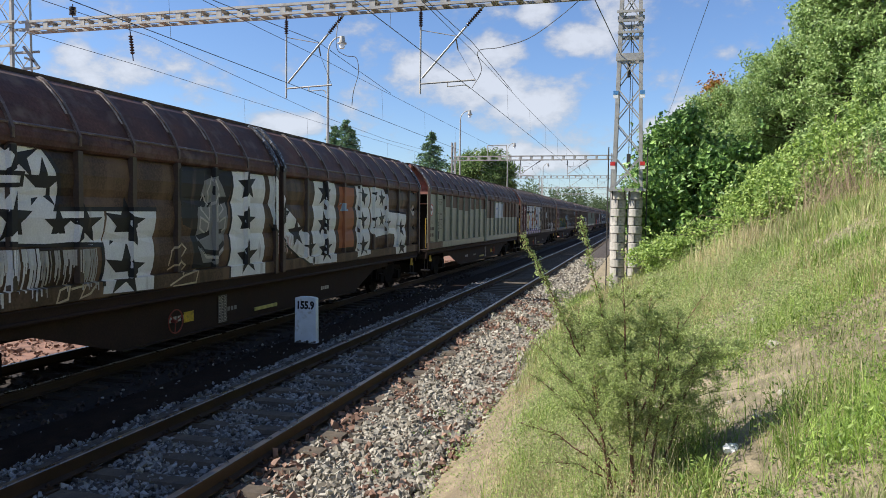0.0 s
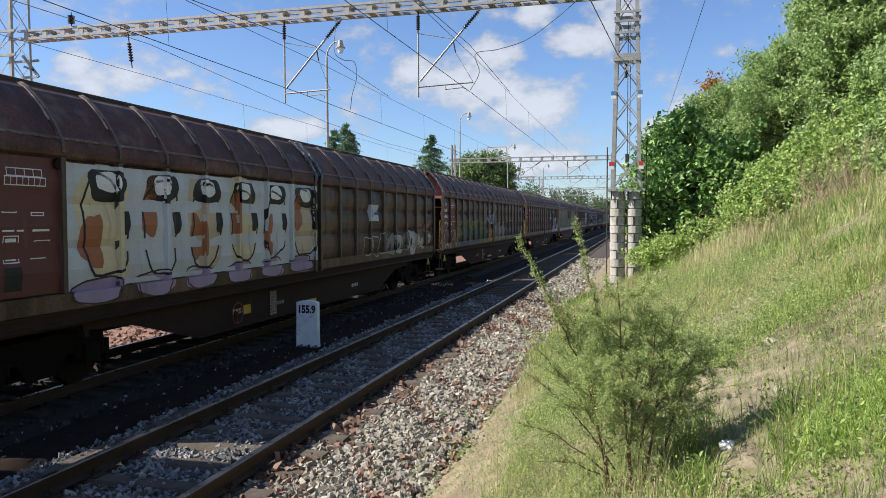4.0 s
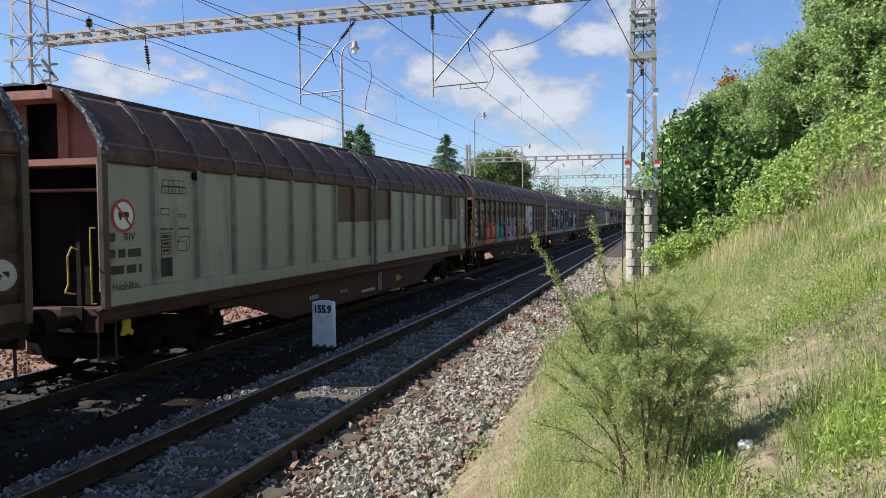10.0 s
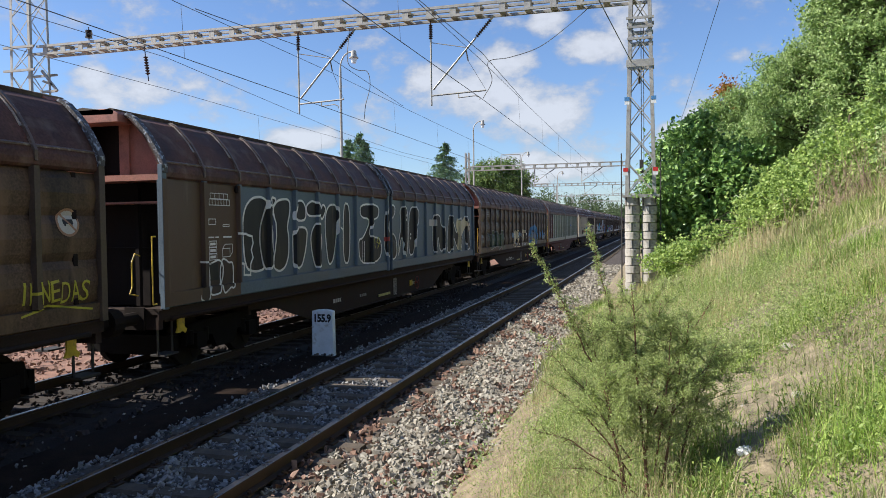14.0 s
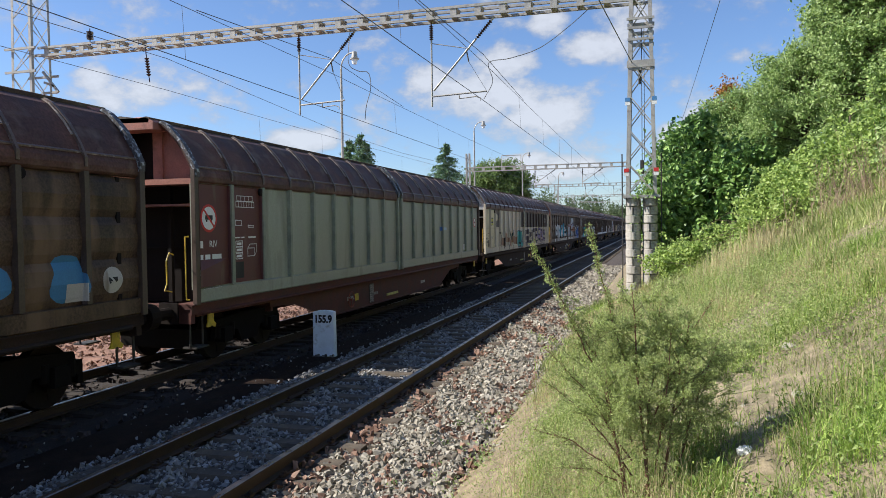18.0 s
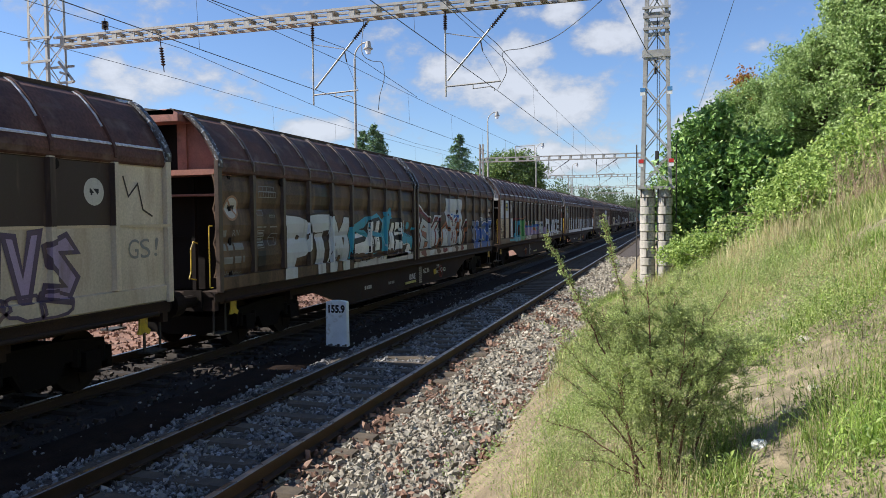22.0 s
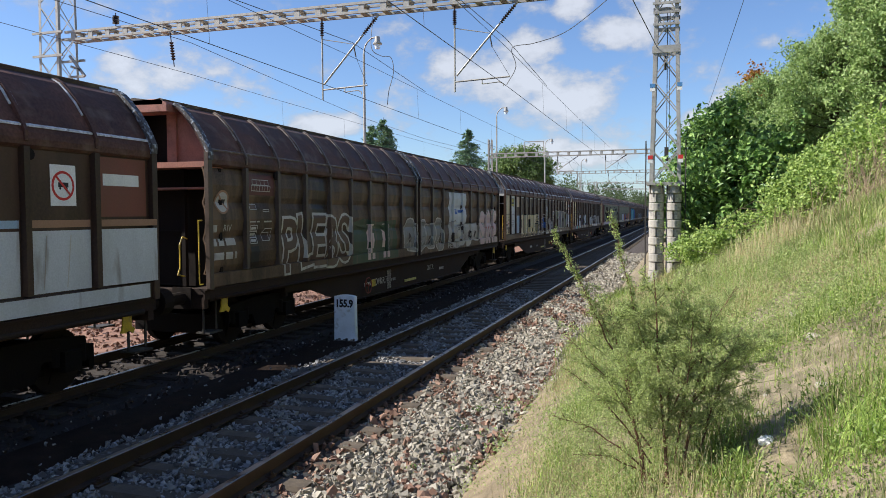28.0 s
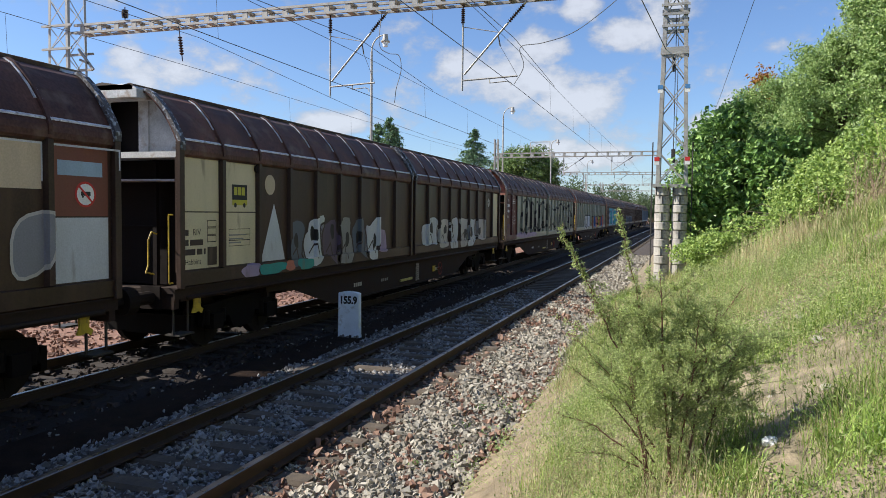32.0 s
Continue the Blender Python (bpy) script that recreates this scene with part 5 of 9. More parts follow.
shrub("broadleaf_tree", "tall green broadleaf tree on the bank", "tree", (4.3, 23.0, 3.3),
      [(4.1, 23, 5.2, 1.5, 1.4, 1.5), (3.7, 23, 6.5, 0.9, 0.9, 0.75), (5.2, 22.5, 6.3, 1.3, 1.2, 1.2), (3.2, 22.4, 4.6, 0.9, 0.9, 0.9), (3.1, 21.9, 5.8, 0.6, 0.7, 0.8), (3.7, 22.1, 6.5, 0.55, 0.6, 0.75), (4.2, 21.8, 7.0, 0.6, 0.8, 0.6), (4.7, 21.6, 7.4, 0.7, 0.8, 0.9)], 66000, 0.092, "leaf_mid", 14, narrow=0.42, trunk=0.1)
shrub("broadleaf_tree", "tall dark leafy tree at the top of the bank", "tree", (5.1, 18.5, 3.7),
      [(4.75, 18.5, 6.3, 1.15, 1.1, 1.3), (4.1, 19.0, 7.2, 0.75, 0.8, 0.7), (5.6, 18.0, 7.0, 1.3, 1.2, 1.2), (5.3, 17.6, 5.2, 1.0, 1.0, 1.0), (4.4, 18.5, 8.1, 0.9, 0.9, 0.7), (5.6, 18.5, 8.6, 1.2, 1.0, 0.9), (4.1, 18.9, 5.3, 0.8, 0.7, 0.9), (4.6, 18.3, 4.4, 0.8, 0.7, 0.7)], 66000, 0.092, "leaf_mid", 15, trunk=0.12)
shrub("broadleaf_tree", "tall leafy tree at the top of the bank", "tree", (6.2, 20.5, 4.3),
      [(5.6, 20.5, 5.3, 1.2, 1.2, 1.3), (6.5, 20.5, 7.0, 1.5, 1.4, 1.6), (5.2, 20.5, 9.0, 1.0, 1.0, 0.9), (6.4, 20, 9.3, 1.4, 1.2, 1.0)], 40000, 0.092, "leaf_mid", 16, trunk=0.12)
shrub("climber_thicket", "yellow-green climbing plants over the bank", "thicket", (3.7, 17.5, 3.0),
      [(3.5, 17.3, 3.5, 1.0, 1.2, 0.75), (4.4, 17.0, 4.0, 1.0, 1.1, 0.9), (4.8, 15.6, 4.0, 0.9, 1.0, 0.8), (2.7, 17.8, 2.9, 0.8, 0.9, 0.7), (4.1, 16.2, 3.3, 0.8, 0.9, 0.6)], 26000, 0.085, "leaf_light", 17, trunk=0.04, narrow=0.7)
shrub("climber_thicket", "light green climbers at the foot of the bushes", "thicket", (2.3, 16.6, 2.1),
      [(2.4, 16.6, 2.4, 0.9, 0.8, 0.45), (1.5, 17.6, 2.0, 0.9, 0.8, 0.45), (3.1, 15.6, 2.8, 0.8, 0.7, 0.45), (0.7, 18.5, 1.6, 0.8, 0.7, 0.45)], 18000, 0.075, "leaf_light", 18, trunk=0.03, narrow=0.7)
shrub("climber_thicket", "green scrub high on the bank", "thicket", (4.9, 14.5, 3.6),
      [(4.6, 14.4, 3.9, 0.8, 0.8, 0.6), (4.9, 13.4, 3.9, 0.8, 0.8, 0.6), (4.2, 13.2, 3.4, 0.6, 0.7, 0.4), (5.2, 15.5, 5.0, 0.9, 0.9, 0.9)], 17000, 0.075, "leaf_mid", 19, trunk=0.03, narrow=0.6)
shrub("broadleaf_bush", "dark leafy bushes behind the mast", "bush", (0.6, 30.0, 1.3),
      [(0.9, 29, 4.0, 1.2, 1.4, 1.6), (1.8, 30, 5.2, 1.4, 1.4, 1.5), (0.7, 33, 3.2, 1.1, 1.5, 1.3), (1.6, 38, 4.2, 1.6, 2.0, 1.9), (3.2, 33, 5.0, 1.6, 1.8, 1.6)], 14000, 0.17, "leaf_dark", 20, trunk=0.1)
for i, (x, y, s) in enumerate(((8.5, 27, 1.4), (9.5, 17, 1.3), (8.0, 11, 1.1), (7.5, 5, 1.0), (4.5, 46, 1.4), (4.0, 60, 1.5), (5.5, 80, 1.8), (8.0, -3, 1.1), (9, -12, 1.2))):
    g = min(6.5, 0.95 + 0.56 * min(x, 7)) if y < 60 else 2.5
    shrub("broadleaf_tree", "leafy green tree closing the top of the bank", "tree", (x, y, g),
          [(x, y, g + 2.4 * s, 1.9 * s, 1.9 * s, 1.7 * s), (x - 0.8 * s, y - 0.5, g + 1.2 * s, 1.3 * s, 1.4 * s, 1.0 * s), (x + 0.5, y + 0.8, g + 3.8 * s, 1.4 * s, 1.4 * s, 1.2 * s)], 6500, 0.2, "leaf_mid", 30 + i, trunk=0.12, group="trees along the bank")


def fir(x, y, h, r, seed, label):
    rng = np.random.default_rng(seed)
    t = thing("fir_tree", label, "fir tree", x, y, -0.3, group="firs beyond the train")
    bm = bmesh.new()
    bm_rod(bm, (0, 0, 0), (0, 0, h), 0.18, 8, 0.02)
    part("trunk", bm, M["bark"], t)
    pts = []
    bm = bmesh.new()
    z = h * 0.18
    while z < h * 0.985:
        reach = r * (1 - z / h) ** 0.85 + 0.12
        for k in range(int(5 + 5 * (1 - z / h))):
            a = rng.random() * math.tau
            l = reach * rng.uniform(0.7, 1.12)
            e = np.array([math.cos(a) * l, math.sin(a) * l, z - 0.22 * l + 0.1 * l * l / r])
            bm_rod(bm, (0, 0, z), e, 0.025, 4, 0.008)
            n = int(40 + 160 * l / r)
            u = rng.random((n, 1)) ** 0.7
            pts.append(np.array([0, 0, z]) * (1 - u) + e * u + rng.normal(size=(n, 3)) * np.array([0.09, 0.09, 0.08]) * (0.6 + l * 0.35))
        z += h * 0.022
    part("branchwork", bm, M["bark"], t)
    v, f = leaf_cloud(np.concatenate(pts), 0.24, rng, up=-0.4, narrow=0.3)
    ob = new("crown", raw_mesh("crown", v, f, M["leaf_fir"]))
    ob.parent = t


fir(-27.3, 64, 11.2, 4.6, 41, "dark green fir tree beyond the train")
fir(-25.7, 63, 11.6, 4.6, 42, "dark green fir tree beyond the train")
fir(-21.4, 76, 11.9, 5.2, 43, "blue-green fir tree beyond the train")
shrub("round_tree", "broad green deciduous tree beyond the train", "tree", (-21.0, 100, -0.3),
      [(-21.0, 100, 8.6, 3.6, 3.2, 2.9), (-23.5, 100, 7.4, 2.4, 2.4, 2.3), (-18.6, 100, 7.2, 2.0, 2.2, 2.2)], 30000, 0.34, "leaf_far2", 44, trunk=0.25)
for i, (x, y, z, r) in enumerate(((-18.6, 130, 5.0, 2.6), (-15.5, 132, 4.2, 2.2), (-15.5, 200, 4.0, 3.6), (-11.5, 215, 3.8, 3.6), (-20, 190, 4.6, 3.8), (-9, 260, 5, 5), (-16, 280, 6, 6), (-24, 260, 7, 7), (-34, 240, 7, 7), (-46, 220, 8, 8), (-60, 200, 8, 8), (-40, 120, 4, 4), (-52, 110, 4, 5), (2, 300, 6, 6), (12, 260, 7, 7))):
    shrub("round_tree", "distant green deciduous tree", "tree", (x, y, -0.3), [(x, y, z, r, r, r * 0.85), (x + r * 0.6, y, z - r * 0.3, r * 0.7, r * 0.7, r * 0.6)], 2600, 0.13 * r, "leaf_far", 50 + i, trunk=0.2, group="distant trees")


# the mugwort bush before the camera
def mugwort():
    rng = np.random.default_rng(71)
    base = Vector((0.02, 4.25, 0.98))
    t = thing("mugwort_bush", "tall feathery grey-green weed bush with reddish stems", "bush", *base)
    pts = []

    def shoot(bm, a, b, r, bow, steps, twig, dense, first=0.15):
        """A bowed shoot from a to b with side twigs; leaves gather along the twigs."""
        a, b = Vector(a), Vector(b)
        line = []
        for k in range(steps + 1):
            u = k / steps
            line.append(a.lerp(b, u) + Vector((0, 0, bow * 4 * u * (1 - u))) + Vector(rng.normal(size=3)) * 0.006 * (0 < k))
        for k in range(steps):
            bm_rod(bm, line[k], line[k + 1], r * (1 - 0.75 * k / steps), 5, r * (1 - 0.75 * (k + 1) / steps))
        for k in range(steps):
            u = (k + 0.5) / steps
            if u < first:
                continue
            for _ in range(dense):
                q = line[k].lerp(line[k + 1], rng.random())
                d = (Vector(rng.normal(size=3)).normalized() + (b - a).normalized() * 0.9 + Vector((0, 0, 0.25))).normalized()
                l = twig * rng.uniform(0.4, 1.0) * (1.2 - 0.7 * u)
                e = q + d * l
                bm_rod(bm, q, e, 0.0016, 3, 0.0008)
                c = int(9 + 170 * l)
                w = rng.random((c, 1)) ** 0.8
                pts.append(np.array(q) * (1 - w) + np.array(e) * w + rng.normal(size=(c, 3)) * (0.007 + 0.05 * l))
        return line

    mains = [((0, 0, -0.1), (-0.10, 0.02, 1.20), 0.012), ((-0.10, 0.03, -0.1), (-0.34, 0.05, 1.0), 0.010), ((0.03, 0.02, -0.1), (0.22, 0.08, 1.0), 0.010), ((-0.04, 0.08, -0.1), (0.06, 0.2, 1.1), 0.009),
             ((-0.12, 0, -0.1), (-0.24, -0.08, 0.72), 0.008), ((0.06, 0.06, -0.1), (0.36, 0.16, 0.86), 0.009), ((0.0, 0.04, -0.1), (0.12, -0.02, 0.95), 0.008)]
    for a, b, r in mains:
        bm, twigs = bmesh.new(), bmesh.new()
        line = shoot(bm, a, b, r, 0.0, 8, 0.16, 5, 0.35)
        for k in range(3, 8):
            for _ in range(4):
                ang = rng.random() * math.tau
                reach = rng.uniform(0.30, 0.68) * (1.15 - 0.09 * k)
                q = line[k]
                e = q + Vector((math.cos(ang) * reach, math.sin(ang) * reach * 0.75, reach * rng.uniform(0.15, 0.75)))
                shoot(twigs, q, e, 0.003, 0.04, 5, 0.12, 3, 0.25)
        stem = part("stem", bm, M["red_stem"], t)
        part("side_shoot", twigs, M["green_twig"], stem, "thin green side shoots")
    # low sprawling shoots and the two wands that stand clear of the bush
    for a, b, r, bow in (((-0.1, 0, 0.05), (-0.66, -0.02, 0.36), 0.006, 0.06), ((-0.1, 0.05, 0.1), (-0.62, 0.1, 0.62), 0.006, 0.06), ((-0.06, 0, 0.0), (-0.52, -0.1, 0.16), 0.005, 0.06), ((-0.1, 0.02, 0.2), (-0.58, 0.0, 0.82), 0.006, 0.05), ((-0.1, 0.04, 0.3), (-0.45, 0.1, 1.02), 0.006, 0.04), ((0.0, 0.05, 0.4), (0.34, 0.12, 1.12), 0.006, 0.04), ((0.05, 0.05, 0.35), (0.46, 0.1, 0.86), 0.006, 0.06)):
        bm = bmesh.new()
        shoot(bm, a, b, r, bow, 7, 0.15, 5, 0.2)
        part("stem", bm, M["red_stem"], t)
    for a, b in (((-0.12, 0.02, 0.7), (-0.33, 0.0, 1.54)), ((-0.32, 0.05, 0.75), (-0.66, 0.03, 1.44))):
        bm = bmesh.new()
        shoot(bm, a, b, 0.006, 0.0, 10, 0.07, 9, 0.1)
        part("stem", bm, M["red_stem"], t)
    v, f = leaf_cloud(np.concatenate(pts), 0.0165, rng, up=0.6, narrow=0.36)
    ob = new("leaves", raw_mesh("leaves", v, f, M["leaf_grey"]))
    ob.parent = t
    tagged(ob, "feathery grey-green leaves", kind="stuff")


mugwort()


def ground_at(x, y):
    z = np.maximum(0.95 + 0.56 * x, -0.12)
    return np.where(x > 7, 4.87, z)


def patches(x, y, seed, size):
    """A smooth field from about 0 to 1 that parts the bank into patches of a given size."""
    rng = np.random.default_rng(seed)
    total = np.zeros_like(x)
    for k in range(9):
        a, f = rng.random() * math.tau, rng.uniform(0.6, 2.1) / size
        total += np.sin((x * math.cos(a) + y * math.sin(a)) * f * math.tau * 0.5 + rng.random() * math.tau)
    return np.clip(0.5 + total * 0.19, 0, 1)


def blades(name, material, x0, x1, y0, y1, count, height, width, seed, label, lean=0.5, clump=0.0, keep=None, wide=False, spread=0.06, field=None):
    """Blades of grass rooted on the bank: each bends over in two steps. field: (seed, size, floor, steepness) of the patches they grow in."""
    rng = np.random.default_rng(seed)
    n = count
    y = y0 + (y1 - y0) * rng.random(n) ** 1.25
    x = x0 + (x1 - x0) * rng.random(n)
    if clump:
        cx, cy = rng.uniform(x0, x1, int(n / clump)), y0 + (y1 - y0) * rng.random(int(n / clump)) ** 1.25
        k = rng.integers(0, len(cx), n)
        x, y = cx[k] + rng.normal(size=n) * spread, cy[k] + rng.normal(size=n) * spread
    ok = ((x < 0.36 * y + 0.7) != wide) & (x > verge_x(y) - 0.25 * rng.random(n) ** 3) & (np.hypot(x, y) > 2.2)
    # bare trodden patch beside the litter, thin growth on the edge of the ballast
    bare = 0.93 * np.exp(-(((x - 0.75) / 0.36) ** 2 + ((y - 5.0) / 0.5) ** 2)) + 0.6 * np.exp(-((x - verge_x(y)) / 0.16) ** 2) + 1.2 * np.exp(-((((x - 0.58) / 0.17) ** 2 + ((y - 3.86) / 0.22) ** 2)) ** 2) + 0.5 * np.exp(-(((x - 0.6) / 0.18) ** 2 + ((y - 4.55) / 0.25) ** 2))
    ok &= (rng.random(n) > bare) & ((np.hypot((x - 0.55) / 0.10, (y - 4.05) / 0.32) > 1) | (keep is not None))
    grow = np.ones(n)
    if field:
        grow = np.clip((patches(x, y, field[0], field[1]) - field[2]) * field[3], 0, 1)
        ok &= rng.random(n) < grow
    if keep:
        ok &= rng.random(n) < np.exp(-(((x - keep[0]) / keep[2]) ** 2 + ((y - keep[1]) / keep[3]) ** 2))
    x, y, grow = x[ok], y[ok], grow[ok]
    n = len(x)
    z = ground_at(x, y) - 0.03
    h = height * rng.uniform(0.4, 1.35, n) * (0.55 + 0.75 * grow * patches(x, y, 5, 0.7))
    w = width * rng.uniform(0.6, 1.3, n) * np.clip(y / 7, 0.8, 2.2)
    a = rng.random(n) * math.tau
    d = np.stack([np.cos(a), np.sin(a), np.zeros(n)], 1)
    s = np.stack([-np.sin(a), np.cos(a), np.zeros(n)], 1) * w[:, None]
    p = np.stack([x, y, z], 1)
    bend = (lean * rng.uniform(0.2, 1.3, n) * h)[:, None]
    hz = np.stack([np.zeros(n), np.zeros(n), h], 1)
    m = p + hz * 0.55 + d * bend * 0.3
    e = p + hz * (1 - 0.25 * (bend / h[:, None]) ** 1) + d * bend
    v = np.stack([p - s, p + s, m - s * 0.8, m + s * 0.8, e], 1).reshape(-1, 3)
    f = (np.array([[0, 1, 3], [0, 3, 2], [2, 3, 4]])[None] + 5 * np.arange(n)[:, None, None]).reshape(-1, 3)
    ob = new(name, raw_mesh(name, v, f, M[material]))
    return tagged(ob, label, "grass", kind="stuff")


blades("grass", "grass", -1.75, 6.5, 3.0, 12, 110000, 0.15, 0.0026, 81, "fresh green grass on the bank", 0.8, 8, field=(1, 1.1, 0.12, 1.7))
blades("lush_grass", "lush", -1.1, 6.5, 3.0, 13, 90000, 0.21, 0.0036, 86, "bright lush grass in patches on the bank", 0.9, 60, spread=0.12, field=(2, 1.5, 0.42, 3.5))
blades("tall_stalks", "dry_grass", -1.2, 6.5, 3.3, 14, 7000, 0.46, 0.0013, 87, "thin tall grass stalks above the turf", 0.5, 5)
blades("grass", "grass", -2.3, 8.0, 10, 24, 80000, 0.24, 0.0042, 82, "tall green grass up the bank", 0.6, 12, field=(3, 1.6, 0.08, 1.8))
blades("lush_grass", "lush", -2.0, 6.5, 10, 22, 26000, 0.24, 0.0046, 80, "bright grass in patches high on the bank", 0.8, 40, spread=0.2, field=(4, 1.8, 0.45, 3.5))
blades("grass", "grass", -1.5, 6.8, -9, 4, 26000, 0.17, 0.005, 88, "rough grass on the bank", 0.7, 8, wide=True)
blades("grass", "grass", 1.5, 7.0, 3, 22, 30000, 0.2, 0.006, 89, "rough grass high on the bank", 0.7, 8, wide=True)
blades("dry_grass", "dry_grass", -1.9, 6.5, 3.0, 20, 80000, 0.28, 0.0019, 83, "pale dry grass stalks among the green", 0.6, 30, spread=0.16, field=(6, 1.7, 0.28, 1.8))
blades("dry_grass_tuft", "dry_grass", 0.2, 3.2, 11.5, 16.5, 7500, 0.5, 0.0024, 84, "tall straw-coloured grass on the bank", 0.3, 0, (1.6, 14.0, 0.6, 1.3))
blades("lush_grass_tuft", "lush", -0.4, 1.4, 3.4, 5.2, 9000, 0.26, 0.005, 85, "thick dark green grass tuft", 0.9, 0, (0.33, 4.1, 0.12, 0.25))
blades("lush_grass_tuft", "lush", 0.5, 2.6, 3.0, 5.0, 16000, 0.24, 0.0034, 78, "thick bright green grass at the foot of the bank", 0.9, 40, (1.25, 3.9, 0.5, 0.6), spread=0.09)


def weeds(name, material, count, leaf, seed, label, x0, x1, y0, y1, high):
    rng = np.random.default_rng(seed)
    cx, cy = rng.uniform(x0, x1, count), y0 + (y1 - y0) * rng.random(count) ** 1.2
    ok = (cx < 0.36 * cy + 0.6) & ((cx > verge_x(cy) - 0.1) | (x1 < -1)) & (np.hypot(cx, cy) > 2.6) & (np.exp(-(((cx - 0.78) / 0.4) ** 2 + ((cy - 5.1) / 0.5) ** 2)) < 0.4) & (np.hypot((cx - 0.55) / 0.2, (cy - 4.0) / 0.5) > 1)
    cx, cy = cx[ok], cy[ok]
    k = 22
    h = high * rng.uniform(0.4, 1.2, len(cx))
    off = rng.normal(size=(len(cx), k, 3)) * np.array([0.06, 0.06, 0.0])
    u = rng.random((len(cx), k))
    p = np.stack([cx[:, None] + off[..., 0], cy[:, None] + off[..., 1], ground_at(cx, cy)[:, None] + u * h[:, None]], 2).reshape(-1, 3)
    v, f = leaf_cloud(p, leaf, rng, up=0.5, narrow=0.5)
    ob = new(name, raw_mesh(name, v, f, M[material]))
    return tagged(ob, label, "weeds", kind="stuff")


weeds("weeds", "leaf_weed", 3600, 0.019, 91, "low leafy green weeds in the grass", -1.1, 5.5, 3.2, 15, 0.2)
weeds("feathery_weeds", "leaf_grey", 900, 0.016, 99, "fine feathery weeds round the bush", -1.0, 0.1, 3.6, 9, 0.3)
weeds("broad_weeds", "leaf_weed", 900, 0.027, 92, "dark leafy weeds in the grass", 0.1, 4.5, 3.2, 9, 0.2)
weeds("feathery_weeds", "leaf_grey", 2600, 0.021, 93, "feathery grey-green weeds behind the bush", -1.1, 1.6, 6.0, 15, 0.5)
weeds("ballast_weeds", "leaf_mid", 26, 0.04, 94, "small weeds growing through the ballast", -2.5, -1.7, 6.5, 10, 0.12)
weeds("verge_weeds", "leaf_grey", 300, 0.02, 98, "sparse grey-green weeds on the sandy verge", -1.75, -1.1, 6.0, 18, 0.2)


def dead_shrub(x, y, count, h, seed):
    rng = np.random.default_rng(seed)
    z = 0.95 + 0.56 * x
    t = thing("dead_shrub", "dry brown leafless stalks on the bank", "dead shrub", x, y, z, group="dead shrubs on the bank")
    bm = bmesh.new()
    for _ in range(count):
        p = Vector((rng.normal() * 0.28, rng.normal() * 0.25, 0))
        e = p + Vector((rng.normal() * 0.22, rng.normal() * 0.2, h * rng.uniform(0.5, 1.15)))
        m = p.lerp(e, 0.6)
        bm_rod(bm, p, e, 0.005, 3, 0.002)
        for _ in range(3):
            bm_rod(bm, p.lerp(e, rng.uniform(0.35, 0.9)), m + Vector(rng.normal(size=3)) * 0.16 + Vector((0, 0, 0.2)), 0.003, 3, 0.001)
    part("stalk", bm, M["dead_stem"], t)


dead_shrub(3.1, 14.0, 55, 0.85, 95)
dead_shrub(3.7, 13.4, 40, 0.95, 96)
dead_shrub(2.8, 13.3, 22, 0.6, 97)

# litter and stones on the trodden patch
bm = bmesh.new()
bmesh.ops.create_icosphere(bm, subdivisions=3, radius=0.042)
for v in bm.verts:
    v.co *= 1 + 0.35 * noise.noise(v.co * 40) + 0.2 * noise.noise(v.co * 90)
    v.co.z *= 0.8
litter = new("crumpled_bag", mesh_of("crumpled_bag", bm, M["white_paint"]))
litter.location = (0.525, 4.27, 1.275)
tagged(litter, "crumpled white plastic litter on the bank", "litter")
for i, (x, y, s) in enumerate(((0.55, 4.85, 0.035), (0.72, 4.7, 0.028), (0.62, 5.2, 0.03), (0.9, 4.9, 0.04), (1.05, 6.2, 0.06), (1.35, 6.6, 0.05), (1.1, 7.4, 0.06))):
    bm = bmesh.new()
    bmesh.ops.create_icosphere(bm, subdivisions=2, radius=s)
    for v in bm.verts:
        v.co *= 1 + 0.4 * noise.noise(v.co * 22 + Vector((i, 0, 0)))
        v.co.z *= 0.6
    ob = new("stone", mesh_of("stone", bm, M["stone"]))
    ob.location = (x, y, 0.95 + 0.56 * x + s * 0.3)
    tagged(ob, "small grey stone on bare soil", "stone", group="stones on the bank")


# ---- paint, signs and graffiti on the wagons ----
def spray(name, color, rough=0.6, dirt_amount=0.05, dirt=(0.16, 0.11, 0.075)):
    M[name] = surface("sprayed_" + name, color, rough, 0, 0.14, 2.0, 40, 0.05, dirt=dirt, dirt_amount=dirt_amount, streak=True)


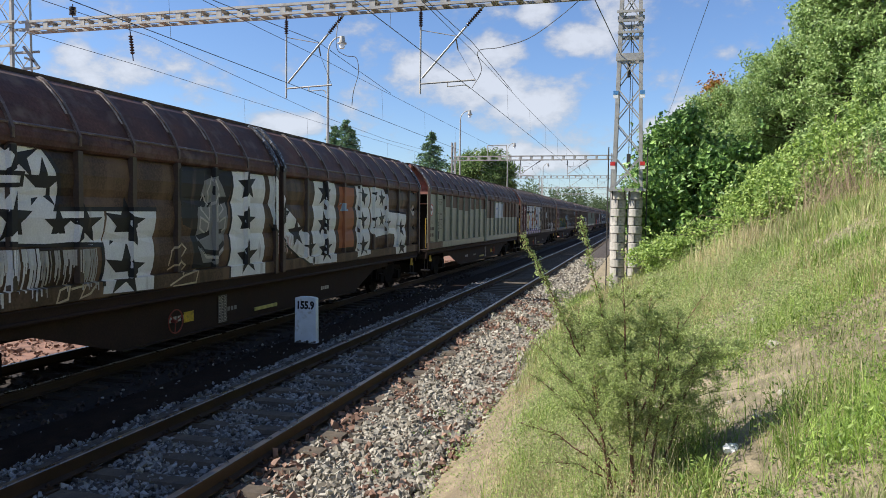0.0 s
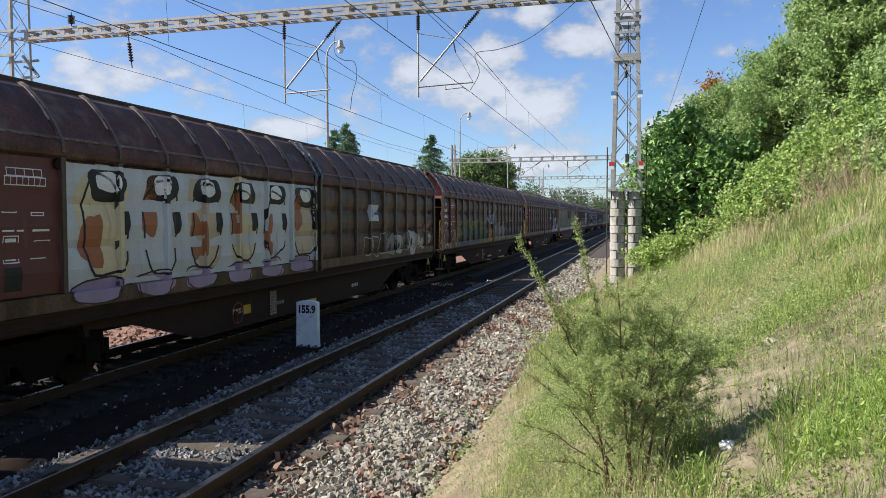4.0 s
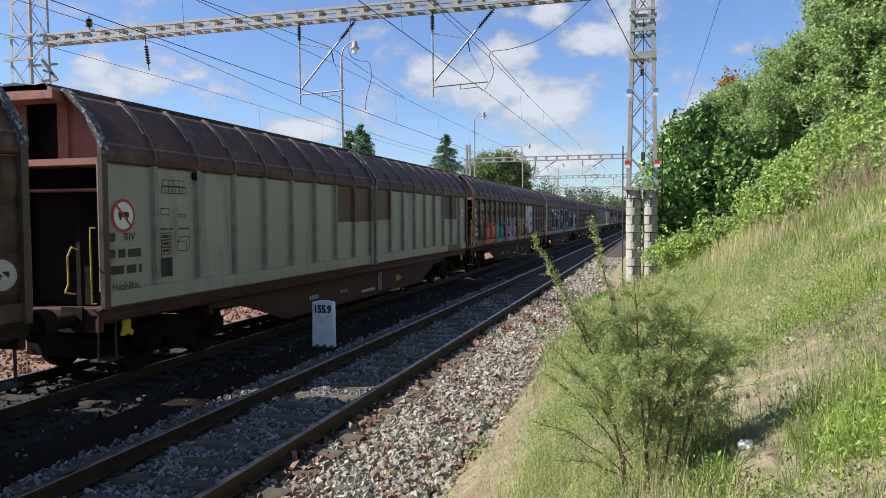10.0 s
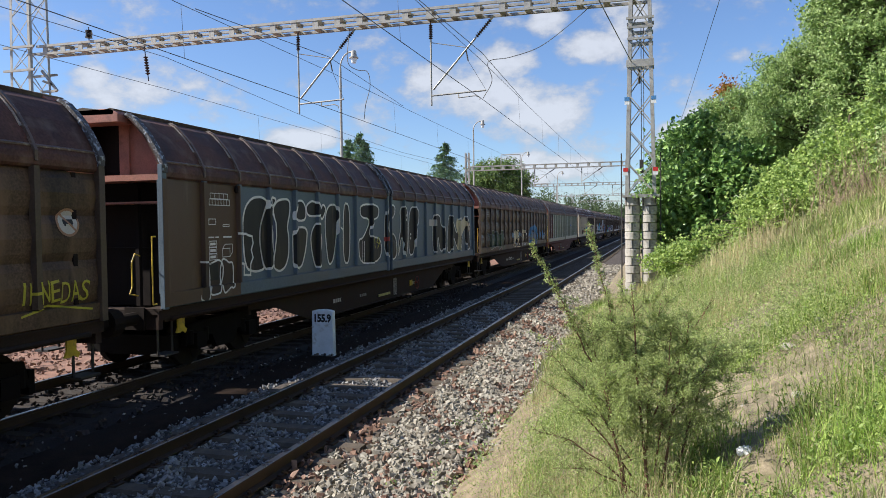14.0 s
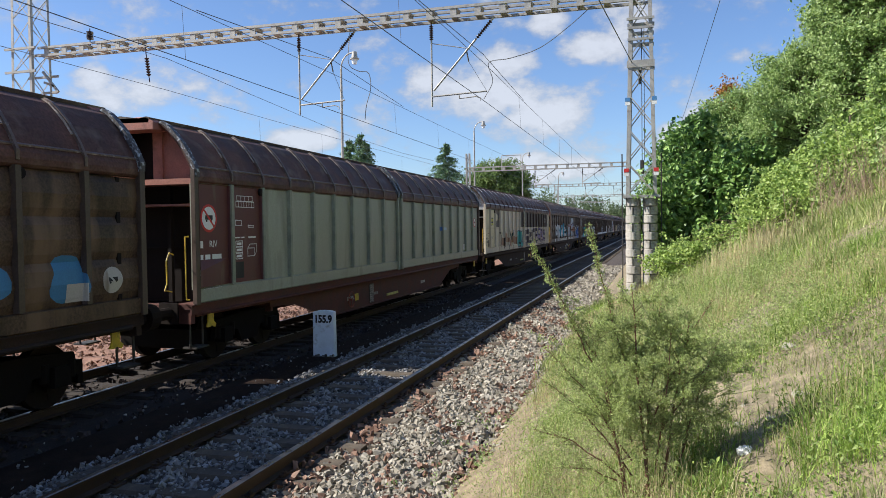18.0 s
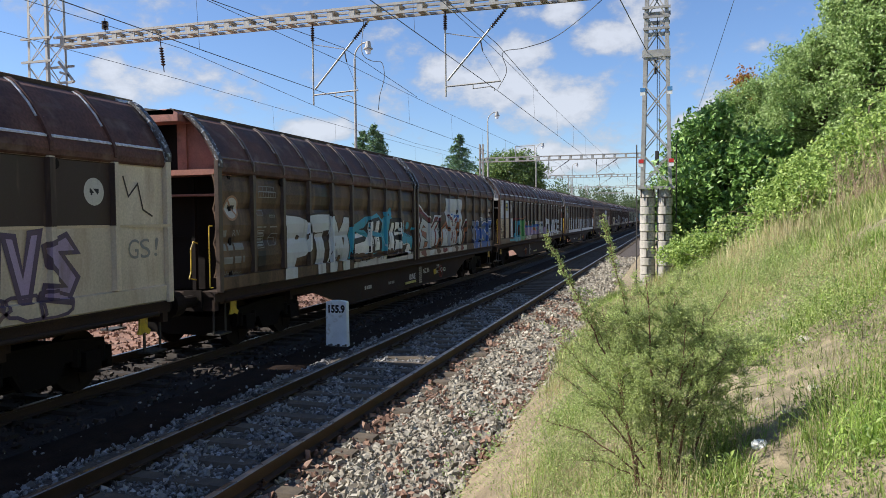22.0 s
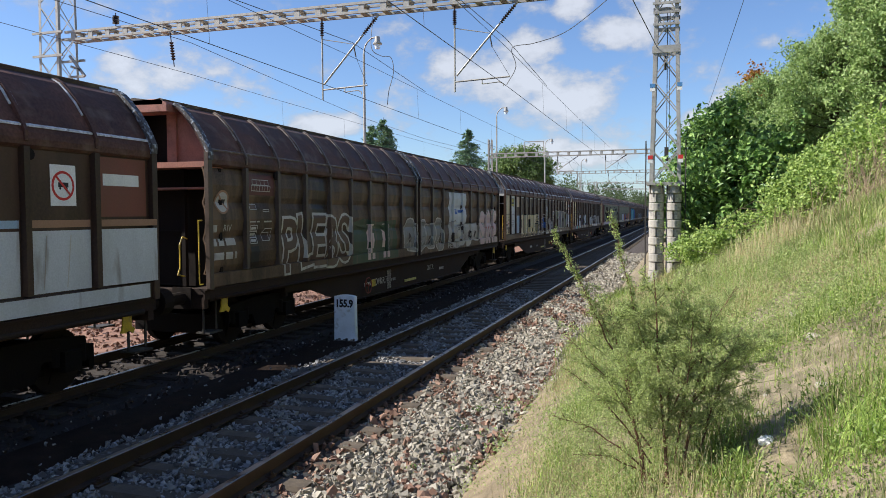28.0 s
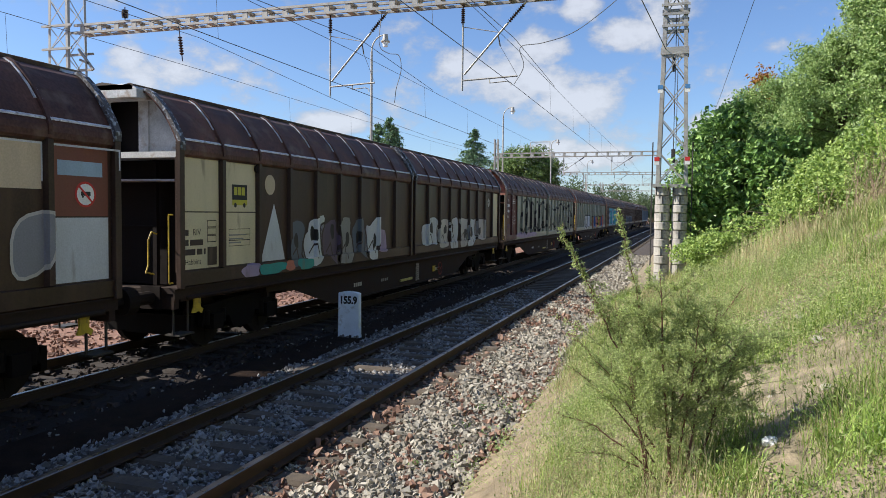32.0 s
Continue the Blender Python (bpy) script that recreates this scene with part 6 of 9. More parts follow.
for nm, col in dict(p_white=(0.78, 0.78, 0.76), p_pale=(0.50, 0.48, 0.44), p_grey=(0.24, 0.24, 0.23), p_black=(0.014, 0.014, 0.015), p_orange=(0.36, 0.13, 0.055),
                    p_red=(0.42, 0.055, 0.045), p_dark_red=(0.16, 0.022, 0.025), p_teal=(0.02, 0.30, 0.27), p_cyan=(0.05, 0.33, 0.45), p_blue=(0.035, 0.12, 0.40),
                    p_navy=(0.02, 0.035, 0.10), p_green=(0.07, 0.30, 0.09), p_olive=(0.13, 0.14, 0.035), p_forest=(0.02, 0.045, 0.03), p_yellow=(0.50, 0.46, 0.05),
                    p_cream=(0.64, 0.56, 0.36), p_lilac=(0.36, 0.28, 0.42), p_mauve=(0.095, 0.066, 0.11), p_soot=(0.062, 0.046, 0.058), p_pink=(0.62, 0.47, 0.45), p_salmon=(0.50, 0.17, 0.11),
                    p_slate=(0.10, 0.125, 0.16), p_tan=(0.54, 0.44, 0.30), p_sky=(0.32, 0.44, 0.56), p_oxide=(0.115, 0.035, 0.031), p_brown=(0.10, 0.058, 0.036),
                    p_dark=(0.042, 0.026, 0.021), p_silver=(0.55, 0.58, 0.60), p_rust=(0.34, 0.19, 0.115), p_rust_red=(0.19, 0.062, 0.04), p_umber=(0.13, 0.066, 0.042), p_sage=(0.20, 0.22, 0.165), p_haze=(0.24, 0.245, 0.27), p_moss=(0.045, 0.075, 0.04), p_blue2=(0.05, 0.20, 0.38), p_grn=(0.19, 0.22, 0.155)).items():
    spray(nm, col, dirt_amount=0.12 if nm in ("p_grey", "p_pale", "p_olive", "p_mauve", "p_moss") else 0.03)

SIDE_Z = np.array([z for x, z in SIDE])
SIDE_X = np.array([x for x, z in SIDE])
FLAT_Z, FLAT_X = np.array([z for x, z in FLAT]), np.array([x for x, z in FLAT])
EDGES = [[0.09, HALF - 0.17], [0.17, HALF - 0.07]]
# paintings are laid out in even bays; these are the true bays of the walls
EVEN = [0.0] + [0.03 + i * PANEL for i in range(1, 9)] + [HALF] + [HALF + 0.03 + i * PANEL for i in range(1, 9)] + [2 * HALF]
TRUE = [0.0] + POSTS[0] + [HALF] + [HALF + q for q in POSTS[1]] + [2 * HALF]


def relief(u, v, flat=False):
    """How far the painted surface stands out at u metres from the wagon's front end and the height v."""
    x = float(np.interp(v, FLAT_Z, FLAT_X) if flat else np.interp(v, SIDE_Z, SIDE_X))
    y = u if u < HALF else u - HALF
    if 1.48 < v < 3.41:
        for p in POSTS[0 if u < HALF else 1]:
            d = abs(y - p)
            if d < 0.0582:
                x = max(x, 1.335 + 0.09 * min(1.0, (0.0582 - d) / 0.012))
    if 1.19 < v < 3.39:
        for p in EDGES[0 if u < HALF else 1]:
            if abs(y - p) < 0.0605:
                x = max(x, 1.43)
    return x


class Art:
    """Collects flat shapes in colours and lays them on a wagon's wall, over its posts and bulges."""

    def __init__(self, index):
        self.wagon, self.walls = WAGONS[index - FIRST]
        self.rng = random.Random(index * 7 + 3)
        self.bins, self.count, self.join, self.slip = {}, 0, False, 0.0

    def add(self, color, verts, faces, layer=1, name="graffiti"):
        if not self.join:
            self.count += 1
        self.bins.setdefault((name, color, layer, self.count), []).append((verts, faces))

    def together(self, job, *args):
        """What is drawn in one go with one colour stays one piece of paint."""
        if not self.join:
            self.count += 1
        kept, self.join = self.join, True
        job(*args)
        self.join = kept

    def poly(self, color, pts, layer=1, name="graffiti"):
        self.add(color, pts, [tuple(range(len(pts)))], layer, name)

    def rect(self, color, u0, u1, v0, v1, layer=1, name="paint_patch"):
        self.poly(color, [(u0, v0), (u1, v0), (u1, v1), (u0, v1)], layer, name)

    def disc(self, color, u, v, r, layer=1, name="sign", n=20, squash=1.0):
        self.poly(color, [(u + math.cos(k * math.tau / n) * r, v + math.sin(k * math.tau / n) * r * squash) for k in range(n)], layer, name)

    def star(self, color, u, v, r, layer=2, tilt=0.0, long=1.25):
        pts = []
        for k in range(10):
            a = math.pi / 2 + k * math.pi / 5 + tilt
            q = r if k % 2 == 0 else r * 0.38
            pts.append((u + math.cos(a) * q, v + math.sin(a) * q * long))
        self.add(color, pts, [(k - 1 if k else 9, k, k + 1) for k in range(0, 10, 2)] + [(1, 3, 5), (1, 5, 7), (1, 7, 9)], layer)

    def rounded(self, pts, turns=2):
        """A closed outline with its corners worn round."""
        for _ in range(turns):
            pts = [(p[0] * w + q[0] * (1 - w), p[1] * w + q[1] * (1 - w)) for p, q in zip(pts, pts[1:] + pts[:1]) for w in (0.78, 0.22)]
        return pts

    def stroke(self, color, pts, width, layer=2, name="graffiti"):
        """One unbroken ribbon of paint along a line."""
        pts = [p for i, p in enumerate(pts) if i == 0 or math.hypot(p[0] - pts[i - 1][0], p[1] - pts[i - 1][1]) > 1e-4]
        n = len(pts)
        if n < 2:
            return
        closed = math.hypot(pts[0][0] - pts[-1][0], pts[0][1] - pts[-1][1]) < 1e-3 and n > 3
        if closed:
            n -= 1
            pts = pts[:n]
        verts = []
        for i, (x, y) in enumerate(pts):
            p = pts[i - 1] if closed or i else (2 * x - pts[1][0], 2 * y - pts[1][1])
            q = pts[(i + 1) % n] if closed or i < n - 1 else (2 * x - pts[i - 1][0], 2 * y - pts[i - 1][1])
            a, b = Vector((x - p[0], y - p[1])).normalized(), Vector((q[0] - x, q[1] - y)).normalized()
            t = a + b
            t = t.normalized() if t.length > 0.2 else Vector((-a.y, a.x))
            reach = width / 2 / max(0.55, abs(t.dot(a)))
            end = 0.0 if closed or 0 < i < n - 1 else width * 0.3 * (-1 if i == 0 else 1)
            verts += [(x - t.y * reach + t.x * end, y + t.x * reach + t.y * end), (x + t.y * reach + t.x * end, y - t.x * reach + t.y * end)]
        faces = [(2 * i, 2 * i + 1, (2 * i + 3) % (2 * n), (2 * i + 2) % (2 * n)) for i in range(n if closed else n - 1)]
        self.add(color, verts, faces, layer, name)

    def blob(self, u, v, ru, rv, wob=0.18, n=22, power=0.75):
        ph = [self.rng.random() * 6.3 for _ in range(3)]
        pts = []
        for k in range(n):
            a = k * math.tau / n
            w = 1 + wob * (0.6 * math.sin(2 * a + ph[0]) + 0.5 * math.sin(3 * a + ph[1]) + 0.3 * math.sin(5 * a + ph[2]))
            c, s = math.cos(a), math.sin(a)
            pts.append((u + math.copysign(abs(c) ** power, c) * ru * w, v + math.copysign(abs(s) ** power, s) * rv * w))
        return pts

    def ring(self, color, pts, width, layer=2):
        self.stroke(color, pts + pts[:1], width, layer)

    def piece(self, u0, u1, v0, v1, count, fill, edge, halo=None, hole=None, line=0.05, wob=0.2, layer=1):
        """Unreadable spray lettering: a row of swollen shapes with outlines, drips and small openings."""
        w = (u1 - u0) / count
        cells = []
        for i in range(count):
            cu = u0 + (i + 0.5) * w + self.rng.uniform(-0.06, 0.06) * w
            cv = (v0 + v1) / 2 + self.rng.uniform(-0.05, 0.05) * (v1 - v0)
            cells.append((cu, cv, w * self.rng.uniform(0.50, 0.62), (v1 - v0) / 2 * self.rng.uniform(0.85, 1.05)))
        if halo:
            for c in cells:
                self.poly(halo, self.blob(c[0], c[1], c[2] * 1.25 + 0.05, c[3] * 1.12 + 0.04, wob * 0.8), layer)
        for i, c in enumerate(cells):
            pts = self.blob(*c, wob, 24, 0.62)
            col = fill[i % len(fill)] if isinstance(fill, (list, tuple)) else fill
            if col:
                self.poly(col, pts, layer + 1)
            self.ring(edge, pts, line, layer + 2)
            if hole:
                hu, hv = c[0] + self.rng.uniform(-0.2, 0.2) * w, c[1] + self.rng.uniform(-0.25, 0.25) * (v1 - v0)
                self.poly(hole, self.blob(hu, hv, c[2] * 0.22, c[3] * 0.34, 0.2, 14), layer + 2)
                self.stroke(edge, [(c[0] - c[2] * 0.5, c[1] - c[3] * 0.5), (c[0], c[1] - c[3] * 0.1), (c[0] + c[2] * 0.25, c[1] - c[3] * 0.75)], line * 0.8, layer + 2)

    def word(self, text, u0, u1, v0, v1, fill, edge=None, grow=0.05, layer=1, wild=1.0, bold=0.0, halo=None, name="graffiti"):
        """Readable letters, each one tilted and stretched a little, fitted into a box."""
        n = len(text)
        step = (u1 - u0) / n
        for i, ch in enumerate(text):
            if ch == " ":
                continue
            tilt, lift = self.rng.uniform(-7, 7) * wild, self.rng.uniform(-0.06, 0.06) * wild * (v1 - v0)
            for off, col, lay in ((bold + grow * 2.0, halo, layer), (bold + grow, edge, layer + 1), (bold, fill, layer + 2)):
                if not col:
                    continue
                vs, fs = glyph(ch, off / (v1 - v0) * 0.72)
                lo, hi = glyph_box(ch)
                sx, sz = step * 0.88 / max(0.25, hi[0] - lo[0]) if ch not in "I1.!" else step * 0.3 / max(0.12, hi[0] - lo[0]), (v1 - v0) / max(0.3, hi[1] - lo[1])
                if ch in ".":
                    sz = sx
                cu, cv = u0 + (i + 0.5) * step, (v0 + v1) / 2 + lift
                c, s = math.cos(radians(tilt)), math.sin(radians(tilt))
                out = []
                for x, z in vs:
                    x, z = (x - (lo[0] + hi[0]) / 2) * sx, (z - (lo[1] + hi[1]) / 2) * sz
                    out.append((cu + c * x - s * z, cv + s * x + c * z))
                self.add(col, out, fs, lay, name)

    def text(self, words, u, v, height, color, layer=2, name="stencil"):
        me = text_mesh("stencil", words, height * 1.35, None, 0.0)
        vs = [(u + p.co.x, v + p.co.z) for p in me.vertices]
        self.add(color, vs, [tuple(f.vertices) for f in me.polygons], layer, name)
        bpy.data.meshes.remove(me)

    def bars(self, u, v, widths, height, color, layer=2, name="stencil", gap=0.04):
        self.together(self.bar_bits, u, v, widths, height, color, layer, name, gap)

    def bar_bits(self, u, v, widths, height, color, layer, name, gap):
        for w in widths:
            self.rect(color, u, u + w, v - height / 2, v + height / 2, layer, name)
            u += w + gap

    def frame_box(self, u0, u1, v0, v1, color, line=0.014, layer=2):
        self.stroke(color, [(u0, v0), (u1, v0), (u1, v1), (u0, v1), (u0, v0)], line, layer, "stencil")

    def shunt_sign(self, u, v, r=0.22, faded=None):
        self.together(self.sign_bits, u, v, r, faded)

    def sign_bits(self, u, v, r, faded):
        """Round white sign with a red rim, a struck-out wagon on it."""
        self.disc(faded or "red_paint", u, v, r, 3)
        self.disc("p_white" if not faded else "p_pale", u, v, r * 0.82, 4)
        self.rect("p_black", u - r * 0.45, u + r * 0.45, v - r * 0.1, v + r * 0.22, 5, "sign")
        self.disc("p_black", u - r * 0.28, v - r * 0.18, r * 0.09, 5)
        self.disc("p_black", u + r * 0.28, v - r * 0.18, r * 0.09, 5)
        self.stroke(faded or "red_paint", [(u - r * 0.58, v + r * 0.58), (u + r * 0.58, v - r * 0.58)], r * 0.16, 6, "sign")

    def stencils(self, color, high, box=True, worn=False):
        self.together(self.stencil_bits, color, high, box, worn)

    def stencil_bits(self, color, high, box, worn):
        """The lettering of the front panels: running number as bars, class code, tables and a vent."""
        v = 3.12 if high else 2.27
        self.bars(0.24, v, (0.12,), 0.13, color)
        self.text("RIV", 0.68, v, 0.13, color)
        self.bars(0.24, v - 0.25, (0.12, 0.16, 0.3), 0.13, color, gap=0.06)
        self.bars(0.24, v - 0.5, (0.3, 0.22, 0.07), 0.13, color, gap=0.06)
        if not worn:
            self.text("Habbillns", 0.58, v - 0.76, 0.12, color)
        for i in range(4):
            self.frame_box(1.52 + i * 0.15, 1.67 + i * 0.15, 3.10, 3.20, color)
        for i in range(7):
            self.frame_box(1.48 + i * 0.1, 1.58 + i * 0.1, 2.98, 3.09, color)
        self.frame_box(1.45, 1.68, 2.62, 2.72, color)
        self.frame_box(1.93, 2.15, 2.58, 2.62, color)
        self.bars(1.42, 2.38, (0.2, 0.12), 0.025, color)
        self.bars(1.93, 2.38, (0.3,), 0.03, color)
        for dv in (0, 0.12, 0.24):
            self.frame_box(1.45, 1.70, 1.96 + dv, 2.07 + dv, color)
            self.bars(1.48, 2.015 + dv, (0.18,), 0.05, color)
        self.frame_box(1.90, 2.16, 2.0, 2.16, color)
        self.stroke(color, [(1.90, 2.16), (1.99, 2.24), (2.25, 2.24), (2.25, 2.08), (2.16, 2.0)], 0.014, 2, "stencil")
        if box:
            self.rect("p_black", 1.44, 1.74, 1.58, 1.90, 3, "vent")

    def logo_patch(self, u0, u1, v0, v1, col="p_silver"):
        """A plain board or repainted field with a blue emblem of two linked bars."""
        self.rect(col, u0, u1, v0, v1, 1, "logo_board")
        h = (v1 - v0) * (0.5 if v1 - v0 < 0.8 else 0.13)
        cu, cv = (u0 + (u1 - u0) * 0.12 if v1 - v0 < 0.8 else u0 + 0.75), v0 + (v1 - v0) * (0.5 if v1 - v0 < 0.8 else 0.62)
        self.rect("p_blue", cu, cu + h * 1.1, cv - h / 2, cv + h / 2, 2, "logo_board")
        self.rect(col, cu + h * 0.35, cu + h * 0.95, cv - h * 0.2, cv + h * 0.2, 3, "logo_board")
        self.rect("p_sky", cu + h * 0.8, cu + h * 1.35, cv - h / 2, cv + h / 2, 2, "logo_board")
        self.rect("p_blue", cu + h * 1.6, cu + h * 3.6, cv - h * 0.25, cv + h * 0.2, 2, "logo_board")

    def done(self):
        for (name, color, layer, _), shapes in self.bins.items():
            bm = bmesh.new()
            for verts, faces in shapes:
                vs = [bm.verts.new((0, float(np.interp(u + (self.slip if u > 2.5 else 0.0), EVEN, TRUE)), v)) for u, v in verts]
                for f in faces:
                    if len(set(f)) == len(f) and len(f) > 2:
                        try:
                            bm.faces.new([vs[i] for i in f])
                        except ValueError:
                            pass
            if not bm.faces:
                bm.free()
                continue
            bm.normal_update()
            big = [f for f in bm.faces if len(f.verts) > 4]
            if big:
                bmesh.ops.triangulate(bm, faces=big, ngon_method="EAR_CLIP")
            us, zs = [v.co.y for v in bm.verts], [v.co.z for v in bm.verts]
            cuts = []
            for base, edges, posts in zip((0.0, HALF), EDGES, POSTS):
                for p in posts:
                    cuts += [base + p + d for d in (-0.0582, -0.046, 0.046, 0.0582)]
                for p in edges:
                    cuts += [base + p + d for d in (-0.0605, -0.0597, 0.0597, 0.0605)]
            cuts += [HALF - 0.128, HALF + 0.132]
            for c in cuts:
                if min(us) < c < max(us):
                    bmesh.ops.bisect_plane(bm, geom=bm.verts[:] + bm.edges[:] + bm.faces[:], plane_co=(0, c, 0), plane_no=(0, 1, 0))
            for z in [q for q in SIDE_Z] + [1.235, 3.38]:
                if min(zs) < z < max(zs):
                    bmesh.ops.bisect_plane(bm, geom=bm.verts[:] + bm.edges[:] + bm.faces[:], plane_co=(0, 0, z), plane_no=(0, 0, 1))
            gone = []
            for f in bm.faces:
                c = f.calc_center_median()
                if c.z < 1.235 or c.z > 3.38 or c.y < 0.03 or c.y > 2 * HALF - 0.01 or HALF - 0.128 < c.y < HALF + 0.132:
                    gone.append(f)
            bmesh.ops.delete(bm, geom=gone, context="FACES")
            if not bm.faces:
                bm.free()
                continue
            mid = sum(v.co.y for v in bm.verts) / len(bm.verts)
            sheet = self.walls[0] if mid < HALF else self.walls[1]
            for v in bm.verts:
                v.co.x = relief(v.co.y, v.co.z, bool(self.wagon["flat"])) + 0.0035 + 0.0022 * layer
                v.co.y -= HALF + sheet.location.y
            for f in bm.faces:
                f.normal_update()
                if f.normal.x < 0:
                    f.normal_flip()
            me = bpy.data.meshes.new(name)
            bm.to_mesh(me)
            bm.free()
            me.materials.append(M[color])
            ob = new(name, me)
            ob.parent = sheet
            if len(shapes) > 1:
                tagged(ob, kind="stuff")


GLYPHS = {}


def glyph(ch, off):
    key = (ch, round(off, 3))
    if key not in GLYPHS:
        me = text_mesh("glyph", ch, 1.0, None, 0.0, off)
        GLYPHS[key] = ([(v.co.x, v.co.z) for v in me.vertices], [tuple(p.vertices) for p in me.polygons])
        bpy.data.meshes.remove(me)
    return GLYPHS[key]


def glyph_box(ch):
    vs, fs = glyph(ch, 0.0)
    return (min(v[0] for v in vs), min(v[1] for v in vs)), (max(v[0] for v in vs), max(v[1] for v in vs))


def keeper_panels(a, style):
    """Pale front panels of the black wagons with their tables, and a black and yellow emblem."""
    top, low = ("p_silver", "p_tan") if style == 1 else ("p_cream", "p_cream")
    a.rect(top, 0.16, 1.18, 2.48, 3.38, 1)
    a.rect(low, 0.16, 1.18, 1.50, 2.46, 1)
    a.rect(top if style != 2 else "p_silver", 1.33, 2.40, 2.48, 3.38, 1)
    a.rect(low if style != 2 else "p_silver", 1.33, 2.40, 1.50, 2.46, 1)
    u, v = (1.65, 3.0) if style != 3 else (1.6, 2.72)
    a.rect("p_black", u, u + 0.5, v - 0.02, v + 0.26, 3, "emblem")
    a.bars(u + 0.06, v + 0.14, (0.1, 0.12, 0.1), 0.15, "p_yellow", 4, "emblem", 0.02)
    a.rect("p_yellow", u, u + 0.5, v - 0.12, v - 0.02, 3, "emblem")
    a.disc("p_black", u + 0.1, v - 0.12, 0.045, 4, "emblem", 10)
    a.disc("p_black", u + 0.4, v - 0.12, 0.045, 4, "emblem", 10)
    for i in range(3):
        a.bars(0.3 if style == 1 else 1.5, (3.25 if style == 1 else 2.05) - i * 0.07, (0.55 - 0.08 * i,), 0.025, "p_grey", 3)
    c = "p_dark"
    for dv in (0, 0.13, 0.26):
        a.frame_box(0.85, 1.1, 1.95 + dv, 2.06 + dv, c)
        a.frame_box(1.5, 2.2, 1.85 + dv * 0.8, 1.95 + dv * 0.8, c, 0.01)
    a.bars(0.24, 2.12, (0.1,), 0.1, c)
    a.text("RIV", 0.56, 2.12, 0.11, c)
    a.bars(0.24, 1.95, (0.1, 0.35), 0.1, c)
    a.bars(0.24, 1.79, (0.28, 0.15, 0.05), 0.1, c)
    a.text("Habbins", 0.46, 1.62, 0.1, c)
    a.rect("p_dark", 0.85, 1.12, 1.54, 1.86, 3, "vent")


def chipped_frames(a, first=2, color="p_silver"):
    """Pale worn edges along the top and one side of every panel."""
    for b in (0.0, HALF):
        for p in range(first if b == 0.0 else 0, 9):
            u0, u1 = b + 0.13 + p * PANEL, b + (p + 1) * PANEL - 0.05
            a.stroke(color, [(u0, 3.345), (u1, 3.345), (u1, 3.345 - a.rng.uniform(0.25, 0.5))], 0.028, 2, "worn_edge")


def rear_marks(a, v=2.7, faded=None, u=21.35):
    a.shunt_sign(u, v, 0.2, faded)


def drips(a, color, u0, u1, v, n, length):
    a.together(drip_bits, a, color, u0, u1, v, n, length)


def drip_bits(a, color, u0, u1, v, n, length):
    for i in range(n):
        u = u0 + (u1 - u0) * a.rng.random()
        a.rect(color, u, u + a.rng.uniform(0.015, 0.035), v - length * a.rng.uniform(0.2, 1), v, 2, "graffiti")


# 0: white fields with black stars, a dark painted mask
a = Art(0)
a.stencils("p_pale", False, worn=True)
a.poly("p_white", [(3.04, 3.53), (3.54, 3.51), (4.12, 3.52), (4.28, 3.4), (4.48, 3.11), (4.58, 2.76), (4.49, 2.55), (5.48, 2.55), (5.47, 2.02), (3.01, 2.14)], 1)
a.poly("p_white", [(5.54, 2.57), (6.77, 2.56), (6.65, 1.25), (5.41, 1.28)], 1)
for u, v, r, tall in ((3.85, 3.28, 0.39, 0.96), (4.26, 2.9, 0.37, 1.00), (3.74, 2.42, 0.34, 1.16), (4.54, 2.34, 0.29, 1.00), (5.07, 2.34, 0.38, 0.85), (5.96, 2.34, 0.52, 0.84), (5.96, 1.61, 0.52, 0.90),):
    a.star("p_black", u, v, r, 3, a.rng.uniform(-0.12, 0.12), tall)
a.stroke("p_black", [(3.04, 3.55), (4.12, 3.55), (4.3, 3.4), (4.5, 3.11), (4.6, 2.76), (4.49, 2.56), (6.77, 2.58)], 0.07, 3)
a.stroke("p_black", [(3.01, 2.12), (5.46, 2.03), (5.43, 1.42)], 0.07, 3)
a.stroke("p_black", [(3.53, 3.01), (3.9, 3.02), (3.89, 2.87), (3.53, 2.85)], 0.06, 3)
drips(a, "p_white", 3.17, 4.17, 2.02, 60, 0.75)
drips(a, "p_pale", 4.17, 5.31, 1.98, 60, 0.65)
a.stroke("p_tan", [(4.45, 1.24), (4.52, 1.42), (4.72, 1.48), (4.67, 1.28), (4.45, 1.24)], 0.035, 2)
a.stroke("p_tan", [(4.75, 1.42), (5.04, 1.45), (4.92, 1.27), (5.13, 1.32), (5.25, 1.43)], 0.035, 2)
a.stroke("p_tan", [(7.13, 1.62), (7.2, 1.86), (7.47, 2.02), (7.64, 1.89), (7.33, 1.62), (7.13, 1.54)], 0.035, 2)
a.stroke("p_tan", [(7.13, 1.27), (7.55, 1.41), (8, 1.48), (7.91, 1.26), (7.21, 1.24)], 0.035, 2)
a.stroke("p_tan", [(7.43, 1.7), (7.64, 1.59), (7.5, 1.44)], 0.035, 2)
a.poly("p_black", [(7.34, 3.29), (7.74, 3.49), (9.11, 3.55), (9.29, 3.41), (9, 2.06), (8.71, 1.5), (7.88, 1.51), (7.84, 2.24), (7.56, 2.32), (7.35, 2.79)], 1)
a.poly("p_grey", [(8.24, 3.13), (8.69, 3.26), (9.05, 2.84), (9.07, 2.28), (8.9, 1.79), (8.59, 1.55), (8.23, 1.57), (8.04, 1.87), (8.01, 2.5)], 2)
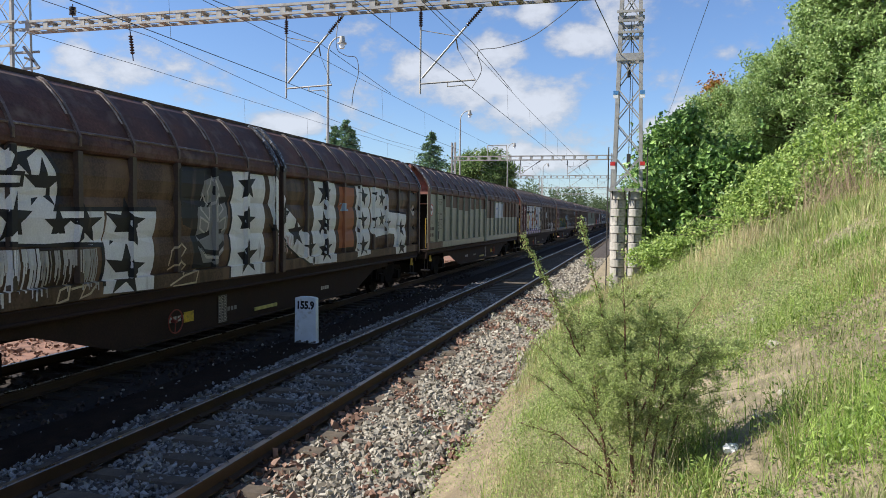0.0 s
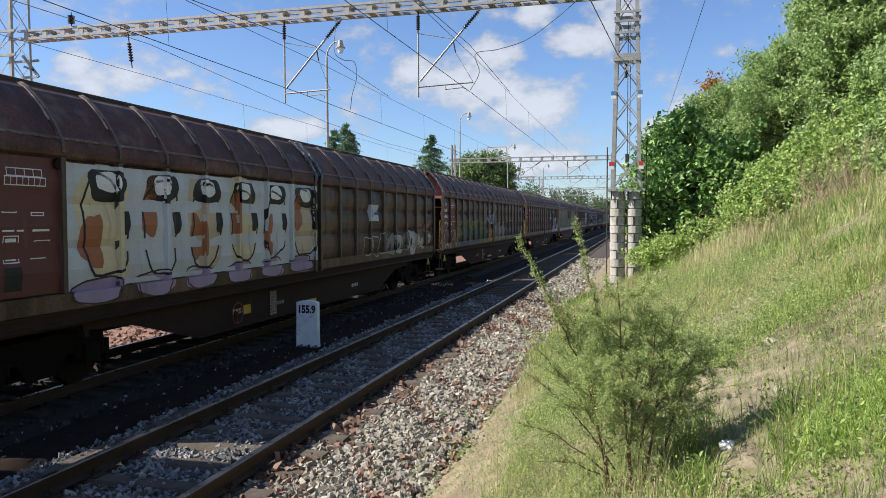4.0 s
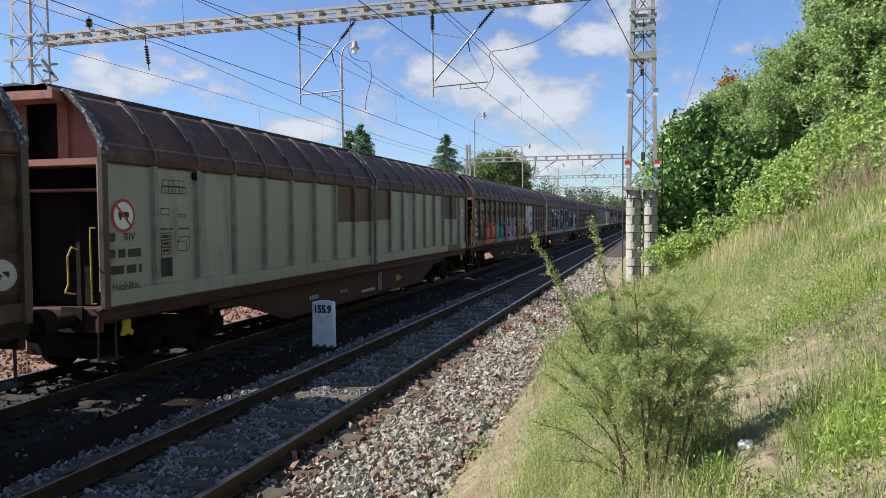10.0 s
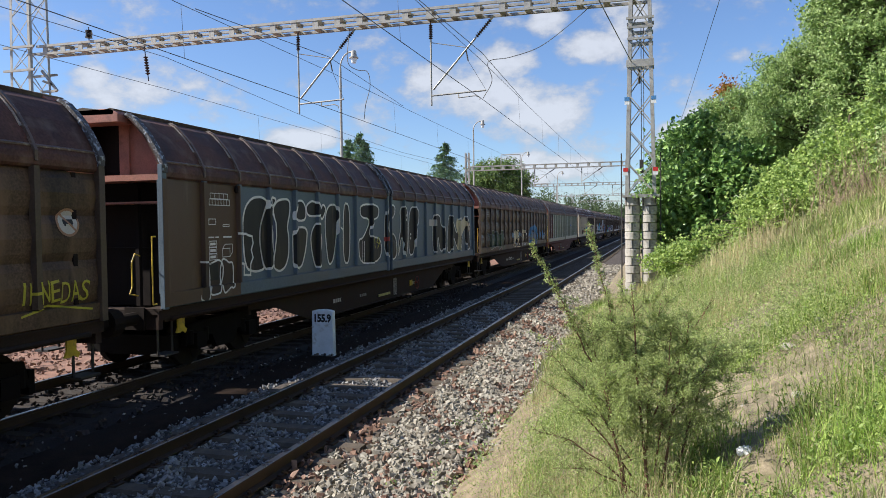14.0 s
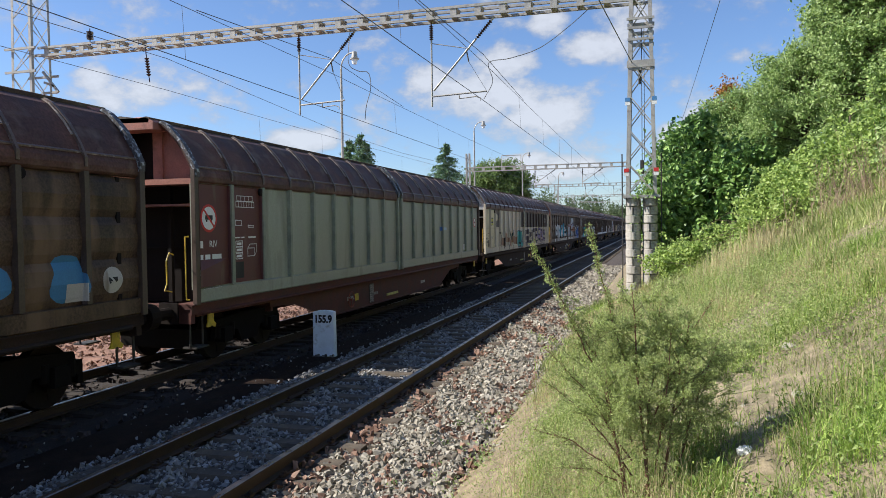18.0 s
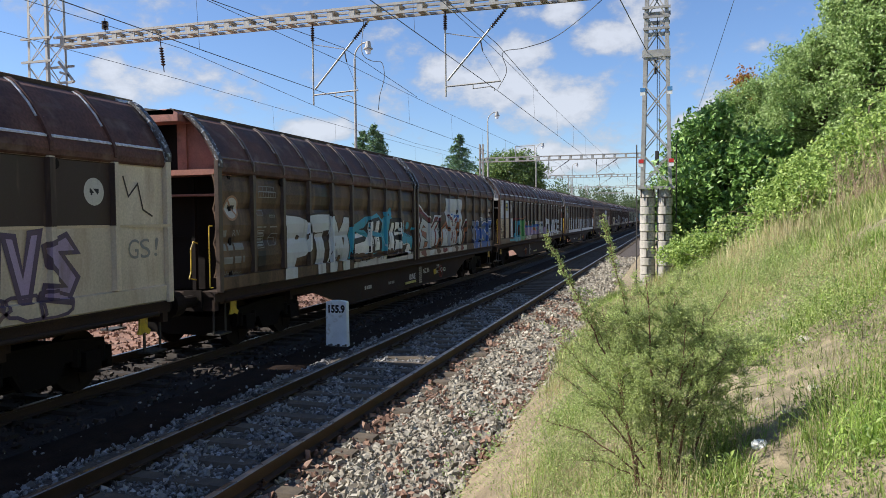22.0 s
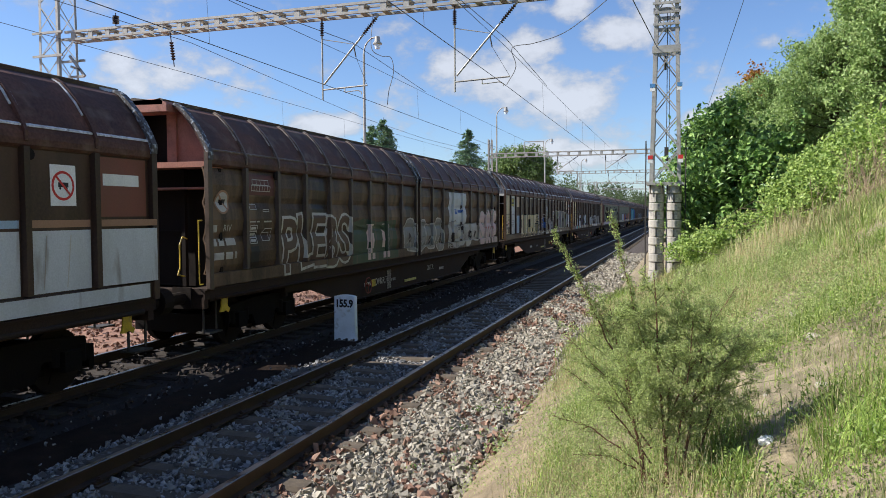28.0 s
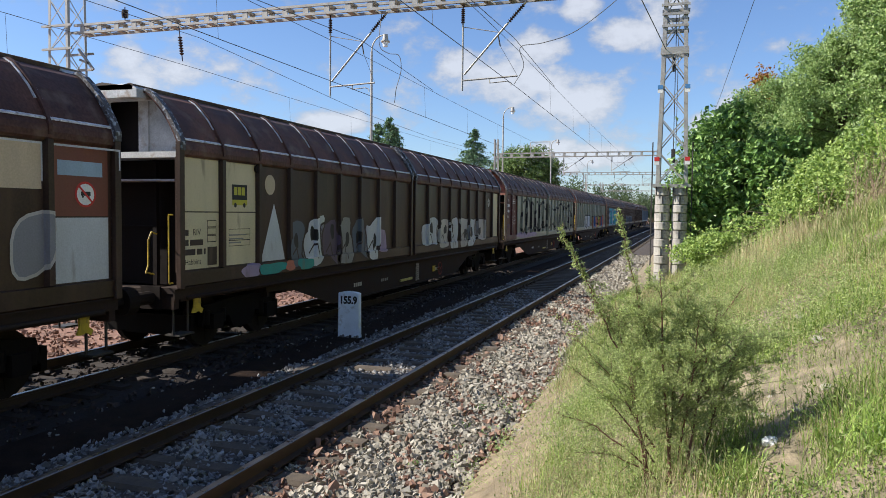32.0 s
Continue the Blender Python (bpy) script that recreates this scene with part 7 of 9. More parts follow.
for pts in ([(8.49, 3.2), (8.65, 2.94), (8.49, 2.66), (8.35, 2.93)],
            [(8.2, 2.87), (8.43, 2.66), (8.39, 2.39), (8.14, 2.6)],
            [(8.79, 2.89), (8.59, 2.66), (8.59, 2.39), (8.92, 2.61)],
            [(8.1, 2.45), (8.39, 2.34), (8.35, 2.13), (8.1, 2.24)],
            [(8.96, 2.45), (8.69, 2.34), (8.71, 2.12), (8.98, 2.23)],):
    a.ring("p_pale", pts, 0.035, 4)
a.stroke("p_black", [(8.04, 1.98), (8.23, 1.81), (8.59, 1.77), (8.92, 1.95)], 0.09, 4)
a.stroke("p_pale", [(8.12, 1.87), (8.31, 1.7), (8.63, 1.68), (8.88, 1.84)], 0.05, 4)
a.poly("p_white", [(9.29, 3.43), (10.48, 3.49), (10.44, 1.24), (9.11, 1.26)], 1)
for u, v, r, tall in ((9.84, 3.12, 0.35, 1.04), (9.78, 2.37, 0.36, 0.96), (9.82, 1.63, 0.40, 0.99),):
    a.star("p_black", u, v, r, 3, a.rng.uniform(-0.12, 0.12), tall)
a.stroke("p_black", [(9.29, 3.43), (9.11, 1.26)], 0.06, 3)
a.poly("p_white", [(10.65, 3.5), (10.87, 3.29), (11.27, 2.75), (12.34, 2), (12.71, 1.68), (12.72, 1.31), (12.34, 1.33), (11.45, 1.73), (10.87, 2.07), (10.65, 2.76)], 1)
for u, v, r, tall in ((11.17, 2.49, 0.35, 1.15), (11.81, 2.09, 0.37, 1.04), (12.47, 1.69, 0.36, 0.92),):
    a.star("p_black", u, v, r, 3, a.rng.uniform(-0.12, 0.12), tall)
a.stroke("p_black", [(10.65, 2.29), (11.45, 1.73), (12.44, 1.29)], 0.05, 3)
drips(a, "p_pink", 10.78, 11.65, 2.03, 22, 0.45)
a.poly("p_white", [(12.76, 3.4), (14.13, 3.42), (14.16, 1.26), (12.61, 1.28)], 1)
for u, v, r, tall in ((13.37, 3.08, 0.44, 0.86), (13.34, 2.29, 0.41, 0.86), (13.46, 1.62, 0.45, 0.79),):
    a.star("p_black", u, v, r, 3, a.rng.uniform(-0.12, 0.12), tall)
a.rect("p_orange", 14.38, 15.49, 1.62, 3.29, 1, "paint_patch")
a.rect("p_sky", 14.46, 15.09, 2.63, 2.85, 2, "logo_board")
a.poly("p_white", [(15.65, 3.46), (16.8, 3.46), (16.84, 1.35), (15.74, 1.31)], 1)
for u, v, r, tall in ((16.22, 3.07, 0.42, 0.78), (16.18, 2.36, 0.43, 0.77), (16.25, 1.62, 0.48, 0.71),):
    a.star("p_black", u, v, r, 3, a.rng.uniform(-0.12, 0.12), tall)
a.poly("p_white", [(16.9, 3.43), (18.12, 3.43), (18.71, 2.64), (20.53, 2.56), (20.51, 1.2), (19.35, 1.21), (19.21, 1.9), (18.73, 1.94), (17.35, 1.85), (16.93, 2)], 1)
for u, v, r, tall in ((17.26, 3.15, 0.31, 0.83), (17.91, 3.05, 0.33, 0.85), (17.23, 2.37, 0.31, 0.95), (17.92, 2.41, 0.33, 0.91), (18.55, 2.26, 0.34, 0.75), (19.96, 2.09, 0.52, 0.64), (19.98, 1.44, 0.52, 0.52),):
    a.star("p_black", u, v, r, 3, a.rng.uniform(-0.12, 0.12), tall)
a.stroke("p_black", [(16.9, 3.47), (18.17, 3.47), (18.77, 2.66), (20.53, 2.6)], 0.06, 3)
rear_marks(a, 2.7, "p_rust")
a.done()

# 1: grey-green with brown bare fields
a = Art(1)
a.shunt_sign(0.55, 2.75, 0.24)
a.stencils("p_dark", False)
for i, (p, w, low) in enumerate(((2, 1, 2.9), (3, 1, 2.88), (4, 1, 2.8), (5, 1, 2.78), (6, 1, 2.86), (7, 1, 2.9), (8, 1, 2.9))):
    a.rect("p_brown", 0.11 + p * PANEL, 0.0 + (p + 1) * PANEL - 0.05, low, 3.38, 1)
a.rect("p_brown", 11.1, 13.4, 2.45, 3.38, 1)
a.logo_patch(13.45, 16.2, 2.45, 3.3, "p_silver")
a.rect("p_brown", 16.2, 21.9, 2.50, 3.38, 1)
a.rect("p_brown", 0.2, 2.2, 1.24, 1.48, 1)
rear_marks(a, 2.75)
a.done()

# 2: red ends, a long painted frieze
a = Art(2)
a.rect("p_oxide", 0.14, 2.42, 1.5, 3.38, 1)
a.stencils("p_white", True)
a.shunt_sign(0.5, 1.85, 0.2, "p_pale")
a.rect("p_silver", 2.5, 10.9, 1.5, 3.34, 1, "graffiti")
for i in range(6):
    u = 3.0 + i * 1.4
    a.poly(("p_cream", "p_silver", "p_tan")[i % 3], a.blob(u + 0.4, 2.5, 0.6, 0.85, 0.15), 2)
    a.poly("p_orange", a.blob(u + 0.1, 2.2 + 0.5 * (i % 2), 0.22, 0.45, 0.25), 3)
    a.poly("p_black", a.blob(u + 0.45, 3.05, 0.45, 0.25, 0.1), 3)
    a.poly("p_white", a.blob(u + 0.45, 3.1, 0.25, 0.16, 0.1), 4)
    a.ring("p_black", a.blob(u + 0.4, 2.4, 0.5, 0.75, 0.12), 0.045, 4)
    a.poly("p_black", a.blob(u + 0.85, 2.5, 0.12, 0.24, 0.1), 4)
    a.poly("p_lilac", a.blob(u + 0.2, 1.45, 0.5, 0.2, 0.15), 3)
    a.ring("p_dark", a.blob(u + 0.2, 1.45, 0.5, 0.2, 0.15), 0.03, 4)
a.logo_patch(14.6, 15.5, 2.45, 2.95, "p_silver")
a.piece(14.2, 16.2, 1.4, 2.0, 3, None, "p_pale", line=0.03)
rear_marks(a, 1.75, "p_pale")
a.word("CRIMS", 20.0, 21.4, 2.0, 2.3, "p_rust", wild=1.5)
a.piece(16.3, 19.5, 1.3, 2.1, 4, ["p_grey", "p_pale"], "p_dark", hole="p_dark")
a.disc("p_pale", 19.9, 1.7, 0.25, 1, "graffiti")
a.disc("p_pale", 20.4, 1.6, 0.22, 1, "graffiti")
a.done()

# 3: red ends, faded green and blue painting
a = Art(3)
a.rect("p_oxide", 0.14, 2.42, 1.5, 3.38, 1)
a.stencils("p_white", True)
a.ring("red_paint", a.blob(0.27, 1.76, 0.2, 0.2, 0.0, 20, 1.0), 0.05, 5)
a.disc("p_white", 0.27, 1.76, 0.2, 4)
a.rect("p_white", 0.72, 0.88, 1.74, 1.92, 3, "sign")
a.stroke("p_pale", [(0.59, 2.25), (0.63, 2.03), (0.76, 1.94), (0.91, 2.01), (0.96, 2.24), (0.87, 2.34)], 0.06, 3)
a.stroke("p_pale", [(0, 1.61), (0.21, 1.41), (0.39, 1.5), (0.45, 1.31), (0.65, 1.47)], 0.06, 3)
a.stroke("p_pale", [(0.7, 1.57), (0.74, 1.38), (0.89, 1.52), (0.93, 1.32), (1.08, 1.5)], 0.06, 3)
a.stroke("p_pale", [(1.3, 1.87), (1.37, 1.63), (1.31, 1.23), (1.42, 1.26), (1.4, 1.87)], 0.06, 3)
a.stroke("p_pale", [(1.68, 1.48), (1.98, 1.66), (2.12, 1.91)], 0.06, 3)
a.poly("p_olive", [(2.32, 2.37), (3, 2.42), (3.6, 2.47), (4.25, 2.34), (5.37, 2.55), (6.22, 2.38), (7.17, 2.49), (8.52, 2.35), (9.76, 1.96), (10.92, 1.69), (10.85, 1.25), (6.18, 1.33), (3.71, 1.28), (2.28, 1.13)], 1)
a.poly("p_moss", [(2.3, 1.81), (3.13, 2.03), (3.57, 1.73), (4.42, 2.08), (5.98, 1.91), (7.41, 2.1), (9.75, 1.75), (9.74, 1.36), (3.72, 1.31), (2.47, 1.14)], 2)
a.poly("p_navy", [(3.41, 1.45), (4.49, 1.67), (5.14, 1.43), (7.39, 1.55), (7.92, 1.39), (5.96, 1.33), (3.71, 1.25)], 3)
a.poly("p_rust", a.blob(2.5, 1.8, 0.35, 0.4, 0.25), 3)
a.poly("p_rust", a.blob(6.21, 2.3, 0.3, 0.16, 0.25), 3)
a.poly("p_orange", a.blob(10.46, 1.64, 0.42, 0.3, 0.2), 2)
for pts in ([(3.76, 2.41), (4.11, 2.27), (4.59, 2.05), (4.62, 1.66), (4.22, 1.46), (3.75, 1.42), (3.66, 1.91)],
            [(4.94, 2.27), (5.41, 2.52), (5.89, 2.36), (5.97, 1.8), (5.64, 1.42), (4.98, 1.49), (4.81, 1.96)],
            [(6.16, 2), (6.55, 2.15), (6.9, 1.99), (6.84, 1.58), (6.41, 1.43), (6.1, 1.57)],
            [(7.16, 2.32), (7.68, 2.4), (7.99, 1.95), (7.79, 1.52), (7.24, 1.52), (7.1, 1.99)],
            [(8.57, 2.17), (9.28, 2.25), (9.76, 1.92), (9.42, 1.49), (8.61, 1.51)],):
    pts = a.rounded(pts)
    a.poly("p_moss", pts, 3)
    a.ring("p_slate", pts, 0.035, 4)
a.stroke("p_cyan", [(3.26, 2.42), (3.51, 2.21), (3.74, 2.01), (3.89, 1.71)], 0.025, 5)
a.stroke("p_cyan", [(2.67, 1.16), (2.97, 1.49), (3.41, 1.55), (2.96, 1.31)], 0.025, 5)
a.stroke("p_cyan", [(4.03, 1.9), (4.33, 2.08), (4.5, 1.92), (4.14, 1.69), (4.49, 1.57)], 0.025, 5)
a.stroke("p_cyan", [(5.16, 2.05), (5.53, 2.26), (5.72, 1.92), (5.38, 1.61)], 0.025, 5)
a.stroke("p_cyan", [(2.34, 1.2), (2.49, 1.53), (2.76, 1.69), (3.58, 1.87)], 0.025, 5)
a.disc("p_white", 8.69, 2.16, 0.06, 5, "graffiti")
a.stroke("p_sky", [(9.53, 3), (9.77, 2.38), (9.96, 2.99)], 0.1, 4)
a.stroke("p_sky", [(10.05, 2.38), (9.95, 2.73), (10.21, 2.85), (10.37, 2.59), (10.19, 2.28), (10, 2.38)], 0.1, 4)
a.stroke("p_sky", [(10.5, 2.91), (10.54, 2.23), (10.81, 2.29), (10.86, 2.89)], 0.1, 4)
a.stroke("p_sky", [(10.94, 2.67), (10.96, 2.26), (11.33, 2.29)], 0.1, 4)
a.piece(11.2, 14.5, 1.28, 2.3, 5, ["p_grey"], "p_dark", line=0.03)
a.piece(15.4, 21.0, 1.3, 2.35, 6, [None], "p_grey", hole="p_slate", line=0.035)
for u in (19.8, 20.4, 20.9):
    a.stroke("p_sky", [(u - 0.15, 3.2), (u, 2.5), (u + 0.2, 3.1)], 0.08, 3)
rear_marks(a, 1.8, "p_pale")
a.done()

# 4: red ends, worn tags, a framed board and a grey monster of swirls
a = Art(4)
a.slip = 0.3
a.rect("p_oxide", 0.14, 2.42, 1.5, 3.38, 1)
a.stencils("p_white", True)
a.shunt_sign(0.6, 1.85, 0.22, "p_pale")
a.piece(2.6, 10.6, 1.35, 2.25, 7, [None], "p_umber", line=0.05, wob=0.3)
for u in (5.2, 6.5, 8.6, 9.9):
    a.poly("p_umber", a.blob(u, 1.6, 0.35, 0.3, 0.3), 1)
a.stroke("p_pale", [(11.3, 2.2), (11.3, 1.7), (11.5, 2.2), (11.6, 1.7)], 0.035)
a.ring("p_pale", a.blob(11.9, 1.95, 0.14, 0.3), 0.03)
a.logo_patch(14.58, 15.51, 2.42, 2.92, "p_silver")
a.poly("p_lilac", [(16.1, 1.25), (16.3, 1.75), (16.8, 1.7), (17.2, 2.3), (17.7, 2.2), (18.4, 2.55), (19.3, 2.65), (19.9, 2.3), (20.1, 1.9), (20.7, 1.7), (20.8, 1.25)])
a.poly("p_black", [(16.9, 1.28), (17.0, 1.9), (17.3, 2.5), (17.9, 2.35), (18.3, 2.7), (18.8, 2.78), (19.2, 2.4), (19.8, 2.5), (19.75, 2.0), (20.4, 1.8), (20.6, 1.28)], 2)
for u, v, ru, rv in ((18.6, 2.5, 0.3, 0.22), (18.1, 2.2, 0.35, 0.2), (19.0, 2.2, 0.35, 0.22), (17.5, 1.95, 0.28, 0.3), (18.2, 1.6, 0.42, 0.26), (19.2, 1.6, 0.4, 0.26), (19.8, 1.9, 0.25, 0.25), (17.2, 1.5, 0.24, 0.2), (20.2, 1.5, 0.24, 0.18), (17.45, 2.4, 0.12, 0.12), (19.6, 2.35, 0.12, 0.14)):
    a.poly("p_silver", a.blob(u, v, ru, rv, 0.22), 3)
    a.ring("p_white", a.blob(u, v, ru * 1.2, rv * 1.2, 0.22), 0.03, 3)
    a.poly("p_black", a.blob(u + 0.05, v, ru * 0.4, rv * 0.35, 0.3), 4)
rear_marks(a, 1.85, "p_pale", 21.3)
a.done()

# 5: grey-green with brown fields under the roof
a = Art(5)
a.shunt_sign(0.55, 2.6, 0.26)
a.stencils("p_dark", False)
a.rect("p_brown", 8.62, 10.9, 2.45, 3.38, 1)
a.rect("p_brown", 11.1, 12.2, 2.5, 3.38, 1)
a.rect("p_brown", 17.2, 17.35, 2.4, 3.38, 1)
a.rect("p_brown", 18.3, 20.5, 2.49, 3.38, 1)
a.rect("p_brown", 19.0, 21.0, 1.24, 1.47, 1)
rear_marks(a, 2.72)
a.done()

# 6: red, turquoise and lilac lettering, a pale field
a = Art(6)
a.stencils("p_white", False)
a.shunt_sign(0.55, 2.75, 0.24, "p_rust")
a.piece(2.5, 5.0, 1.28, 2.3, 4, ["p_salmon"], "p_red", halo="p_dark_red", hole="p_rust", line=0.06)
a.star("p_red", 4.6, 1.5, 0.2)
a.poly("p_teal", [(5.3, 1.5), (5.4, 2.0), (5.75, 2.55), (6.1, 2.1), (6.5, 2.6), (6.75, 2.2), (7.1, 2.05), (7.15, 1.5), (6.9, 1.26), (6.5, 1.3), (6.1, 1.24), (5.6, 1.26)])
a.ring("p_forest", [(5.3, 1.5), (5.4, 2.0), (5.75, 2.55), (6.1, 2.1), (6.5, 2.6), (6.75, 2.2), (7.1, 2.05), (7.15, 1.5), (6.9, 1.26), (6.5, 1.3), (6.1, 1.24), (5.6, 1.26)], 0.035)
a.ring("p_forest", a.blob(5.75, 1.85, 0.15, 0.3), 0.03)
a.stroke("p_forest", [(6.1, 2.1), (6.2, 1.5), (6.7, 1.6), (6.4, 1.9), (6.75, 2.2)], 0.035)
for u, v in ((5.05, 2.1), (7.35, 2.25), (7.55, 1.85)):
    a.poly("p_teal", a.blob(u, v, 0.16, 0.12, 0.2), 1)
a.word("HUN", 8.2, 10.6, 1.3, 2.36, "p_lilac", "p_silver", 0.035, wild=0.5, bold=0.08)
a.logo_patch(14.13, 16.45, 1.5, 3.28, "p_silver")
a.poly("p_rust", [(11.15, 2.2), (11.5, 2.44), (12.19, 2.47), (12.46, 2.3), (12.85, 2.49), (13.45, 2.41), (13.57, 2.11), (14.15, 2.37), (14.58, 2.3), (14.81, 1.38), (13.7, 1.19), (12.42, 1.21), (11.16, 1.27)], 1)
for pts in ([(11.22, 2.2), (11.55, 2.38), (12.08, 2.39), (12.07, 2.16), (11.86, 1.94), (12.16, 1.68), (11.87, 1.56), (11.8, 1.41), (11.25, 1.26), (11.09, 1.63), (11.27, 1.84)],
            [(12.23, 2.01), (12.73, 2.04), (12.7, 1.42), (12.43, 1.26), (12.21, 1.38)],
            [(12.8, 2.14), (13.46, 2.11), (13.56, 1.58), (13.42, 1.11), (12.76, 1.13)],
            [(14.05, 1.93), (14.57, 1.96), (14.68, 1.33), (14.07, 1.21), (13.95, 1.55)],):
    pts = a.rounded(pts)
    a.poly("p_forest", pts, 2)
    a.ring("p_tan", pts, 0.04, 3)
a.poly("p_forest", a.blob(12.63, 2.24, 0.14, 0.2, 0.05), 3)
a.ring("p_tan", a.blob(12.63, 2.24, 0.14, 0.2, 0.05), 0.035, 4)
a.poly("p_forest", a.blob(14.29, 2.18, 0.14, 0.2, 0.05), 3)
a.ring("p_tan", a.blob(14.29, 2.18, 0.14, 0.2, 0.05), 0.035, 4)
a.stroke("p_orange", [(12.82, 1.73), (13.03, 1.72), (12.88, 1.32)], 0.07, 4)
a.stroke("p_orange", [(11.86, 1.42), (12, 1.59), (12.15, 1.43)], 0.07, 4)
a.stroke("p_orange", [(13.66, 1.14), (13.81, 1.45), (14, 1.22)], 0.07, 4)
a.stroke("p_cream", [(12.86, 1.93), (12.97, 1.98), (12.89, 1.78), (13.08, 1.9), (13.15, 1.76)], 0.03, 4)
a.poly("p_orange", a.blob(10.91, 1.99, 0.13, 0.13, 0.1), 2)
a.poly("p_orange", a.blob(10.91, 1.61, 0.13, 0.13, 0.1), 2)
a.poly("p_orange", a.blob(13.93, 2.1, 0.13, 0.13, 0.1), 2)
a.poly("p_orange", a.blob(14.99, 1.71, 0.13, 0.13, 0.1), 2)
for pts in ([(14.28, 1.25), (14.55, 1.45), (14.91, 1.54), (14.95, 1.31), (14.65, 1.22)],):
    pts = a.rounded(pts)
    a.poly("p_forest", pts, 4)
    a.ring("p_pink", pts, 0.04, 5)
a.word("KKTPL", 16.5, 19.8, 1.32, 2.42, "p_forest", "p_pale", 0.035, bold=0.06)
a.word("IHNEDAS", 20.5, 21.7, 1.55, 1.85, "p_yellow", wild=1.4)
a.stroke("p_yellow", [(20.5, 1.42), (21.0, 1.52), (21.7, 1.40)], 0.03)
rear_marks(a, 2.65, "p_rust")
a.done()

# 7: slate-blue field with black letters outlined in white
a = Art(7)
a.rect("p_brown", 0.03, 2.46, 1.24, 3.42, 1)
a.stencils("p_white", False)
a.disc("p_rust", 0.55, 2.75, 0.22, 3)
a.disc("p_white", 0.55, 2.68, 0.1, 4)
a.piece(1.0, 2.2, 1.3, 2.0, 3, ["p_dark"], "p_white", line=0.035)
a.stroke("p_white", [(2.43, 2.44), (2.77, 2.43), (2.84, 2.4), (3, 2.38), (3.04, 2.24), (2.96, 2.1), (3.03, 1.95), (2.93, 1.81), (2.92, 1.59), (2.67, 1.61), (2.68, 1.83), (2.45, 1.85)], 0.045, 4)
for pts in ([(2.62, 2.61), (2.75, 2.97), (3.03, 3.16), (3.41, 3.2), (3.69, 3.11), (3.5, 2.84), (3.34, 2.57), (3.31, 2.23), (3.43, 1.81), (3.51, 1.68), (3.11, 1.64), (2.71, 1.74)],
            [(3.5, 2.84), (3.72, 3.07), (3.87, 2.94), (3.75, 2.61), (3.72, 2.22), (3.83, 1.8), (3.59, 1.64), (3.43, 1.81), (3.31, 2.23), (3.34, 2.57)],
            [(3.89, 2.97), (4.16, 3.16), (4.7, 3.19), (4.72, 2.91), (4.55, 2.57), (4.63, 2.35), (4.62, 1.93), (4.45, 1.67), (4.16, 1.58), (3.88, 1.69), (3.97, 2.05), (4.05, 2.37), (4.03, 2.65)],
            [(3.67, 3.17), (3.88, 3.21), (4.1, 3.16), (3.87, 2.96)],
            [(5.02, 3.15), (5.35, 3.18), (5.53, 3.02), (5.51, 2.7), (4.87, 2.71), (4.83, 2.82)],
            [(4.82, 2.54), (5.59, 2.56), (5.53, 2.15), (5.37, 1.79), (5.23, 1.62), (4.83, 1.61), (4.82, 2)],
            [(5.53, 3.06), (5.86, 3.19), (6.17, 3.13), (6.27, 2.82), (5.6, 2.81)],
            [(6.15, 2.67), (6.35, 2.41), (6.4, 2.12), (6.19, 1.59), (6, 1.58), (5.81, 1.95), (5.75, 2.33), (5.91, 2.56)],
            [(6.27, 2.9), (6.49, 3.14), (6.69, 3), (6.42, 2.7)],
            [(6.83, 3.11), (7.37, 3.13), (7.28, 2.29), (7.07, 1.68), (6.77, 1.58), (6.62, 2.21), (6.59, 2.8)],
            [(7.77, 3.19), (8.22, 3.15), (8.16, 1.57), (7.71, 1.61)],):
    pts = a.rounded(pts)
    a.poly("p_black", pts, 2)
    a.ring("p_white", pts, 0.05, 3)
a.poly("p_navy", [(3.89, 2.87), (4.03, 2.65), (4.05, 2.37), (3.97, 2.05), (3.85, 1.81), (3.75, 2.06), (3.74, 2.37), (3.8, 2.65)], 4)
a.ring("p_white", [(3.89, 2.87), (4.03, 2.65), (4.05, 2.37), (3.97, 2.05), (3.85, 1.81), (3.75, 2.06), (3.74, 2.37), (3.8, 2.65)], 0.045, 5)
a.stroke("p_white", [(7.49, 2.97), (7.48, 2.6), (7.73, 2.47)], 0.045, 3)
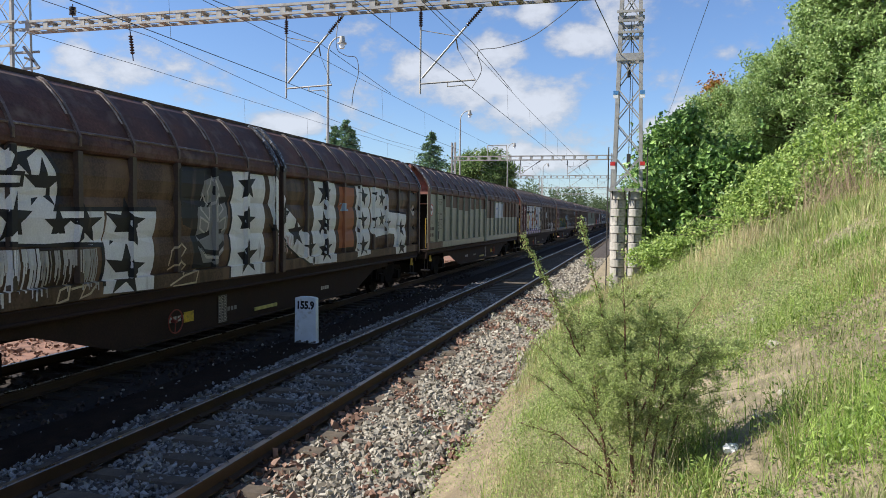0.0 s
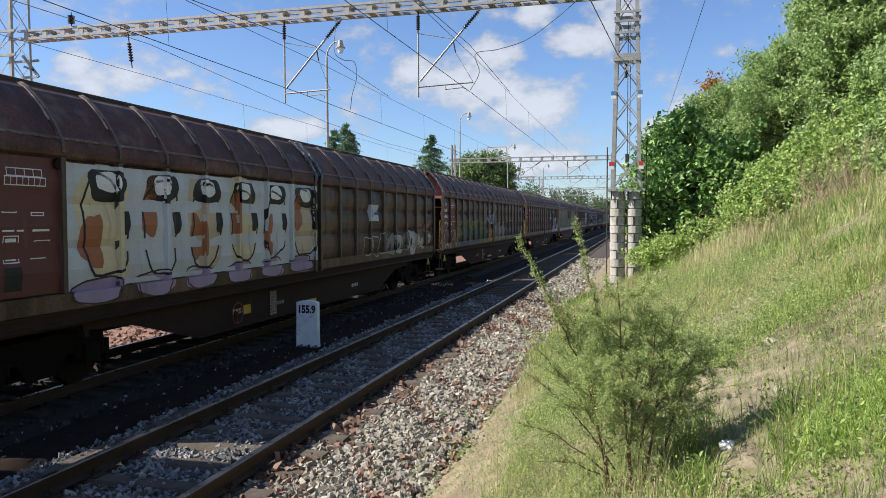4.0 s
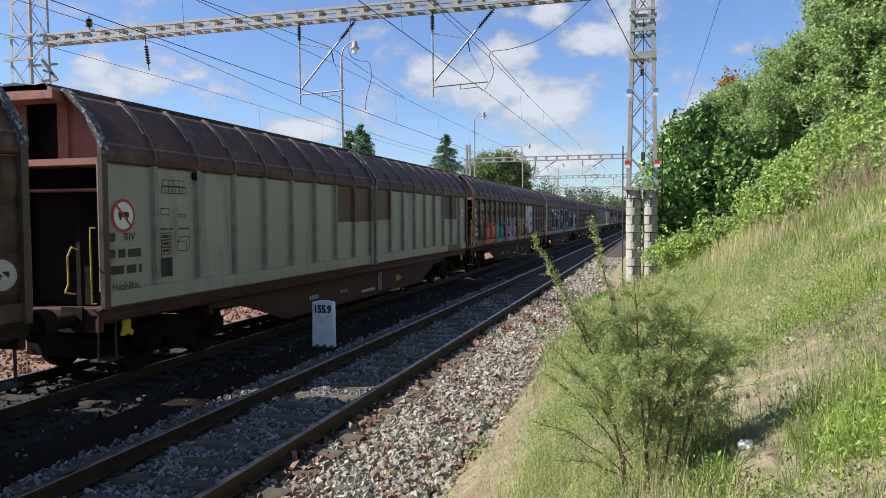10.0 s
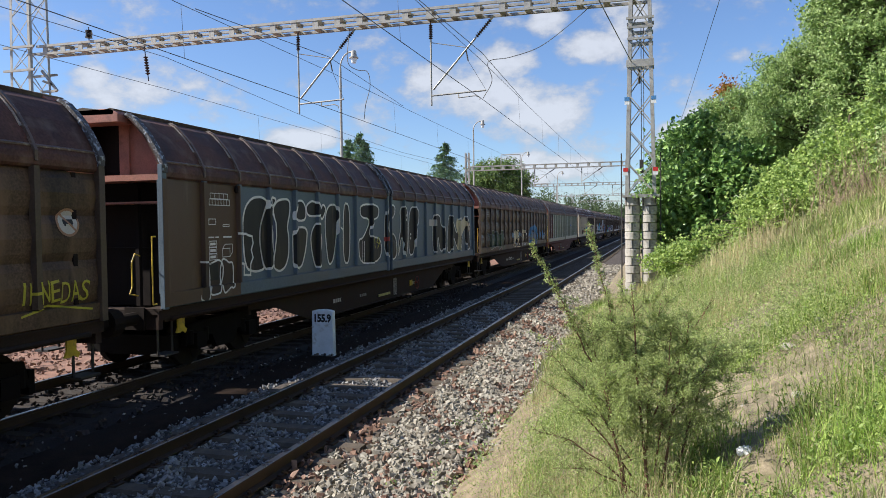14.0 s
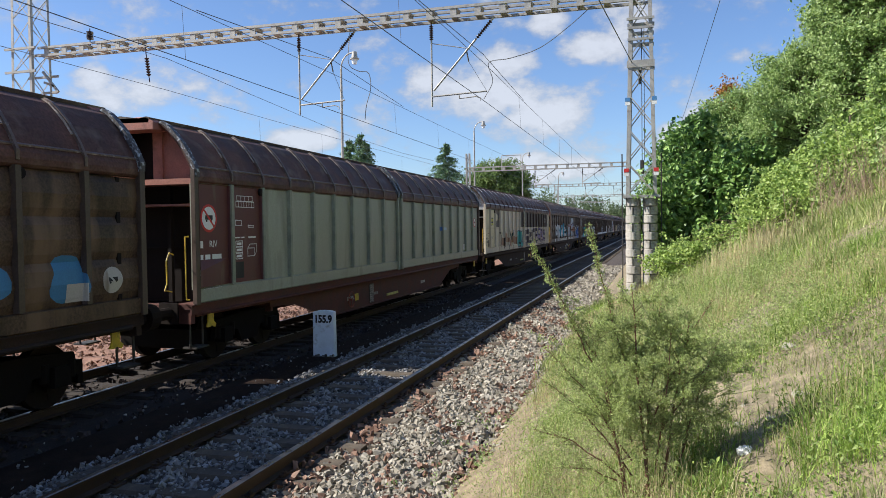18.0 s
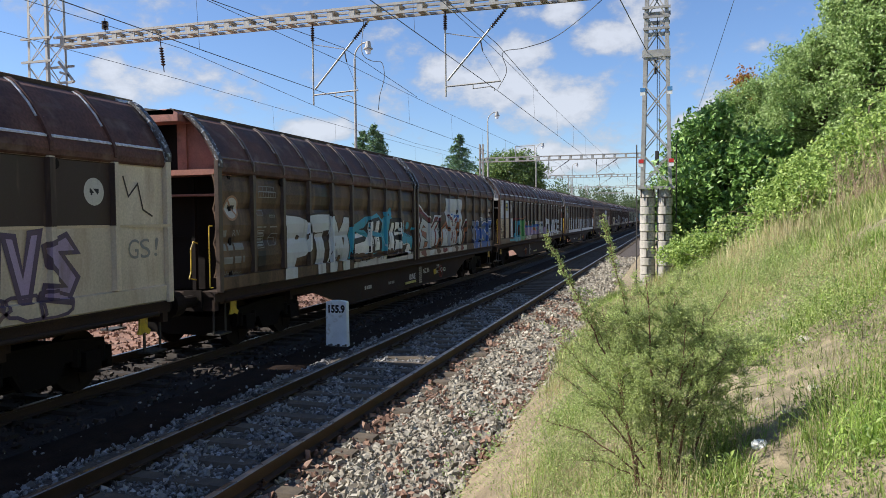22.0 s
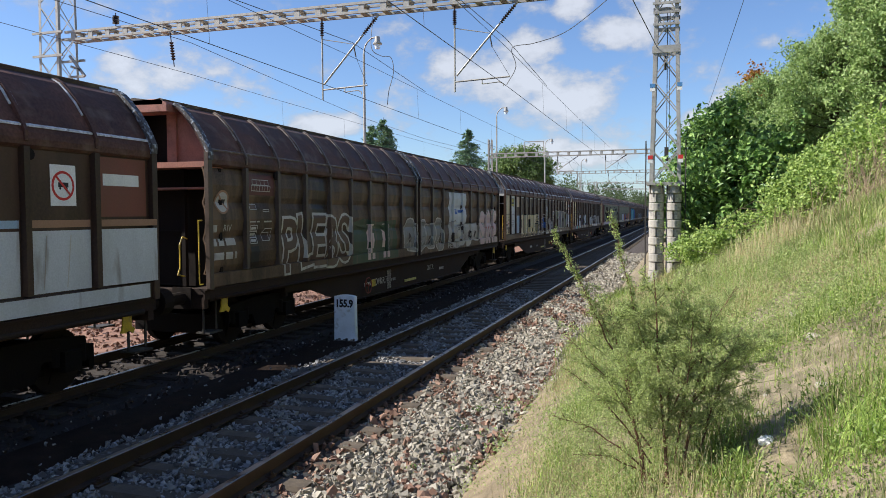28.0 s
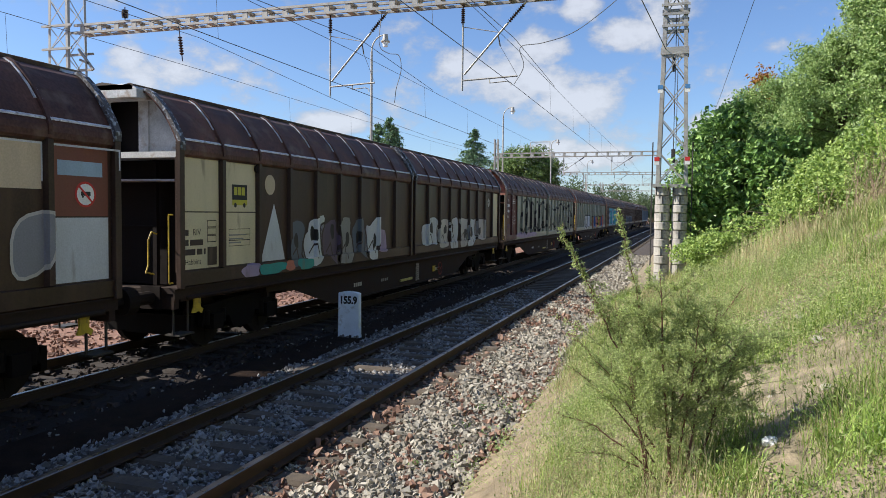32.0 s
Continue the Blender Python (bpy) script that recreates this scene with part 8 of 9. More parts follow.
for pts in ([(8.97, 3.18), (10.34, 3.2), (10.31, 2.82), (9.9, 2.75), (9.55, 2.26), (10.49, 2.21), (10.44, 1.51), (8.9, 1.5), (8.79, 2.2), (9.16, 2.22), (9.77, 2.77), (8.97, 2.81)],
            [(10.75, 3.18), (11.57, 3.24), (11.5, 2.87), (10.88, 2.79), (10.82, 2.33), (11.62, 2.29), (11.67, 1.49), (10.65, 1.59)],
            [(11.93, 3.18), (12.76, 3.22), (12.65, 1.57), (12.16, 1.57), (12.18, 2.17), (12.01, 2.17), (11.79, 1.55), (11.74, 1.9), (12.05, 2.59)],
            [(12.83, 3.22), (14, 3.18), (13.89, 2.59), (13.49, 2.56), (13.37, 1.61), (12.76, 1.56)],
            [(15.59, 3), (16.69, 2.97), (16.78, 2.58), (17.2, 2.49), (17.16, 1.6), (16.63, 1.57), (16.35, 2.24), (16.22, 1.59), (15.63, 1.58)],
            [(17.6, 1.49), (17.89, 2.98), (18.48, 2.96), (19.25, 2.1), (19.48, 2.93), (20.14, 2.92), (20.08, 1.54), (19.41, 1.51), (18.57, 2.2), (18.3, 1.5)],
            [(20.28, 2.98), (21.3, 2.89), (21.35, 2.37), (21.59, 1.52), (20.77, 1.52)],):
    pts = a.rounded(pts)
    a.poly("p_black", pts, 2)
    a.ring("p_white", pts, 0.05, 3)
a.poly("p_cream", [(19.28, 2.87), (19.73, 2.68), (20.63, 2.94), (20.82, 2.58), (19.9, 2.08), (19.87, 1.49), (19.22, 1.58), (19.44, 2.19), (19.02, 2.58)], 5)
a.rect("p_red", 10.65, 11.08, 2.1, 2.23, 5, "graffiti")
a.rect("p_pale", 15.2, 16.26, 2.55, 2.79, 4, "logo_board")
a.stroke("p_yellow", [(10.01, 2.23), (10.04, 1.92)], 0.03, 5)
a.stroke("p_yellow", [(10.21, 1.91), (10.37, 2.09), (10.27, 2.22), (10.15, 2.1), (10.35, 2.03)], 0.03, 5)
a.disc("p_white", 12.31, 2.91, 0.05, 5, "graffiti", 10)
a.disc("p_white", 12.52, 2.91, 0.05, 5, "graffiti", 10)
a.disc("p_white", 12.3, 2.76, 0.05, 5, "graffiti", 10)
a.disc("p_white", 12.52, 2.77, 0.05, 5, "graffiti", 10)
a.disc("p_white", 12.98, 2.29, 0.05, 5, "graffiti", 10)
a.disc("p_white", 12.97, 2.15, 0.05, 5, "graffiti", 10)
a.stroke("p_white", [(9.11, 2.13), (9.09, 1.55)], 0.03, 5)
a.stroke("p_white", [(9.25, 2.13), (9.23, 1.54)], 0.03, 5)
rear_marks(a, 2.5, "p_rust")
a.done()

# 8: ghostly old lettering, cream letters with ragged edges, a blue swirl
a = Art(8)
a.stencils("p_grey", False, worn=True)
a.piece(2.4, 6.0, 1.28, 2.3, 4, ["p_moss"], "p_grey", line=0.05, wob=0.28)
for pts in ([(8.62, 2.3), (9.16, 2.31), (9.22, 1.9), (9.32, 2.29), (9.68, 2.28), (9.9, 2.1), (9.61, 1.39), (9.09, 1.42), (8.9, 1.88)],
            [(10.09, 2.27), (10.58, 2.29), (10.64, 1.33), (10.35, 1.33), (10.33, 1.62), (10.16, 1.64), (10.07, 1.32), (9.87, 1.39)],
            [(11.05, 2.31), (11.67, 2.31), (11.66, 2.05), (11.33, 2.03), (11.33, 1.85), (11.58, 1.82), (11.54, 1.42), (11.04, 1.3), (10.93, 1.34)],
            [(11.74, 2.31), (12.72, 2.24), (12.85, 2.04), (12.57, 1.48), (12.26, 1.47), (12.32, 2.03), (12.12, 2.04), (12.09, 1.57), (11.79, 1.55)],):
    a.poly("p_cream", pts, 2)
    a.ring("p_black", pts, 0.05, 3)
a.stroke("p_black", [(8.78, 2.16), (8.94, 2.14)], 0.035, 4)
a.stroke("p_black", [(8.8, 2.04), (8.96, 2.02)], 0.035, 4)
a.stroke("p_black", [(8.85, 1.85), (9.01, 1.83)], 0.035, 4)
a.stroke("p_black", [(9.96, 2.02), (10.12, 2)], 0.035, 4)
a.stroke("p_black", [(9.91, 1.85), (10.07, 1.83)], 0.035, 4)
a.stroke("p_black", [(10.35, 1.99), (10.52, 1.97)], 0.035, 4)
a.stroke("p_black", [(11.02, 2.09), (11.23, 2.07)], 0.035, 4)
a.stroke("p_black", [(11.04, 1.9), (11.25, 1.88)], 0.035, 4)
a.stroke("p_black", [(11.03, 1.71), (11.24, 1.68)], 0.035, 4)
a.stroke("p_black", [(11.76, 2.05), (12, 2.03)], 0.035, 4)
a.stroke("p_black", [(12.31, 1.82), (12.62, 1.79)], 0.035, 4)
a.stroke("p_black", [(10.28, 1.82), (10.45, 1.8)], 0.035, 4)
a.rect("p_cream", 9.91, 10.89, 1.14, 1.3, 2, "graffiti")
a.rect("p_pale", 11.13, 11.71, 1.28, 1.45, 2, "graffiti")
a.rect("p_pale", 11.89, 12.6, 1.29, 1.46, 2, "graffiti")
a.rect("p_cream", 9.09, 9.49, 1.28, 1.43, 2, "graffiti")
a.stroke("p_black", [(9.11, 1.35), (9.15, 1.42), (9.19, 1.35)], 0.03, 4)
a.stroke("p_black", [(9.24, 1.35), (9.27, 1.41), (9.32, 1.35)], 0.03, 4)
a.stroke("p_black", [(9.37, 1.34), (9.41, 1.41), (9.45, 1.34)], 0.03, 4)
a.stroke("p_black", [(11.16, 1.35), (11.21, 1.43), (11.26, 1.34)], 0.03, 4)
a.stroke("p_black", [(11.3, 1.35), (11.34, 1.43), (11.39, 1.35)], 0.03, 4)
a.stroke("p_black", [(11.44, 1.34), (11.48, 1.43), (11.53, 1.34)], 0.03, 4)
a.stroke("p_black", [(11.93, 1.35), (11.98, 1.44), (12.04, 1.35)], 0.03, 4)
a.stroke("p_black", [(12.08, 1.35), (12.13, 1.43), (12.19, 1.34)], 0.03, 4)
a.stroke("p_black", [(12.24, 1.34), (12.3, 1.43), (12.37, 1.34)], 0.03, 4)
for u, v, r, tall in ((8.51, 1.94, 0.13, 1.48), (9.64, 1.46, 0.11, 2.19), (10.79, 1.98, 0.16, 1.50), (11.75, 1.72, 0.13, 1.69),):
    a.star("p_sky", u, v, r, 5, a.rng.uniform(-0.12, 0.12), tall)
for u, v, r, tall in ((13.06, 2, 0.21, 0.81),):
    a.star("p_white", u, v, r, 3, a.rng.uniform(-0.12, 0.12), tall)
for pts in ([(8.55, 1.61), (8.75, 1.78), (8.8, 1.73), (8.69, 1.59)],
            [(8.64, 1.41), (8.84, 1.54), (8.86, 1.48), (8.75, 1.35)],
            [(12.82, 1.73), (13.05, 1.78), (12.9, 1.62)],
            [(12.77, 1.57), (13.06, 1.61), (12.93, 1.45)],):
    a.poly("p_black", pts, 2)
    a.ring("p_cream", pts, 0.03, 3)
a.poly("p_slate", [(13.6, 2.03), (14.81, 2.29), (16.35, 2.26), (17.65, 1.88), (17.46, 1.39), (16.16, 1.27), (13.91, 1.3)], 1)
a.poly("p_blue2", [(13.49, 2.26), (14.18, 2.15), (14.82, 2.54), (15.63, 2.44), (16.37, 2.69), (16.84, 2.49), (17.84, 2.23), (17.89, 1.58), (17.46, 1.39), (16.98, 2.04), (15.62, 2.24), (15.06, 1.95), (14.29, 1.91), (13.58, 1.75)], 2)
a.poly("p_blue2", [(13.7, 1.74), (14.28, 1.65), (14.82, 1.43), (14.02, 1.25), (13.92, 1.49)], 2)
a.poly("p_grey", [(14.29, 1.86), (15.05, 1.91), (15.61, 2.15), (16.65, 1.99), (17.12, 1.55), (16.32, 1.42), (14.52, 1.39)], 3)
a.stroke("p_blue2", [(13.59, 1.8), (14.29, 1.95), (14.91, 1.73), (14.52, 1.39)], 0.12, 4)
a.stroke("p_blue2", [(15.32, 1.71), (15.75, 2.02), (16.35, 2.06), (16.48, 1.65)], 0.1, 4)
a.stroke("p_blue2", [(16.8, 1.77), (17.11, 1.34), (16.78, 1.16)], 0.1, 4)
a.poly("p_blue2", a.blob(19.04, 1.9, 0.36, 0.3, 0.2), 1)
a.poly("p_blue2", a.blob(20.45, 1.86, 0.36, 0.3, 0.2), 1)
a.rect("p_pale", 20.4, 20.76, 1.54, 1.8, 3, "paint_patch")
rear_marks(a, 1.8, "p_pale", 21.3)
a.done()

# 9: grey-green with red front panels
a = Art(9)
a.rect("p_oxide", 0.14, 1.2, 1.5, 3.38, 1)
a.rect("p_oxide", 1.32, 2.42, 1.5, 3.38, 1)
a.stencils("p_white", False)
a.shunt_sign(0.55, 2.75, 0.26)
a.rect("p_blue", 15.6, 15.85, 2.4, 2.55, 2, "logo_board")
a.rect("p_sky", 15.9, 16.6, 2.42, 2.52, 2, "logo_board")
a.rect("p_white", 19.3, 19.5, 1.55, 1.8, 2, "stencil")
rear_marks(a, 2.72)
a.done()

# 10: cream with dark fields, brown and purple letters
a = Art(10)
keeper_panels(a, 3)
a.rect("p_dark", 2.56, 3.62, 2.5, 3.38, 1)
a.disc("p_cream", 3.05, 3.0, 0.2, 2)
a.rect("p_dark", 9.85, 10.85, 2.48, 3.38, 1)
a.rect("p_dark", 11.15, 20.75, 2.46, 3.38, 1)
for p in range(9):
    for b in (0, HALF):
        a.rect("p_tan", b + 0.15 + p * PANEL, b + (p + 1) * PANEL - 0.06, 2.43, 2.47, 2)
for u, v in ((4.6, 1.7), (5.6, 1.9), (6.6, 1.65), (7.6, 1.8), (8.4, 1.7)):
    a.poly("p_rust", a.blob(u, v, 0.5, 0.25, 0.3), 1)
a.stroke("p_dark", [(3.7, 2.2), (4.1, 1.4), (4.4, 2.2)], 0.14)
a.stroke("p_dark", [(5.0, 2.2), (4.8, 1.4), (5.4, 1.6)], 0.14)
a.stroke("p_forest", [(6.2, 1.3), (6.65, 2.38), (6.75, 1.95), (7.0, 2.2), (7.1, 1.8), (7.5, 2.35), (7.6, 1.26)], 0.15)
a.poly("p_forest", a.blob(9.7, 1.75, 1.0, 0.5, 0.08), 2)
a.ring("p_sky", a.blob(9.7, 1.75, 1.02, 0.52, 0.08), 0.05, 3)
a.word("TRZ", 8.85, 10.6, 1.4, 2.15, "p_teal", "p_black", 0.05, layer=3, bold=0.06)
# heavy square letters with a worn pale outline and paint run down over the sill
for pts in ([(11.42, 2.3), (12.4, 2.33), (12.4, 2.05), (11.85, 2.02), (11.85, 1.9), (12.42, 1.9), (12.4, 1.3), (11.4, 1.28), (11.42, 1.5), (11.98, 1.53), (11.98, 1.66), (11.42, 1.68)],
            [(12.62, 2.35), (12.98, 2.33), (12.98, 1.62), (13.45, 1.6), (13.45, 1.3), (12.6, 1.3)],
            [(13.62, 1.3), (13.66, 2.28), (14.42, 2.3), (14.48, 1.3), (14.2, 1.3), (14.2, 1.62), (13.96, 1.62), (13.94, 1.3)],
            [(14.5, 2.38), (15.28, 2.4), (15.28, 2.12), (15.06, 2.12), (15.08, 1.34), (14.74, 1.34), (14.74, 2.1), (14.5, 2.1)],
            [(15.36, 2.4), (16.02, 2.4), (16.02, 2.2), (15.7, 2.18), (15.7, 2.02), (15.98, 2.0), (15.98, 1.82), (15.7, 1.8), (15.7, 1.56), (16.04, 1.56), (16.04, 1.34), (15.36, 1.34)]):
    a.poly("p_soot", pts, 3)
    a.ring("p_white", pts, 0.03, 2)
a.rect("p_tan", 13.98, 14.17, 1.8, 2.06, 4, "graffiti")
a.ring("p_soot", a.blob(13.25, 1.97, 0.14, 0.2, 0.2, 12), 0.08, 3)
for u0, u1 in ((11.5, 12.3), (12.62, 12.8), (12.9, 13.3), (13.66, 13.86), (14.1, 14.4), (14.76, 15.0), (15.38, 15.7), (15.8, 15.98)):
    a.rect("p_soot", u0, u1, 1.02, 1.24, 2, "graffiti")
# tangled purple outlines
for pts in ([(16.45, 2.42), (16.62, 1.5), (16.82, 1.5), (16.72, 1.95), (17.15, 2.38), (16.9, 2.42), (16.6, 2.05)],
            [(16.75, 1.95), (17.2, 1.5), (17.4, 1.62), (17.0, 2.0)],
            [(17.3, 2.3), (17.9, 2.34), (17.8, 2.1), (17.55, 2.05), (17.8, 1.9), (17.55, 1.8), (17.9, 1.6), (17.8, 1.45), (17.3, 1.5)],
            [(18.0, 1.45), (18.05, 2.3), (18.25, 2.32), (18.5, 1.9), (18.5, 2.34), (18.75, 2.3), (18.7, 1.45), (18.45, 1.5), (18.25, 1.85), (18.22, 1.45)],
            [(18.8, 2.36), (19.05, 1.5), (19.2, 1.5), (19.4, 2.4), (19.22, 2.38), (19.1, 1.85), (18.98, 2.34)],
            [(19.45, 2.2), (19.85, 2.35), (20.05, 2.1), (19.75, 2.1), (20.05, 1.75), (19.85, 1.42), (19.4, 1.5), (19.45, 1.68), (19.8, 1.65), (19.5, 1.95)]):
    a.poly("p_lilac", pts, 2)
    a.ring("p_mauve", pts, 0.075, 3)
for u in (16.6, 17.2, 17.9, 18.5, 19.1, 19.6):
    a.ring("p_mauve", a.blob(u, 1.42, 0.32, 0.16, 0.2, 12), 0.05, 4)
a.stroke("p_dark", [(21.0, 3.2), (21.1, 2.9), (21.3, 3.1), (21.4, 2.7), (21.6, 2.6)], 0.03)
a.word("GS!", 21.05, 21.8, 1.95, 2.25, "p_grey", wild=1.2)
a.shunt_sign(20.4, 2.95, 0.2, "p_pale")
a.done()

# 11: pale letters, turquoise clouds, red and blue pieces
a = Art(11)
a.stencils("p_grey", False)
a.shunt_sign(0.55, 2.75, 0.24, "p_rust")
a.word("PTM", 2.65, 5.9, 1.3, 2.45, "p_silver", "p_dark", 0.04, bold=0.12)
a.poly("p_cyan", [(6.0, 1.5), (6.0, 2.3), (7.08, 2.58), (7.6, 2.6), (8.0, 2.68), (8.3, 2.5), (8.55, 2.6), (9.0, 2.62), (9.3, 2.5), (8.6, 1.6), (7.0, 1.5)])
a.poly("p_black", [(6.0, 1.4), (6.2, 2.15), (7.0, 2.3), (7.3, 2.5), (8.1, 2.57), (8.32, 2.4), (8.3, 1.5), (7.2, 1.4)], 2)
for pts in ([(7.25, 2.42), (7.62, 2.45), (7.7, 2.2), (7.66, 1.85), (7.5, 1.62), (6.9, 1.55), (6.3, 1.6), (6.3, 1.85), (7.05, 1.92), (7.25, 2.1)], [(7.88, 2.45), (8.1, 2.48), (8.12, 1.65), (7.8, 1.63), (7.76, 2.0)], [(6.25, 2.0), (6.3, 2.1), (6.9, 2.2), (6.95, 2.05)]):
    a.poly("p_white", pts, 3)
heart = [(8.34, 2.48), (8.6, 2.42), (8.95, 2.5), (8.9, 2.2), (8.54, 1.73), (8.36, 2.05)]
a.poly("p_cyan", heart, 3)
a.stroke("p_sky", heart[3:] + heart[:1], 0.03, 4)
a.poly("p_black", [(8.95, 2.5), (9.2, 2.55), (9.75, 2.55), (10.05, 2.35), (10.02, 2.1), (9.8, 1.98), (10.1, 1.7), (10.6, 1.62), (10.7, 1.4), (8.6, 1.35), (8.62, 1.7)], 2)
for pts in ([(9.1, 2.4), (9.3, 2.4), (9.3, 1.45), (8.78, 1.5), (8.95, 1.95)], [(9.42, 2.42), (9.85, 2.4), (9.95, 2.2), (9.8, 2.05), (9.42, 2.02)], [(9.42, 1.9), (9.75, 1.86), (10.0, 1.6), (9.9, 1.45), (9.42, 1.47)]):
    a.poly("p_white", pts, 3)
a.poly("p_black", a.blob(9.62, 2.16, 0.12, 0.05, 0.2, 12), 4)
for v in (1.86, 1.8):
    a.stroke("p_black", [(7.4, v), (7.62, v + 0.02)], 0.025, 4)
    a.stroke("p_black", [(7.95, v + 0.1), (8.02, v + 0.1)], 0.03, 4)
tail = [(10.05, 2.48), (10.2, 2.1), (10.72, 1.95), (10.75, 1.5), (10.4, 1.75), (10.05, 1.72), (9.88, 1.9), (10.1, 2.05)]
a.poly("p_cyan", tail, 3)
a.stroke("p_white", tail[3:] + tail[:2], 0.03, 4)
a.word("TONE", 10.2, 10.6, 1.95, 2.07, "p_black", layer=4)
a.disc("p_white", 10.45, 1.56, 0.17, 4, "graffiti")
a.disc("p_cyan", 10.38, 2.3, 0.12, 2, "graffiti")
for u, v, r in ((8.55, 2.66, 0.07), (8.85, 2.72, 0.06), (9.05, 2.72, 0.13), (10.75, 2.2, 0.06), (10.7, 1.9, 0.07)):
    a.disc("p_cyan", u, v, r, 2, "graffiti", 14)
for u, w in ((6.4, 0.3), (7.0, 0.35), (7.7, 0.3), (8.0, 0.25), (8.9, 0.25), (9.2, 0.2), (9.7, 0.3)):
    a.poly("p_brown", a.blob(u, 1.52, w, 0.10, 0.35, 20, 0.9), 5)
a.rect("p_pale", 6.2, 10.75, 1.25, 1.46, 2, "graffiti")
drips(a, "p_brown", 6.2, 10.7, 1.47, 40, 0.12)
a.logo_patch(14.35, 16.6, 1.5, 3.25, "p_silver")
for pts in ([(11.42, 1.5), (11.45, 2.3), (11.6, 2.55), (12.25, 2.35), (12.3, 1.5)], [(12.45, 1.5), (12.5, 2.2), (12.9, 2.4), (13.4, 2.4), (13.42, 1.6)], [(13.6, 1.5), (13.7, 2.2), (14.3, 2.25), (14.6, 1.5)], [(14.7, 1.5), (14.75, 2.35), (15.2, 2.4), (15.3, 1.5)], [(15.5, 1.5), (15.6, 2.35), (16.2, 2.4), (16.4, 1.5)]):
    a.poly("p_silver", pts, 2)
    a.ring("p_black", pts, 0.03, 4)
for pts, w in (([(11.33, 1.55), (11.36, 2.85), (11.9, 2.62), (12.35, 2.4), (12.42, 2.0)], 0.15), ([(12.5, 2.15), (12.95, 2.5), (13.45, 2.5), (13.1, 2.2), (12.95, 1.6)], 0.14), ([(14.5, 2.7), (14.75, 2.5), (15.2, 2.5), (15.3, 2.2), (15.05, 1.7)], 0.13), ([(15.4, 1.6), (15.5, 2.4), (15.8, 2.5)], 0.12), ([(16.9, 1.6), (16.75, 2.1), (17.1, 2.4)], 0.1)):
    a.stroke("p_dark_red", pts, w, 3)
    a.stroke("p_white", [(u, v + w * 0.75) for u, v in pts[:4]], 0.05, 4)
for pts in ([(11.6, 1.95), (11.7, 2.3), (12.1, 2.15), (11.95, 1.82)], [(11.75, 1.5), (11.8, 1.75), (12.1, 1.72), (12.0, 1.5)]):
    a.poly("p_orange", pts, 5)
    a.ring("p_black", pts, 0.03, 6)
for pts in ([(13.75, 1.6), (13.9, 2.15), (14.3, 2.35), (14.65, 2.1)], [(15.7, 1.6), (15.85, 2.3), (16.3, 2.45)], [(16.75, 1.5), (17.0, 2.0), (17.25, 2.2)], [(13.2, 1.5), (13.4, 1.8)]):
    a.stroke("p_orange", pts, 0.14, 5)
    a.stroke("p_black", [(u + 0.08, v - 0.03) for u, v in pts], 0.03, 6)
a.rect("p_pale", 11.3, 17.2, 1.25, 1.44, 2, "graffiti")
for i in range(7):
    a.poly(("p_dark_red", "p_silver", "p_brown")[i % 3], a.blob(11.7 + i * 0.8, 1.36, 0.25, 0.09, 0.3), 3)
a.rect("p_slate", 19.5, 21.7, 1.5, 2.5, 1)
a.word("UNST", 18.35, 21.6, 1.3, 2.28, "p_blue", "p_silver", 0.04, halo="p_navy", bold=0.09, wild=0.6)
a.word("TABA", 19.5, 20.15, 2.38, 2.53, "p_white", wild=0.8)
rear_marks(a, 2.75, "p_rust", 21.3)
a.done()

# 12: black-brown with pale panels and many colours
a = Art(12)
keeper_panels(a, 1)
chipped_frames(a)
a.shunt_sign(2.95, 3.0, 0.22, "p_pale")
a.rect("p_silver", 2.52, 3.42, 1.5, 2.48, 1)
a.word("iLKE", 3.6, 5.4, 1.35, 2.3, "p_cyan", "p_black", 0.07, halo="p_dark_red", bold=0.08)
a.rect("p_pale", 5.0, 7.0, 1.9, 2.3, 1)
a.word("SEK", 5.4, 7.0, 1.35, 2.3, "p_green", "p_black", 0.06, layer=2, halo="p_orange", bold=0.08)
a.rect("p_lilac", 7.1, 10.85, 1.5, 2.1, 1, "graffiti")
a.rect("p_pale", 7.1, 10.85, 2.1, 2.3, 1, "graffiti")
a.rect("p_blue", 7.1, 10.85, 1.95, 2.1, 2, "graffiti")
for i in range(12):
    a.poly(("p_orange", "p_navy", "p_salmon", "p_teal")[i % 4], a.blob(7.3 + i * 0.3, 1.62 + 0.55 * a.rng.random(), 0.12, 0.11, 0.25, 14), 3)
for u in (7.6, 8.6, 9.6):
    a.poly("p_forest", a.blob(u, 2.2, 0.4, 0.13, 0.15), 3)
a.word("SEKSIMONEY", 7.1, 8.85, 1.26, 1.47, "p_white", wild=0.8)
a.bars(2.5, 1.36, (0.3, 0.2, 0.4), 0.12, "p_cyan", 2, "graffiti")
a.rect("p_silver", 11.5, 12.35, 1.5, 2.25, 1)
a.word("MECK", 11.55, 12.3, 1.9, 2.15, "p_forest", layer=2)
a.word("MOKI", 11.6, 12.2, 1.58, 1.75, "p_forest", layer=2)
a.poly("p_lilac", [(13.0, 1.25), (13.2, 1.8), (13.9, 2.1), (14.2, 1.25)])
a.word("TAN", 13.6, 17.1, 1.35, 2.32, "p_silver", "p_black", 0.06, bold=0.1)
a.word("SOKE!", 17.4, 20.3, 1.4, 2.3, "p_silver", "p_black", 0.05, bold=0.06)
a.shunt_sign(20.35, 2.95, 0.18, "p_pale")
a.rect("p_rust_red", 20.85, 21.8, 2.5, 3.35, 1)
